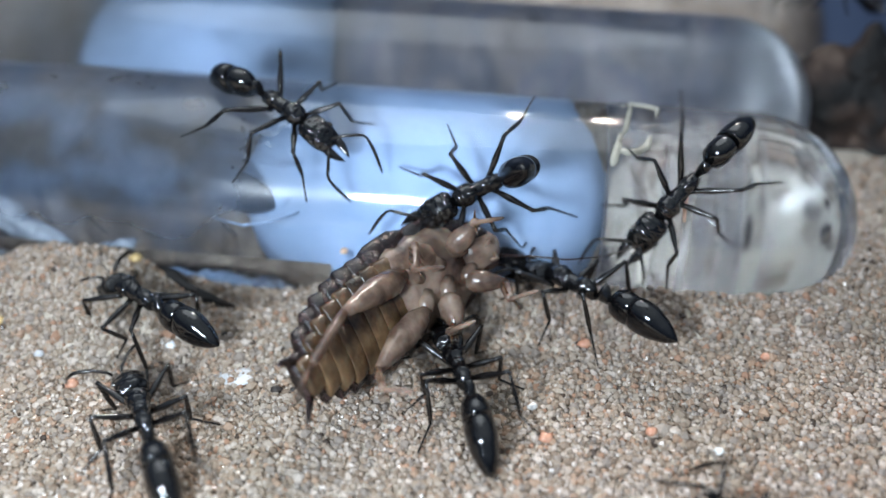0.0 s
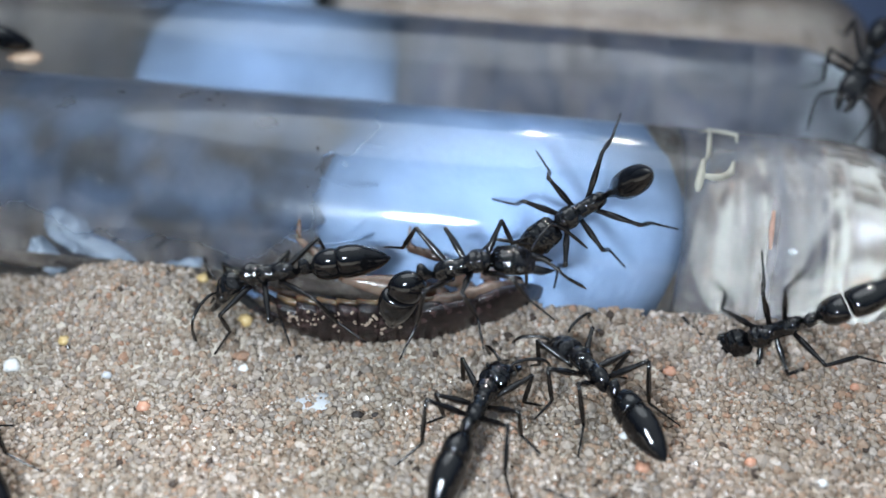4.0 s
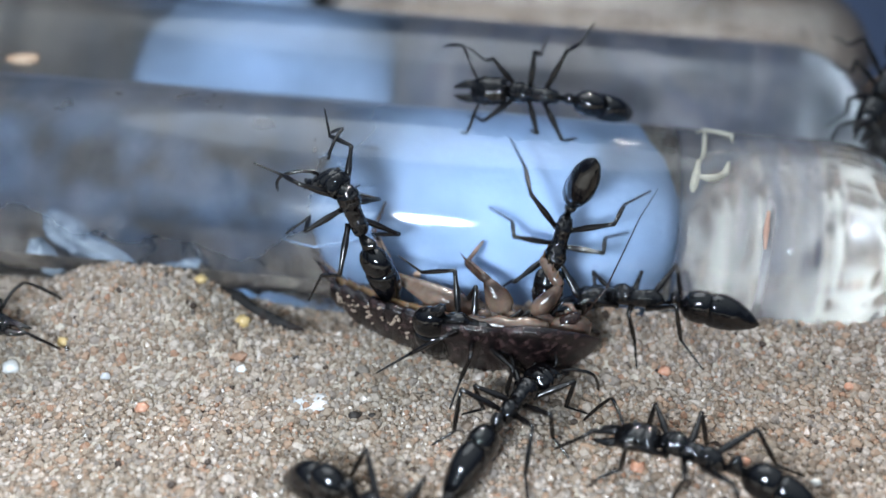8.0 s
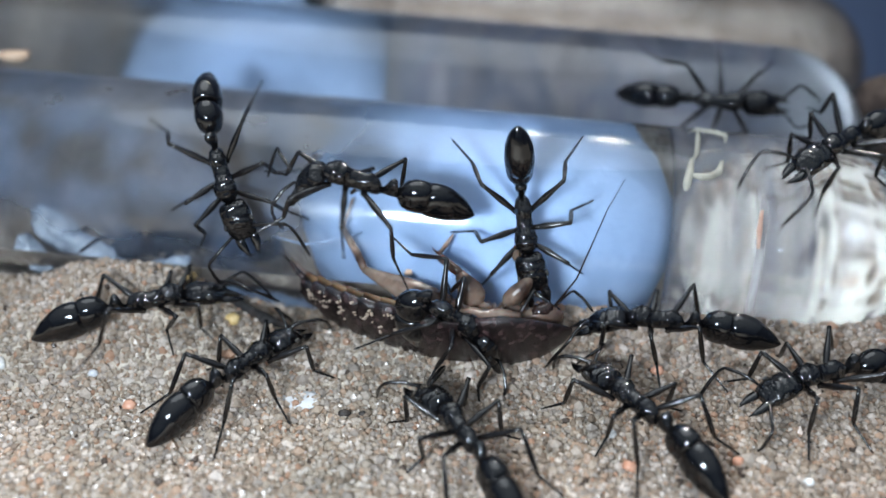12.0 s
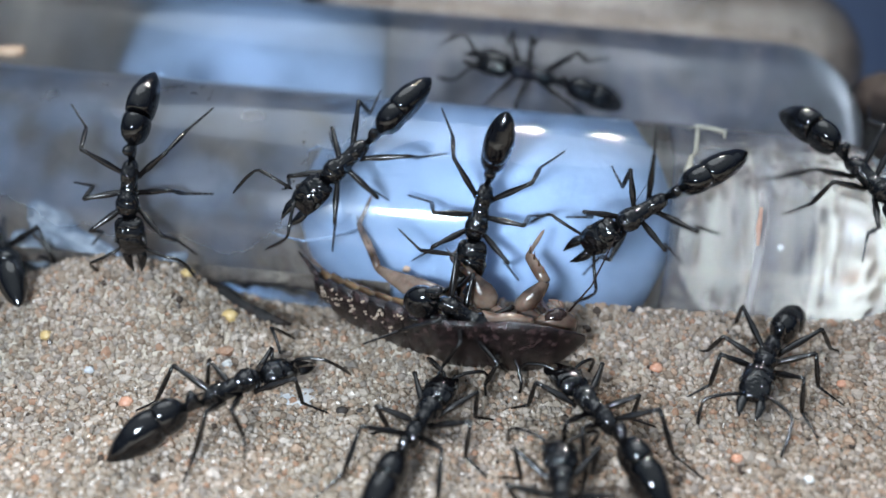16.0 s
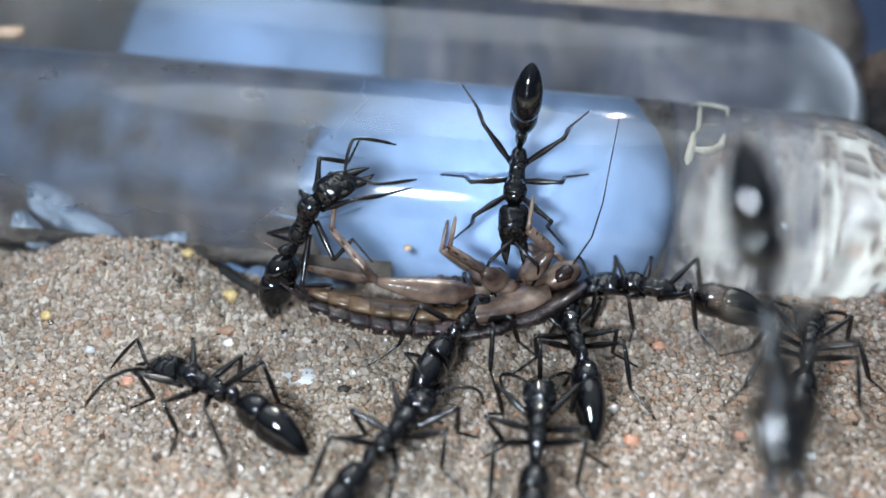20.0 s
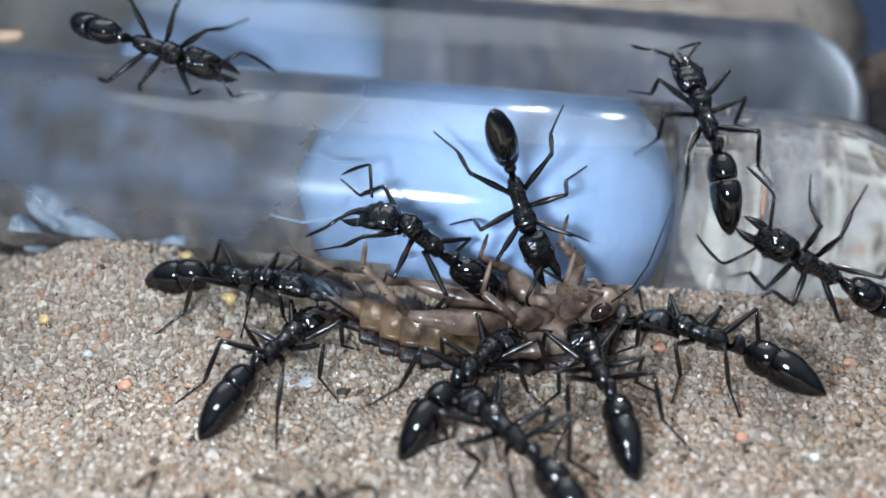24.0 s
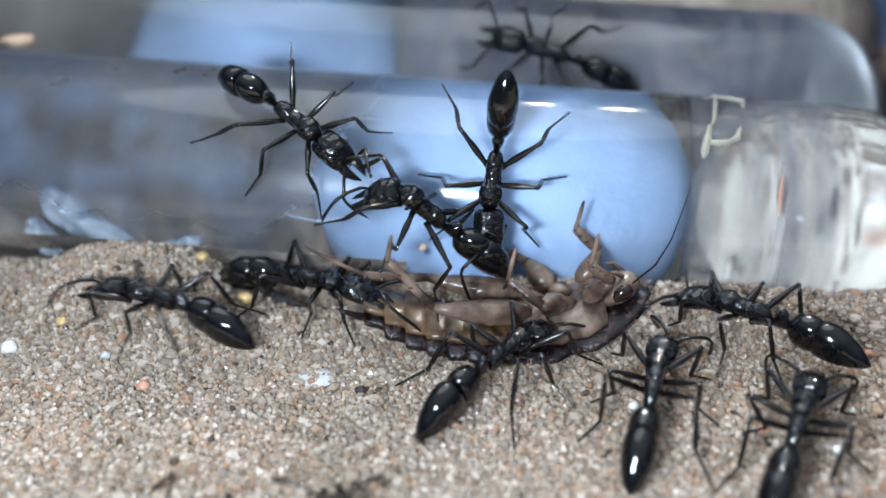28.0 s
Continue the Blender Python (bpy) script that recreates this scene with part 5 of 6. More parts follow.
    walk(tube_top_ant, [
        (0.00, pose(-0.00613, -0.00720, 0.01701, -23.6, 25.5, -133.8)),
        (0.50, pose(-0.00482, -0.00789, 0.01657, -32.7, 14.6, -157.2)),
        (1.00, pose(-0.00548, -0.00844, 0.01620, -37.9, 7.5, -169.8)),
        (1.40, pose(-0.00692, -0.00801, 0.01650, -36.5, 1.0, -177.5)),
        (1.50, pose(-0.00684, -0.00776, 0.01668, -35.0, 2.5, -175.0)),
        (1.60, pose(-0.00738, -0.00791, 0.01657, -36.3, 2.3, -175.8)),
        (2.00, pose(-0.00787, -0.00839, 0.01621, -39.5, 6.3, -172.0)),
        (2.50, pose(-0.01346, -0.00898, 0.01560, -47.0, -7.0, 172.6)),
        (2.80, pose(-0.02065, -0.00729, 0.01701, -22.3, -38.6, 123.1)),
        (3.00, pose(-0.02537, -0.00740, 0.01686, -23.3, -43.0, 121.4)),
        (3.50, pose(-0.03097, -0.00839, 0.01563, -28.0, -55.5, 120.5)),
        (4.00, pose(-0.04626, -0.00861, 0.01394, -44.7, -74.5, 131.6)),
        (10.17, pose(-0.05227, -0.00154, 0.01502, -78.0, -24.9, 170.7)),
        (16.33, pose(-0.05818, 0.00539, 0.01618, -77.9, 27.8, -178.6)),
        (22.50, pose(-0.05476, -0.00028, 0.02125, -36.9, 76.7, -131.8)),
        (23.50, pose(-0.02554, -0.00034, 0.01985, -25.3, 65.6, -120.7)),
        (24.00, pose(-0.02151, -0.00187, 0.01945, -40.0, 64.0, -136.4)),
        (24.40, pose(-0.02112, -0.00517, 0.01834, -20.7, 25.3, -129.3)),
        (24.70, pose(-0.01929, -0.00847, 0.01597, -42.7, 28.2, -154.0)),
        (25.00, pose(-0.01680, -0.00903, 0.01545, -44.3, 31.1, -153.5)),
        (25.30, pose(-0.01647, -0.00933, 0.01513, -47.1, 30.5, -156.5)),
        (25.60, pose(-0.01627, -0.00899, 0.01552, -43.6, 30.6, -153.3)),
        (26.00, pose(-0.01445, -0.00798, 0.01650, -29.2, 35.3, -134.4)),
        (26.50, pose(-0.01326, -0.00872, 0.01585, -34.9, 36.1, -140.8)),
        (27.00, pose(-0.01262, -0.00871, 0.01589, -37.5, 31.0, -146.9)),
        (28.00, pose(-0.01106, -0.00871, 0.01592, -34.1, 33.9, -141.2)),
    ])
    step_legs(tube_top_ant, [(1, 1.4), (1.5, 1.6), (2, 4), (22.5, 25), (25.6, 26)], 1284)
    walk(tube_ant, [
        (0.00, pose(-0.01673, -0.00423, 0.00926, 2.2, -17.3, 82.6)),
        (10.00, pose(-0.02106, -0.00430, 0.00734, -2.1, -17.3, 96.7)),
        (14.00, pose(-0.02382, -0.00506, 0.00610, -2.3, -17.3, 97.5)),
        (14.67, pose(-0.03148, -0.00467, 0.00626, -15.7, -7.6, 154.9)),
        (15.33, pose(-0.03914, -0.00429, 0.00642, -15.1, 8.6, -150.8)),
        (16.00, pose(-0.04680, -0.00390, 0.00658, -1.0, 17.4, -93.1)),
        (28.00, pose(-0.04680, -0.00390, 0.00658, -1.0, 17.4, -93.1)),
    ])
    step_legs(tube_ant, [(14, 16)], 850)
    walk(nest_ant, [
        (0.00, pose(-0.02774, -0.00272, 0.00924, 1.4, -17.4, 85.1)),
        (1.20, pose(-0.02709, -0.00339, 0.01011, 1.9, -17.4, 83.4)),
        (1.50, pose(-0.02569, -0.00408, 0.01158, 0.9, -17.4, 86.9)),
        (3.50, pose(-0.02982, -0.00363, 0.01149, 1.8, -17.4, 83.6)),
        (5.50, pose(-0.04774, -0.00199, 0.01262, 2.1, -17.3, 82.8)),
        (28.00, pose(-0.04774, -0.00199, 0.01262, 2.1, -17.3, 82.8)),
    ])
    step_legs(nest_ant, [(1.2, 1.5), (3.5, 5.5)], 860)
    walk(right_ant, [
        (0.00, pose(0.05551, -0.02334, 0.00365, 0.0, 0.0, 74.7)),
        (10.00, pose(0.04446, -0.01926, 0.00376, 0.0, 0.0, 78.8)),
        (11.00, pose(0.03767, -0.02254, 0.00369, 0.0, 0.0, 79.0)),
        (11.50, pose(0.02757, -0.01842, 0.00397, 0.0, 0.0, 74.0)),
        (12.00, pose(0.02734, -0.02136, 0.00369, 0.0, -0.0, 110.1)),
        (12.50, pose(0.02665, -0.02101, 0.00370, 0.0, -0.0, 112.1)),
        (14.50, pose(0.02287, -0.01701, 0.00455, 0.0, -0.0, 116.4)),
        (15.00, pose(0.02192, -0.02154, 0.00370, 0.0, -0.0, 137.4)),
        (15.50, pose(0.02377, -0.02004, 0.00370, 0.0, -0.0, 144.5)),
        (16.00, pose(0.02442, -0.01937, 0.00373, 0.0, -0.0, 148.8)),
        (16.50, pose(0.02703, -0.02464, 0.00369, 0.0, -0.0, -155.6)),
        (17.00, pose(0.02698, -0.03392, 0.00370, 0.0, -0.0, -115.2)),
        (17.17, pose(0.02474, -0.03466, 0.00369, -0.0, 0.0, -173.2)),
        (17.33, pose(0.02249, -0.03541, 0.00369, -0.0, -0.0, 128.9)),
        (17.50, pose(0.02024, -0.03617, 0.00369, 0.0, 0.0, 70.9)),
        (18.00, pose(0.01814, -0.03112, 0.00369, -0.0, 0.0, 27.4)),
        (18.50, pose(0.01915, -0.02762, 0.00369, 0.0, 0.0, 16.7)),
        (19.00, pose(0.01799, -0.02738, 0.00370, 0.0, 0.0, 17.6)),
        (19.50, pose(0.02386, -0.02603, 0.00369, 0.0, -0.0, -27.2)),
        (20.00, pose(0.02678, -0.02055, 0.00369, 0.0, -0.0, -21.9)),
        (20.50, pose(0.03008, -0.02012, 0.00369, 0.0, -0.0, -25.4)),
        (21.00, pose(0.03185, -0.01759, 0.00428, 0.0, -0.0, -15.6)),
        (21.50, pose(0.03122, -0.01645, 0.00482, 0.0, -0.0, -3.7)),
        (22.00, pose(0.03138, -0.01652, 0.00436, 40.4, -36.6, 8.4)),
        (22.50, pose(0.03090, -0.01645, 0.00516, 119.0, -66.9, -32.8)),
        (23.50, pose(0.02896, -0.01253, 0.01312, 50.3, -24.4, 17.1)),
        (24.00, pose(0.02798, -0.01588, 0.00726, 90.2, -60.2, -5.2)),
        (24.40, pose(0.02819, -0.01532, 0.00903, 75.3, -48.5, 6.9)),
        (24.70, pose(0.03008, -0.01384, 0.01171, 61.4, -24.2, 9.8)),
        (25.00, pose(0.03164, -0.01347, 0.01223, 60.5, -5.3, 0.5)),
        (25.50, pose(0.02951, -0.01168, 0.01386, 48.7, -8.4, 6.2)),
        (26.00, pose(0.02593, -0.01109, 0.01429, 46.1, -13.1, 11.5)),
        (26.50, pose(0.02185, -0.00946, 0.01536, 34.6, -19.9, 26.8)),
        (27.00, pose(0.01735, -0.00722, 0.01647, 25.5, -15.6, 32.3)),
        (27.40, pose(0.01485, -0.00695, 0.01663, 19.5, -20.8, 48.6)),
        (27.70, pose(0.01232, 0.00698, 0.01504, 27.2, -55.1, 55.6)),
        (28.00, pose(0.00905, 0.00738, 0.01538, 28.3, -54.1, 54.1)),
    ])
    step_legs(right_ant, [(10, 12), (12.5, 15.5), (16, 18.5), (19, 21.5), (22.5, 28)], 960)
    walk(passing_ant, [
        (0.00, pose(-0.05201, -0.01126, 0.00365, 0.0, -0.0, -107.1)),
        (4.80, pose(-0.04393, -0.01225, 0.00663, 0.0, -0.0, -108.3)),
        (5.50, pose(-0.02806, -0.01277, 0.00732, 0.0, -0.0, -109.1)),
        (6.00, pose(-0.01960, -0.01912, 0.00378, 0.0, -0.0, -126.6)),
        (6.50, pose(-0.01228, -0.02255, 0.00369, 0.0, -0.0, -103.7)),
        (7.00, pose(-0.00575, -0.03085, 0.00370, 0.0, -0.0, -117.5)),
        (7.50, pose(-0.00510, -0.03347, 0.00369, 0.0, -0.0, -132.1)),
        (8.00, pose(-0.00347, -0.03409, 0.00369, 0.0, -0.0, -126.4)),
        (8.60, pose(-0.00051, -0.03874, 0.00369, 0.0, -0.0, -160.9)),
        (10.73, pose(0.00200, -0.03874, 0.00370, -0.0, 0.0, -108.8)),
        (12.87, pose(0.00451, -0.03871, 0.00369, -0.0, 0.0, -56.6)),
        (15.00, pose(0.00702, -0.03868, 0.00369, -0.0, -0.0, -4.4)),
        (16.00, pose(0.00771, -0.03293, 0.00370, 0.0, -0.0, -4.6)),
        (17.00, pose(0.00769, -0.03046, 0.00369, 0.0, -0.0, -1.4)),
        (17.50, pose(0.00666, -0.02929, 0.00369, 0.0, 0.0, 9.2)),
        (18.00, pose(0.00654, -0.02936, 0.00369, 0.0, -0.0, -7.5)),
        (19.00, pose(0.00601, -0.02906, 0.00369, 0.0, -0.0, -11.1)),
        (20.00, pose(0.00653, -0.02903, 0.00370, 0.0, -0.0, -7.6)),
        (21.00, pose(0.00667, -0.02887, 0.00370, 0.0, 0.0, 4.3)),
        (21.50, pose(0.00568, -0.02991, 0.00370, 0.0, -0.0, -18.9)),
        (23.50, pose(0.00379, -0.02809, 0.00369, 0.0, 0.0, 37.6)),
        (24.00, pose(0.00429, -0.02903, 0.00370, 0.0, 0.0, 34.1)),
        (24.40, pose(0.00898, -0.03081, 0.00369, 0.0, -0.0, -20.6)),
        (25.00, pose(0.00863, -0.03092, 0.00369, 0.0, -0.0, -6.7)),
        (25.60, pose(0.00847, -0.03059, 0.00369, 0.0, -0.0, -19.6)),
        (26.00, pose(0.00913, -0.03256, 0.00369, 0.0, -0.0, -16.6)),
        (26.50, pose(0.01170, -0.03257, 0.00369, 0.0, -0.0, -66.4)),
        (27.00, pose(0.01559, -0.03260, 0.00369, 0.0, -0.0, -63.2)),
        (27.40, pose(0.01760, -0.03180, 0.00370, 0.0, -0.0, -44.0)),
        (27.70, pose(0.02034, -0.02947, 0.00369, 0.0, -0.0, -37.0)),
        (28.00, pose(0.02193, -0.02880, 0.00370, 0.0, -0.0, -28.6)),
    ])
    step_legs(passing_ant, [(4.8, 8.6), (15, 16), (17, 17.5), (24, 24.4), (25.6, 28)], 1175)
    walk(mound_ant, [
        (0.00, pose(-0.05783, -0.01617, 0.00365, 0.0, -0.0, -91.8)),
        (11.00, pose(-0.03976, -0.01716, 0.00448, 0.0, -0.0, -80.6)),
        (11.50, pose(-0.02792, -0.01593, 0.00520, 0.0, -0.0, -70.1)),
        (12.00, pose(-0.02107, -0.01457, 0.00599, 0.0, -0.0, -72.6)),
        (12.50, pose(-0.01907, -0.01453, 0.00585, 0.0, -0.0, -71.5)),
        (14.50, pose(-0.02172, -0.01486, 0.00584, 0.0, -0.0, -72.5)),
        (15.00, pose(-0.02413, -0.01457, 0.00608, 0.0, -0.0, -28.4)),
        (15.50, pose(-0.02956, -0.01303, 0.00706, 0.0, 0.0, 12.7)),
        (16.00, pose(-0.03570, -0.00627, 0.00670, 0.0, 0.0, 26.6)),
        (16.50, pose(-0.03956, -0.00738, 0.00670, 0.0, 0.0, 31.9)),
        (17.20, pose(-0.04559, -0.01334, 0.00633, 0.0, 0.0, 44.2)),
        (18.90, pose(-0.04447, -0.01415, 0.00600, 0.0, -0.0, -3.0)),
        (20.60, pose(-0.04332, -0.01488, 0.00566, 0.0, -0.0, -50.1)),
        (22.30, pose(-0.04222, -0.01560, 0.00526, 0.0, -0.0, -97.2)),
        (23.50, pose(-0.01453, -0.01309, 0.00544, 0.0, -0.0, -104.4)),
        (24.00, pose(-0.01389, -0.01376, 0.00535, 0.0, -0.0, -101.1)),
        (25.00, pose(-0.01258, -0.01288, 0.00493, 0.0, -0.0, -100.8)),
        (25.60, pose(-0.01352, -0.01196, 0.00489, 0.0, -0.0, -101.4)),
        (26.00, pose(-0.01187, -0.01404, 0.00506, 0.0, -0.0, -103.1)),
        (26.50, pose(-0.01181, -0.01030, 0.00362, 0.0, -0.0, -103.9)),
        (27.00, pose(-0.01282, -0.01013, 0.00395, 0.0, -0.0, -98.9)),
        (28.00, pose(-0.01006, -0.01361, 0.00487, 0.0, -0.0, -112.0)),
    ])
    step_legs(mound_ant, [(11, 12.5), (14.5, 17.2), (22.3, 23.5), (25.6, 26.5), (27, 28)], 965)
    walk(prey_ant, [
        (0.00, pose(0.00805, -0.01000, 0.00484, 11.1, 19.3, -86.3)),
        (0.50, pose(0.00406, -0.01200, 0.00661, 20.0, 19.2, -83.2)),
        (1.00, pose(-0.00136, -0.01850, 0.01060, 34.2, 18.9, -77.6)),
        (1.50, pose(-0.00029, -0.01850, 0.00938, 28.1, 19.0, -80.1)),
        (2.00, pose(-0.00483, -0.01850, 0.01053, 14.6, 19.2, -85.1)),
        (2.50, pose(0.00080, -0.01850, 0.01346, 33.9, 18.9, -77.7)),
        (3.00, pose(0.00097, -0.01850, 0.01184, 19.8, 19.2, -83.3)),
        (3.50, pose(0.00133, -0.01850, 0.01183, 19.2, 19.2, -83.5)),
        (5.50, pose(0.00102, -0.01850, 0.00841, -14.1, 19.2, -94.7)),
        (7.00, pose(0.00286, -0.01850, 0.00755, -8.2, 19.3, -92.7)),
        (8.00, pose(0.00222, -0.01850, 0.00607, -30.9, 19.0, -101.0)),
        (9.00, pose(0.00243, -0.01850, 0.00599, -38.9, 18.7, -104.5)),
        (10.00, pose(0.00230, -0.01850, 0.00654, -37.0, 18.8, -103.7)),
        (11.00, pose(0.00013, -0.01850, 0.00770, -25.3, 19.1, -98.8)),
        (12.00, pose(0.00153, -0.01850, 0.00666, -41.3, 18.6, -105.7)),
        (15.00, pose(0.00328, -0.01850, 0.00626, -38.3, 18.7, -104.2)),
        (16.00, pose(0.00225, -0.01850, 0.00664, -42.6, 18.6, -106.3)),
        (17.00, pose(0.00218, -0.01850, 0.00573, -49.0, 18.2, -109.8)),
        (18.00, pose(0.00204, -0.01850, 0.00670, -14.4, 19.2, -94.8)),
        (19.00, pose(0.00180, -0.01850, 0.00678, -5.6, 19.3, -91.9)),
        (19.50, pose(0.00254, -0.01604, 0.00502, 0.0, -0.0, -52.5)),
        (20.00, pose(0.00288, -0.01758, 0.00429, 0.0, -0.0, -30.0)),
        (21.00, pose(0.00355, -0.01923, 0.00377, 0.0, -0.0, -40.7)),
        (23.50, pose(0.00254, -0.02049, 0.00369, 0.0, -0.0, -42.1)),
        (24.00, pose(0.00334, -0.02195, 0.00370, 0.0, -0.0, -36.4)),
        (25.00, pose(0.00351, -0.02342, 0.00369, 0.0, -0.0, -39.0)),
        (26.00, pose(0.00310, -0.02281, 0.00369, 0.0, -0.0, -36.1)),
        (27.00, pose(0.00363, -0.02298, 0.00370, 0.0, -0.0, -38.6)),
        (28.00, pose(0.00409, -0.02111, 0.00370, 0.0, -0.0, -44.2)),
    ])
    step_legs(prey_ant, [(0, 3), (19, 20), (23.5, 24)], 866)
    bend_gaster(glass_ant, [(0.0, -80), (3.5, -75), (5.5, -45), (28.0, -42)])
    bend_gaster(prey_ant, [(0.0, 50), (3.5, 40), (5.5, 120), (18.5, 120), (19.5, 14), (28.0, 12)])
    walk(roving_ant, [
        (0.00, pose(0.01347, -0.04213, 0.00369, 0.0, 0.0, 16.9)),
        (5.00, pose(0.00822, -0.03696, 0.00370, 0.0, -0.0, -0.5)),
        (5.50, pose(0.01172, -0.03242, 0.00370, 0.0, -0.0, -4.9)),
        (6.00, pose(0.01374, -0.02996, 0.00369, 0.0, -0.0, -10.4)),
        (6.50, pose(0.01995, -0.02831, 0.00370, 0.0, 0.0, 1.0)),
        (7.00, pose(0.02132, -0.02829, 0.00370, 0.0, 0.0, 3.8)),
        (7.50, pose(0.01540, -0.02712, 0.00370, 0.0, 0.0, 44.9)),
        (8.00, pose(0.01586, -0.02902, 0.00369, 0.0, 0.0, 59.5)),
        (8.50, pose(0.01535, -0.02812, 0.00369, 0.0, 0.0, 52.5)),
        (9.00, pose(0.01626, -0.02768, 0.00369, 0.0, 0.0, 49.9)),
        (9.50, pose(0.01888, -0.02823, 0.00370, 0.0, 0.0, 42.2)),
        (10.00, pose(0.02404, -0.02855, 0.00369, 0.0, 0.0, 44.4)),
        (10.50, pose(0.02094, -0.03102, 0.00370, -0.0, 0.0, 40.2)),
        (11.00, pose(0.01350, -0.02882, 0.00369, 0.0, 0.0, 31.3)),
        (11.50, pose(0.00620, -0.02940, 0.00370, 0.0, 0.0, 35.0)),
        (12.00, pose(0.00148, -0.02656, 0.00370, 0.0, 0.0, 26.1)),
        (12.50, pose(0.00210, -0.02597, 0.00370, 0.0, 0.0, 20.5)),
        (14.50, pose(-0.00108, -0.02650, 0.00370, 0.0, -0.0, -19.8)),
        (15.00, pose(-0.00150, -0.02649, 0.00369, 0.0, -0.0, -23.0)),
        (16.00, pose(-0.00068, -0.02626, 0.00369, 0.0, -0.0, -23.8)),
        (16.50, pose(0.00135, -0.02392, 0.00369, 0.0, -0.0, -42.0)),
        (17.00, pose(0.00266, -0.02505, 0.00370, 0.0, -0.0, -50.1)),
        (18.00, pose(0.00255, -0.02465, 0.00370, 0.0, -0.0, -55.6)),
        (18.50, pose(0.00148, -0.02446, 0.00369, 0.0, -0.0, -53.8)),
        (19.00, pose(-0.00205, -0.02718, 0.00369, 0.0, -0.0, -23.7)),
        (19.50, pose(-0.00269, -0.02578, 0.00369, 0.0, -0.0, -43.0)),
        (20.00, pose(-0.00241, -0.02945, 0.00369, 0.0, -0.0, -31.1)),
        (20.50, pose(-0.00959, -0.02668, 0.00369, 0.0, 0.0, 29.4)),
        (21.00, pose(-0.01515, -0.01781, 0.00415, 0.0, -0.0, -26.1)),
        (21.50, pose(-0.01723, -0.01660, 0.00471, 0.0, -0.0, -49.5)),
        (23.50, pose(-0.01071, -0.01950, 0.00371, 0.0, -0.0, -27.6)),
        (24.00, pose(-0.01068, -0.01968, 0.00370, 0.0, -0.0, -31.7)),
        (25.00, pose(-0.01154, -0.01960, 0.00370, 0.0, -0.0, -29.3)),
        (25.30, pose(-0.01418, -0.01981, 0.00369, 0.0, 0.0, 5.1)),
        (25.60, pose(-0.01785, -0.01813, 0.00405, 0.0, 0.0, 32.1)),
        (25.90, pose(-0.02573, -0.01282, 0.00729, 0.0, 0.0, 34.2)),
        (26.00, pose(-0.02569, -0.01276, 0.00734, 0.0, 0.0, 32.0)),
        (26.50, pose(-0.02814, -0.01266, 0.00737, 0.0, 0.0, 45.3)),
        (27.00, pose(-0.03079, -0.01220, 0.00731, 0.0, 0.0, 65.1)),
        (27.40, pose(-0.02900, -0.01252, 0.00742, 0.0, 0.0, 70.9)),
        (27.70, pose(-0.02780, -0.01425, 0.00629, 0.0, 0.0, 59.4)),
        (28.00, pose(-0.02244, -0.01572, 0.00531, 0.0, 0.0, 64.7)),
    ])
    step_legs(roving_ant, [(5, 6.5), (7, 8), (9, 12), (16, 17), (18.5, 23.5), (25, 25.9), (26, 28)], 1079)
    walk(climbing_ant, [
        (0.00, pose(0.05321, -0.01088, 0.01399, -8.1, -18.1, 122.2)),
        (0.50, pose(0.04231, -0.00379, 0.01543, 10.0, 7.0, 119.0)),
        (1.00, pose(0.03495, -0.00648, 0.01591, 0.1, -8.1, 118.0)),
        (1.40, pose(0.03219, -0.01119, 0.01420, -19.9, -27.9, 129.6)),
        (1.50, pose(0.03217, -0.01104, 0.01429, -19.4, -27.1, 129.6)),
        (1.60, pose(0.03238, -0.00985, 0.01497, -14.7, -21.3, 130.3)),
        (2.00, pose(0.02883, -0.00848, 0.01564, -5.7, -21.1, 111.9)),
        (2.50, pose(0.02380, -0.01034, 0.01480, -16.4, -31.0, 121.3)),
        (2.80, pose(0.02280, -0.01269, 0.01278, -39.4, -33.5, 144.9)),
        (3.00, pose(0.02467, -0.01409, 0.01103, -56.8, -22.2, 163.7)),
        (3.50, pose(0.02380, -0.01577, 0.00597, -91.3, -25.4, 175.5)),
        (4.17, pose(0.02464, -0.01744, 0.00434, -58.3, -57.7, 111.0)),
        (4.83, pose(0.02506, -0.02013, 0.00339, -1.8, -39.8, 25.3)),
        (5.50, pose(0.02489, -0.02273, 0.00370, 0.0, -0.0, -16.7)),
        (6.00, pose(0.02945, -0.02600, 0.00369, 0.0, -0.0, -7.0)),
        (6.60, pose(0.03775, -0.02816, 0.00370, 0.0, -0.0, -2.6)),
        (19.80, pose(0.00071, -0.04625, 0.00365, 0.0, -0.0, -1.1)),
        (20.40, pose(-0.00102, -0.04084, 0.00369, 0.0, 0.0, 0.6)),
        (21.00, pose(-0.00134, -0.03225, 0.00369, 0.0, -0.0, -0.1)),
        (21.50, pose(-0.00455, -0.02983, 0.00370, 0.0, 0.0, 0.3)),
        (22.50, pose(-0.00665, -0.03962, 0.00370, 0.0, 0.0, 6.0)),
        (28.00, pose(-0.00665, -0.03961, 0.00369, 0.0, 0.0, 6.0)),
    ])
    step_legs(climbing_ant, [(0, 1.4), (1.5, 22.5)], 1255)
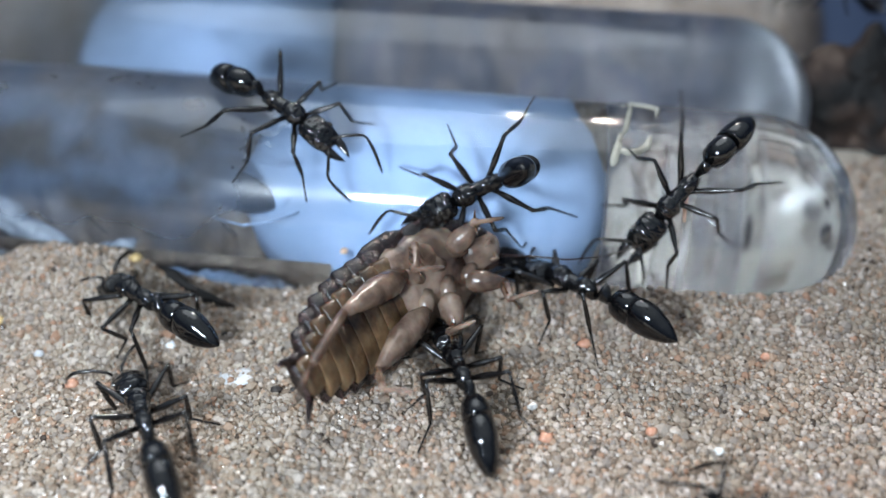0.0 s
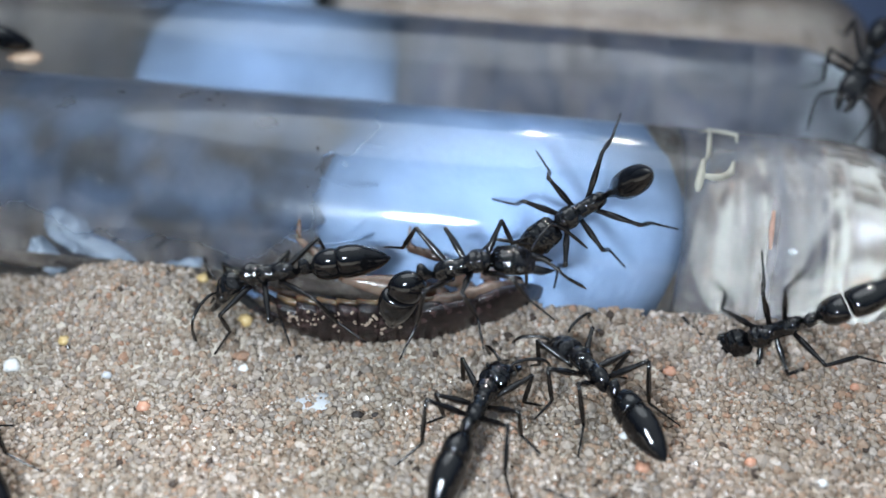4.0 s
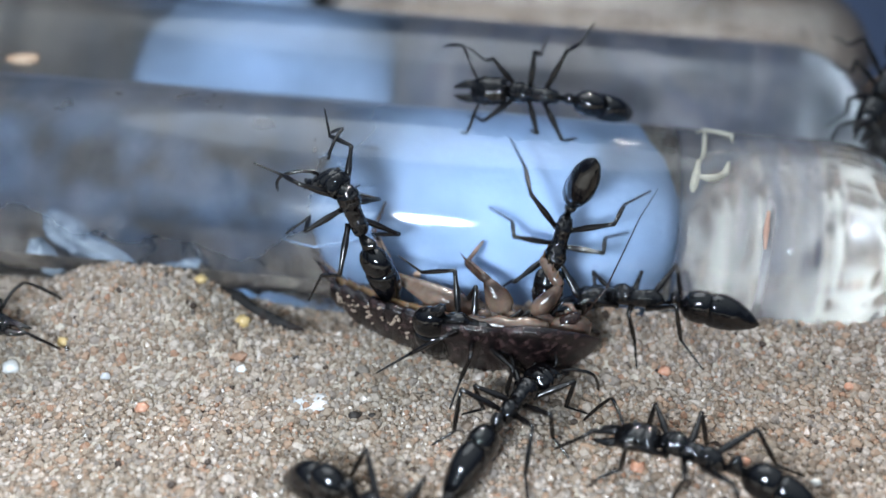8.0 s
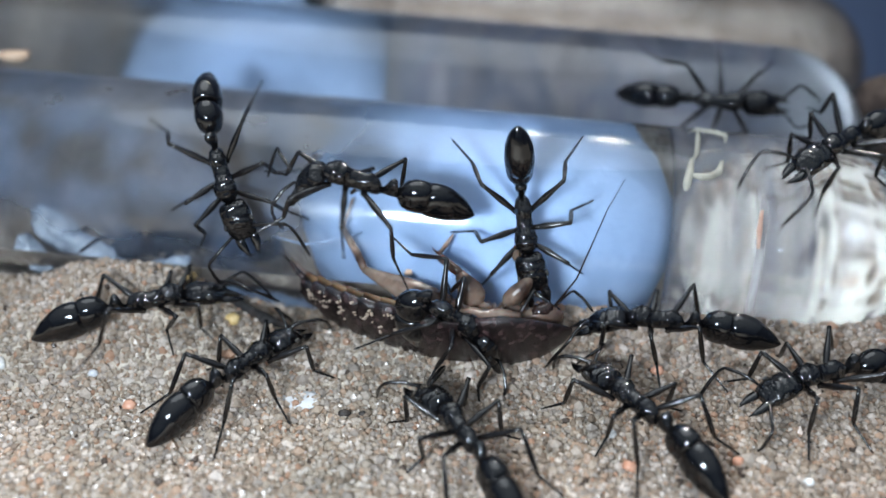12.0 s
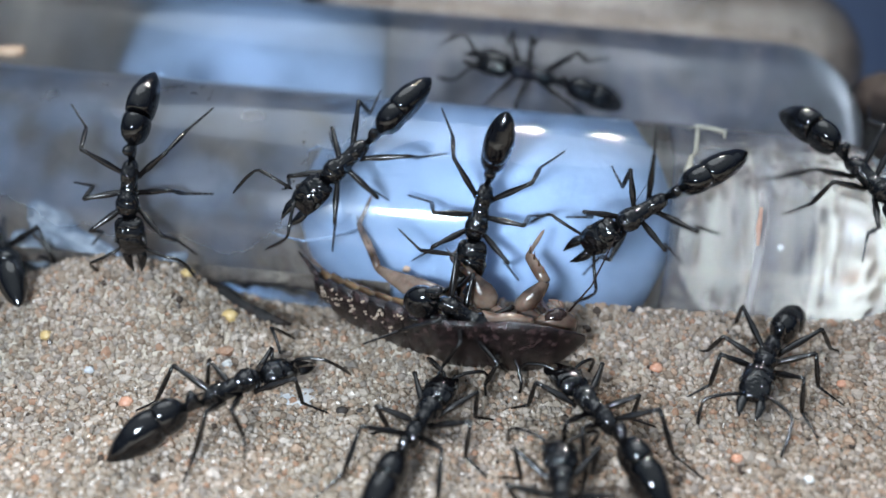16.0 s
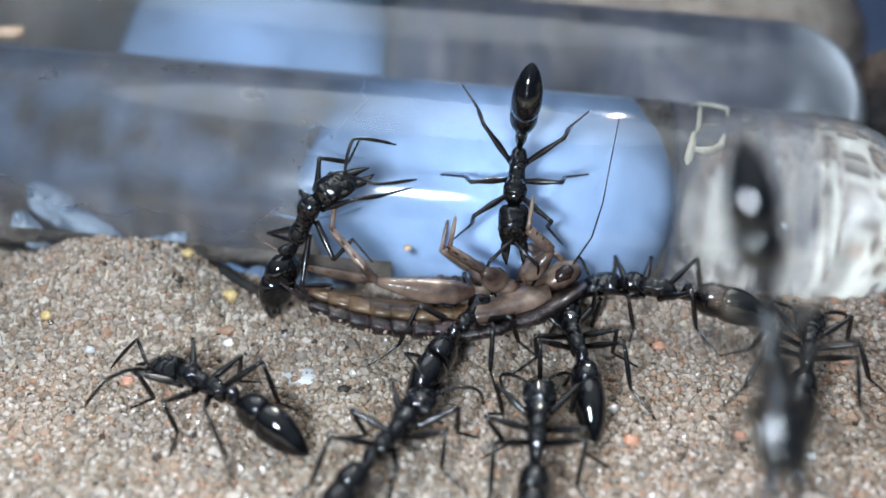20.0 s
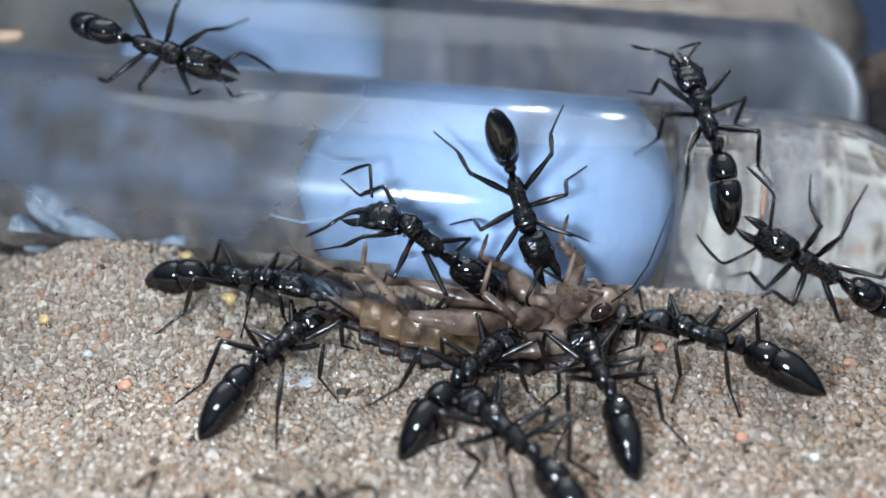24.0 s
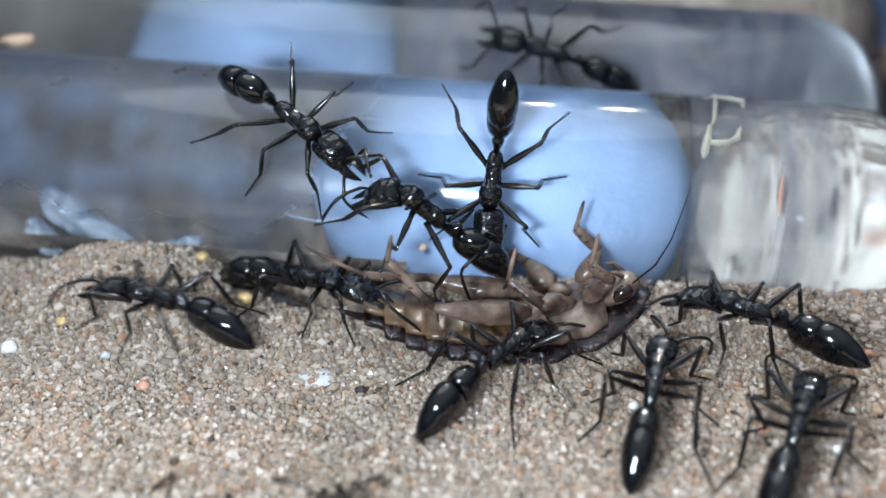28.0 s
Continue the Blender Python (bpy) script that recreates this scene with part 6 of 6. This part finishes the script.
    walk(descending_ant, [
        (0.00, pose(0.05665, 0.00553, 0.01452, -7.1, -33.8, 104.2)),
        (4.80, pose(0.04598, 0.00436, 0.01332, -18.1, -47.5, 112.7)),
        (5.50, pose(0.02173, -0.00672, 0.01646, -4.7, -15.6, 117.5)),
        (6.00, pose(0.02239, -0.00841, 0.01585, -10.3, -22.2, 120.7)),
        (6.50, pose(0.02173, -0.00597, 0.01664, -2.8, -12.2, 118.7)),
        (7.00, pose(0.01980, -0.00232, 0.01694, 4.5, 0.3, 88.1)),
        (7.50, pose(0.01083, -0.00124, 0.01748, 5.7, -1.2, 57.2)),
        (8.00, pose(0.00733, -0.00223, 0.01779, 14.7, -64.5, 70.8)),
        (8.50, pose(0.00556, -0.00540, 0.01746, -8.8, -15.2, 129.9)),
        (9.00, pose(0.00518, -0.00605, 0.01728, -12.9, -15.9, 137.1)),
        (9.50, pose(-0.00134, -0.00493, 0.01786, -10.8, -15.1, 134.9)),
        (10.00, pose(-0.00716, -0.00618, 0.01756, -11.5, -27.3, 117.0)),
        (10.50, pose(-0.01657, -0.00860, 0.01594, -39.2, -27.6, 149.7)),
        (11.00, pose(-0.01654, -0.00932, 0.01521, -50.0, -10.8, 169.8)),
        (11.50, pose(-0.01812, -0.00986, 0.01448, -56.4, -5.3, 174.5)),
        (12.00, pose(-0.01600, -0.01018, 0.01417, -56.8, 14.7, -172.8)),
        (12.50, pose(-0.01796, -0.00960, 0.01481, -51.8, 23.0, -164.8)),
        (14.50, pose(-0.01757, -0.01146, 0.01134, -76.5, 26.0, -178.0)),
        (15.00, pose(-0.01891, -0.01053, 0.01326, -65.5, 9.4, -178.7)),
        (15.50, pose(-0.02288, -0.01038, 0.01313, -68.2, -4.5, 175.0)),
        (16.00, pose(-0.02293, -0.01052, 0.01283, -70.1, -4.1, 175.2)),
        (16.50, pose(-0.02304, -0.01104, 0.01154, -78.1, -6.7, 174.5)),
        (17.00, pose(-0.02665, -0.01133, 0.00854, -101.6, -26.7, 179.4)),
        (17.50, pose(-0.03378, -0.01027, 0.00530, -154.2, -24.4, -150.9)),
        (17.73, pose(-0.03772, -0.00647, 0.00230, -104.3, -58.4, 167.8)),
        (17.97, pose(-0.03866, -0.00845, 0.00283, -27.1, -42.3, 98.6)),
        (18.20, pose(-0.03804, -0.01311, 0.00641, 0.0, 0.0, 82.4)),
        (19.20, pose(-0.04341, -0.01383, 0.00613, 0.0, 0.0, 85.8)),
        (26.20, pose(-0.04568, -0.01574, 0.00520, 0.0, -0.0, 111.5)),
        (26.80, pose(-0.03343, -0.01632, 0.00491, 0.0, -0.0, 114.5)),
        (27.00, pose(-0.03205, -0.01614, 0.00502, 0.0, -0.0, 117.7)),
        (27.50, pose(-0.03979, -0.01715, 0.00447, 0.0, -0.0, 110.7)),
        (28.00, pose(-0.04533, -0.01826, 0.00401, 0.0, -0.0, 102.5)),
    ])
    step_legs(descending_ant, [(4.8, 8.5), (9, 10.5), (11, 12.5), (14.5, 15.5), (16.5, 19.2), (26.2, 28)], 1462)
    walk(standing_ant, [
        (0.00, pose(-0.01814, -0.01537, 0.00536, 0.0, 0.0, 49.8)),
        (0.50, pose(-0.01893, -0.01426, 0.00597, 0.0, 0.0, 43.4)),
        (1.00, pose(-0.01959, -0.01329, 0.00655, 0.0, 0.0, 28.7)),
        (1.40, pose(-0.01869, -0.01425, 0.00593, 0.0, 0.0, 15.3)),
        (1.60, pose(-0.01778, -0.01394, 0.00593, 0.0, -0.0, -23.6)),
        (1.80, pose(-0.01772, -0.01379, 0.00515, 37.3, 4.6, 17.8)),
        (2.00, pose(-0.01749, -0.01500, 0.00669, 69.1, -15.9, 54.4)),
        (2.25, pose(-0.01426, -0.01500, 0.00806, 31.5, -23.8, 72.6)),
        (2.50, pose(-0.01103, -0.01500, 0.00943, -7.1, -19.3, 92.4)),
        (3.00, pose(-0.01409, -0.01500, 0.00823, 4.2, -19.3, 88.6)),
        (3.50, pose(-0.01364, -0.01500, 0.00798, -10.0, -19.3, 93.3)),
        (5.50, pose(-0.01375, -0.01206, 0.01024, -9.2, -19.3, 93.1)),
        (6.00, pose(-0.01120, -0.01248, 0.00928, -3.2, -19.3, 91.1)),
        (6.50, pose(-0.01063, -0.01500, 0.01152, 43.3, -18.5, 73.3)),
        (7.00, pose(-0.00985, -0.01500, 0.01107, 60.0, -17.3, 62.8)),
        (7.50, pose(-0.00794, -0.01500, 0.01306, 72.7, -15.1, 50.2)),
        (8.00, pose(-0.00655, -0.01500, 0.01426, 78.0, -13.3, 42.6)),
        (9.00, pose(-0.00653, -0.01500, 0.01555, 87.0, -7.5, 22.0)),
        (10.00, pose(-0.00825, -0.01500, 0.01368, 80.5, -12.3, 38.3)),
        (11.00, pose(-0.00910, -0.01500, 0.01389, 46.0, -18.4, 71.9)),
        (12.00, pose(-0.00593, -0.01500, 0.01633, 18.0, -19.2, 83.9)),
        (12.50, pose(-0.00148, -0.01500, 0.01401, 39.9, -18.7, 75.0)),
        (13.50, pose(-0.00405, -0.01272, 0.01438, 6.5, -38.6, 101.3)),
        (14.50, pose(-0.00665, -0.01013, 0.01460, -39.0, -39.0, 140.6)),
        (15.00, pose(-0.00727, -0.00971, 0.01503, -45.7, -18.6, 161.7)),
        (15.50, pose(-0.00784, -0.01028, 0.01438, -44.0, -36.4, 146.6)),
        (16.00, pose(-0.00662, -0.00991, 0.01484, -40.4, -33.7, 145.6)),
        (16.50, pose(-0.00556, -0.01009, 0.01468, -34.6, -42.0, 134.3)),
        (17.00, pose(-0.00380, -0.01114, 0.01347, -39.2, -49.8, 134.5)),
        (17.50, pose(-0.00501, -0.01500, 0.01096, -9.1, -19.3, 93.0)),
        (17.67, pose(-0.00544, -0.01500, 0.01111, 24.7, -33.7, 35.6)),
        (17.83, pose(-0.00587, -0.01500, 0.01127, 55.8, -15.7, -19.8)),
        (18.00, pose(-0.00630, -0.01500, 0.01143, 61.4, 17.1, -61.7)),
        (18.50, pose(-0.00782, -0.01500, 0.01009, 59.0, 17.4, -63.5)),
        (19.00, pose(-0.00877, -0.01500, 0.01091, 67.2, 16.2, -56.4)),
        (20.00, pose(-0.00919, -0.01500, 0.01106, 67.1, 16.3, -56.4)),
        (20.25, pose(-0.00752, -0.01500, 0.01116, 63.9, -10.8, 6.4)),
        (20.50, pose(-0.00585, -0.01500, 0.01127, 36.8, -18.8, 76.4)),
        (21.00, pose(-0.00123, -0.01500, 0.00976, 44.7, -18.5, 72.6)),
        (21.50, pose(-0.00121, -0.01500, 0.01049, 46.7, -18.4, 71.5)),
        (23.50, pose(-0.00107, -0.01500, 0.01051, 48.0, -18.3, 70.8)),
        (24.00, pose(-0.00105, -0.01500, 0.00976, 45.8, -18.4, 72.0)),
        (25.00, pose(-0.00115, -0.01500, 0.00966, 46.3, -18.4, 71.7)),
        (25.50, pose(-0.00153, -0.01500, 0.01016, 44.4, -18.5, 72.8)),
        (26.00, pose(-0.00139, -0.01500, 0.00912, 40.3, -18.7, 74.8)),
        (26.50, pose(-0.00350, -0.01500, 0.00999, 39.0, -18.7, 75.4)),
        (27.00, pose(-0.00326, -0.01500, 0.01059, 43.8, -18.5, 73.1)),
        (28.00, pose(-0.00204, -0.01500, 0.01189, 44.8, -18.5, 72.5)),
    ])
    step_legs(standing_ant, [(0, 0.5), (1, 3), (5.5, 6.5), (7, 8), (11, 14.5), (16.5, 17.5), (18, 18.5), (20, 21), (26, 26.5)], 1274)
    walk(corner_ant, [
        (0.00, pose(0.04473, 0.01553, 0.01873, 14.4, 7.6, 132.2)),
        (1.50, pose(0.05431, 0.01358, 0.01675, 15.0, 7.1, 135.1)),
        (2.50, pose(0.04318, 0.01189, 0.01739, -1.6, -5.0, 162.7)),
        (3.00, pose(0.03854, 0.00823, 0.01633, -23.1, -11.9, 158.5)),
        (3.50, pose(0.03763, 0.00754, 0.01595, -26.9, -14.8, 156.0)),
        (5.50, pose(0.04457, 0.01662, 0.01699, 15.2, 5.3, 140.4)),
        (8.00, pose(0.04017, 0.00634, 0.01508, -32.6, -17.2, 156.3)),
        (9.00, pose(0.03777, 0.00470, 0.01338, -46.5, -22.4, 158.8)),
        (10.00, pose(0.03804, 0.00465, 0.01336, -49.9, 5.5, -176.6)),
        (10.50, pose(0.03798, 0.00449, 0.01315, -45.5, -34.6, 151.6)),
        (11.00, pose(0.03793, 0.00436, 0.01293, 3.9, -58.8, 83.1)),
        (12.00, pose(0.03139, -0.00786, 0.01577, -7.1, -14.2, 128.1)),
        (12.50, pose(0.02792, -0.01218, 0.01343, -30.4, -31.3, 138.4)),
        (14.50, pose(0.02704, -0.00537, 0.01646, 5.1, -9.6, 81.0)),
        (15.00, pose(0.02318, -0.00439, 0.01676, 2.4, -6.1, 106.9)),
        (15.50, pose(0.01628, 0.00709, 0.01530, 25.0, -51.5, 57.3)),
        (16.00, pose(0.00890, 0.00748, 0.01551, 22.2, -54.8, 61.3)),
        (16.50, pose(0.00407, 0.00991, 0.01765, 32.5, -35.5, 41.6)),
        (17.00, pose(0.00315, 0.01103, 0.01841, 32.8, -26.7, 35.0)),
        (17.60, pose(-0.00026, 0.02043, 0.02229, -1.3, 14.4, 62.0)),
        (20.00, pose(0.03235, 0.01742, 0.02631, 4.6, 9.9, 85.8)),
        (20.50, pose(0.03418, 0.01735, 0.01771, 3.2, 14.9, 80.3)),
        (21.00, pose(0.03431, 0.01015, 0.01731, 14.5, -21.8, 59.5)),
        (21.50, pose(0.03446, 0.00911, 0.01686, 11.8, -28.4, 68.9)),
        (23.50, pose(0.01884, -0.01021, 0.01491, 45.3, -12.5, 11.4)),
        (23.80, pose(0.02004, -0.00842, 0.01590, 35.1, -7.4, 11.7)),
        (24.00, pose(0.02053, -0.00790, 0.01611, 32.5, -4.9, 9.7)),
        (24.20, pose(0.01941, -0.00509, 0.01690, 19.0, -3.9, 19.1)),
        (24.40, pose(0.01638, -0.00183, 0.01713, 6.7, -1.1, 45.7)),
        (24.70, pose(0.01432, 0.00094, 0.01668, 3.6, 2.8, 53.4)),
        (24.85, pose(0.01187, -0.00147, 0.01743, 9.2, -29.8, 65.0)),
        (25.00, pose(0.01121, 0.00651, 0.01434, 6.1, -62.8, 80.5)),
        (25.30, pose(0.00493, 0.00838, 0.01633, 7.8, -52.6, 78.7)),
        (25.60, pose(-0.00946, 0.01010, 0.01770, 7.6, -50.5, 78.9)),
        (26.00, pose(-0.01602, 0.01116, 0.01850, 3.6, -48.0, 84.3)),
        (26.50, pose(-0.02505, 0.01115, 0.01836, -0.1, -53.8, 88.4)),
        (26.60, pose(-0.05279, 0.01268, 0.01907, 1.5, -63.3, 85.5)),
        (27.50, pose(-0.05680, 0.00618, 0.02156, 1.5, -64.6, 85.4)),
        (28.00, pose(-0.05676, 0.00613, 0.02157, 1.5, -64.6, 85.4)),
    ])
    step_legs(corner_ant, [(0, 3), (3.5, 9), (11, 21), (21.5, 27.5)], 1067)
    walk(lower_ant, [
        (0.00, pose(0.02462, -0.04019, 0.00370, 0.0, 0.0, 25.2)),
        (0.60, pose(0.02580, -0.03579, 0.00370, 0.0, 0.0, 21.7)),
        (1.00, pose(0.02683, -0.03196, 0.00369, -0.0, 0.0, 22.1)),
        (1.20, pose(0.02406, -0.02841, 0.00369, 0.0, 0.0, 24.2)),
        (1.40, pose(0.02044, -0.02861, 0.00369, 0.0, 0.0, 37.6)),
        (1.60, pose(0.02046, -0.02756, 0.00369, 0.0, 0.0, 20.3)),
        (1.80, pose(0.02161, -0.02661, 0.00369, 0.0, 0.0, 11.8)),
        (2.00, pose(0.02152, -0.02783, 0.00370, 0.0, 0.0, 3.2)),
        (2.20, pose(0.02383, -0.02777, 0.00369, 0.0, -0.0, -34.3)),
        (2.50, pose(0.02968, -0.02710, 0.00369, 0.0, -0.0, -80.2)),
        (3.00, pose(0.03971, -0.02833, 0.00370, 0.0, -0.0, -109.7)),
        (28.00, pose(0.04047, -0.02837, 0.00365, 0.0, -0.0, -109.7)),
    ])
    step_legs(lower_ant, [(0, 3)], 971)
    walk(lens_ant, [
        (0.00, pose(0.01992, -0.02375, 0.05456, -123.4, -0.5, -13.5)),
        (18.90, pose(0.00982, -0.02830, 0.04533, -122.9, 14.7, -12.0)),
        (19.30, pose(0.00649, -0.03325, 0.03698, -122.9, 14.9, -11.8)),
        (19.40, pose(0.00761, -0.03529, 0.03360, -118.8, -26.7, 7.2)),
        (19.50, pose(0.00873, -0.03733, 0.03022, -141.4, -66.0, 44.2)),
        (19.75, pose(0.01292, -0.03968, 0.02621, -116.6, -30.3, -3.2)),
        (20.00, pose(0.01435, -0.04330, 0.02008, -118.7, -14.3, -13.7)),
        (20.30, pose(0.01469, -0.04702, 0.01393, -119.1, -12.8, -14.4)),
        (20.60, pose(0.01514, -0.05037, 0.00838, -119.5, -11.0, -16.8)),
        (21.00, pose(0.01540, -0.05402, 0.00230, -119.8, -10.3, -18.4)),
        (28.00, pose(0.01540, -0.05402, 0.00230, -119.8, -10.3, -18.4)),
    ])
    step_legs(lens_ant, [(18.9, 21)], 852)
    bow_head(standing_ant, [(0, 30), (5.5, 50), (6.5, 65), (8, 85), (10, 80), (11, 65), (12.5, 60), (14.5, 12), (17, 10), (18, 40), (20, 50), (21, 50), (25, 50), (27, 60), (28, 66)])
    walk(prey, [
        (0.00, pose(0.00172, -0.01936, 0.00632, 0.0, 62.0, -37.3)),
        (0.50, pose(-0.00102, -0.01531, 0.00470, 8.0, 35.0, -45.4)),
        (1.00, pose(-0.00520, -0.01250, 0.00470, 24.0, -60.0, -70.0)),
        (1.40, pose(-0.00385, -0.01098, 0.00255, 22.0, -0.0, -43.7)),
        (2.00, pose(-0.00594, -0.01219, 0.00334, 13.0, -48.0, -58.7)),
        (2.50, pose(-0.00606, -0.01206, 0.00319, 9.0, -52.0, -61.8)),
        (3.00, pose(-0.00411, -0.01022, 0.00312, 5.0, -54.0, -67.9)),
        (3.50, pose(-0.00348, -0.01218, 0.00315, 0.0, -56.0, -72.5)),
        (5.50, pose(-0.00146, -0.01403, 0.00358, 0.0, -60.0, -97.2)),
        (7.00, pose(-0.00194, -0.01639, 0.00364, 0.0, -60.0, -92.9)),
        (8.00, pose(0.00031, -0.01559, 0.00364, 0.0, -60.0, -111.6)),
        (9.00, pose(-0.00015, -0.01608, 0.00364, 0.0, -60.0, -121.0)),
        (10.00, pose(-0.00021, -0.01676, 0.00364, 0.0, -60.0, -111.8)),
        (11.00, pose(-0.00120, -0.01436, 0.00357, 0.0, -60.0, -99.1)),
        (12.00, pose(-0.00114, -0.01489, 0.00358, 0.0, -60.0, -108.8)),
        (15.00, pose(0.00087, -0.01532, 0.00360, 0.0, -60.0, -109.5)),
        (16.00, pose(-0.00010, -0.01554, 0.00358, 0.0, -60.0, -112.4)),
        (17.00, pose(0.00104, -0.01666, 0.00360, 0.0, -58.0, -110.3)),
        (18.00, pose(0.00127, -0.01763, 0.00345, 0.0, -52.0, -100.1)),
        (20.00, pose(0.00069, -0.01555, 0.00309, 0.0, -28.0, -85.9)),
        (21.00, pose(0.00219, -0.01520, 0.00203, 0.0, 2.0, -95.9)),
        (24.00, pose(0.00316, -0.01581, 0.00200, 0.0, 0.3, -93.0)),
        (25.00, pose(0.00287, -0.01492, 0.00199, 0.0, -0.3, -93.6)),
        (26.00, pose(0.00295, -0.01594, 0.00201, 0.0, -0.9, -88.9)),
        (27.00, pose(0.00334, -0.01521, 0.00203, 0.0, -1.4, -87.6)),
        (28.00, pose(0.00359, -0.01520, 0.00204, 0.0, -2.0, -88.1)),
    ])


motions()
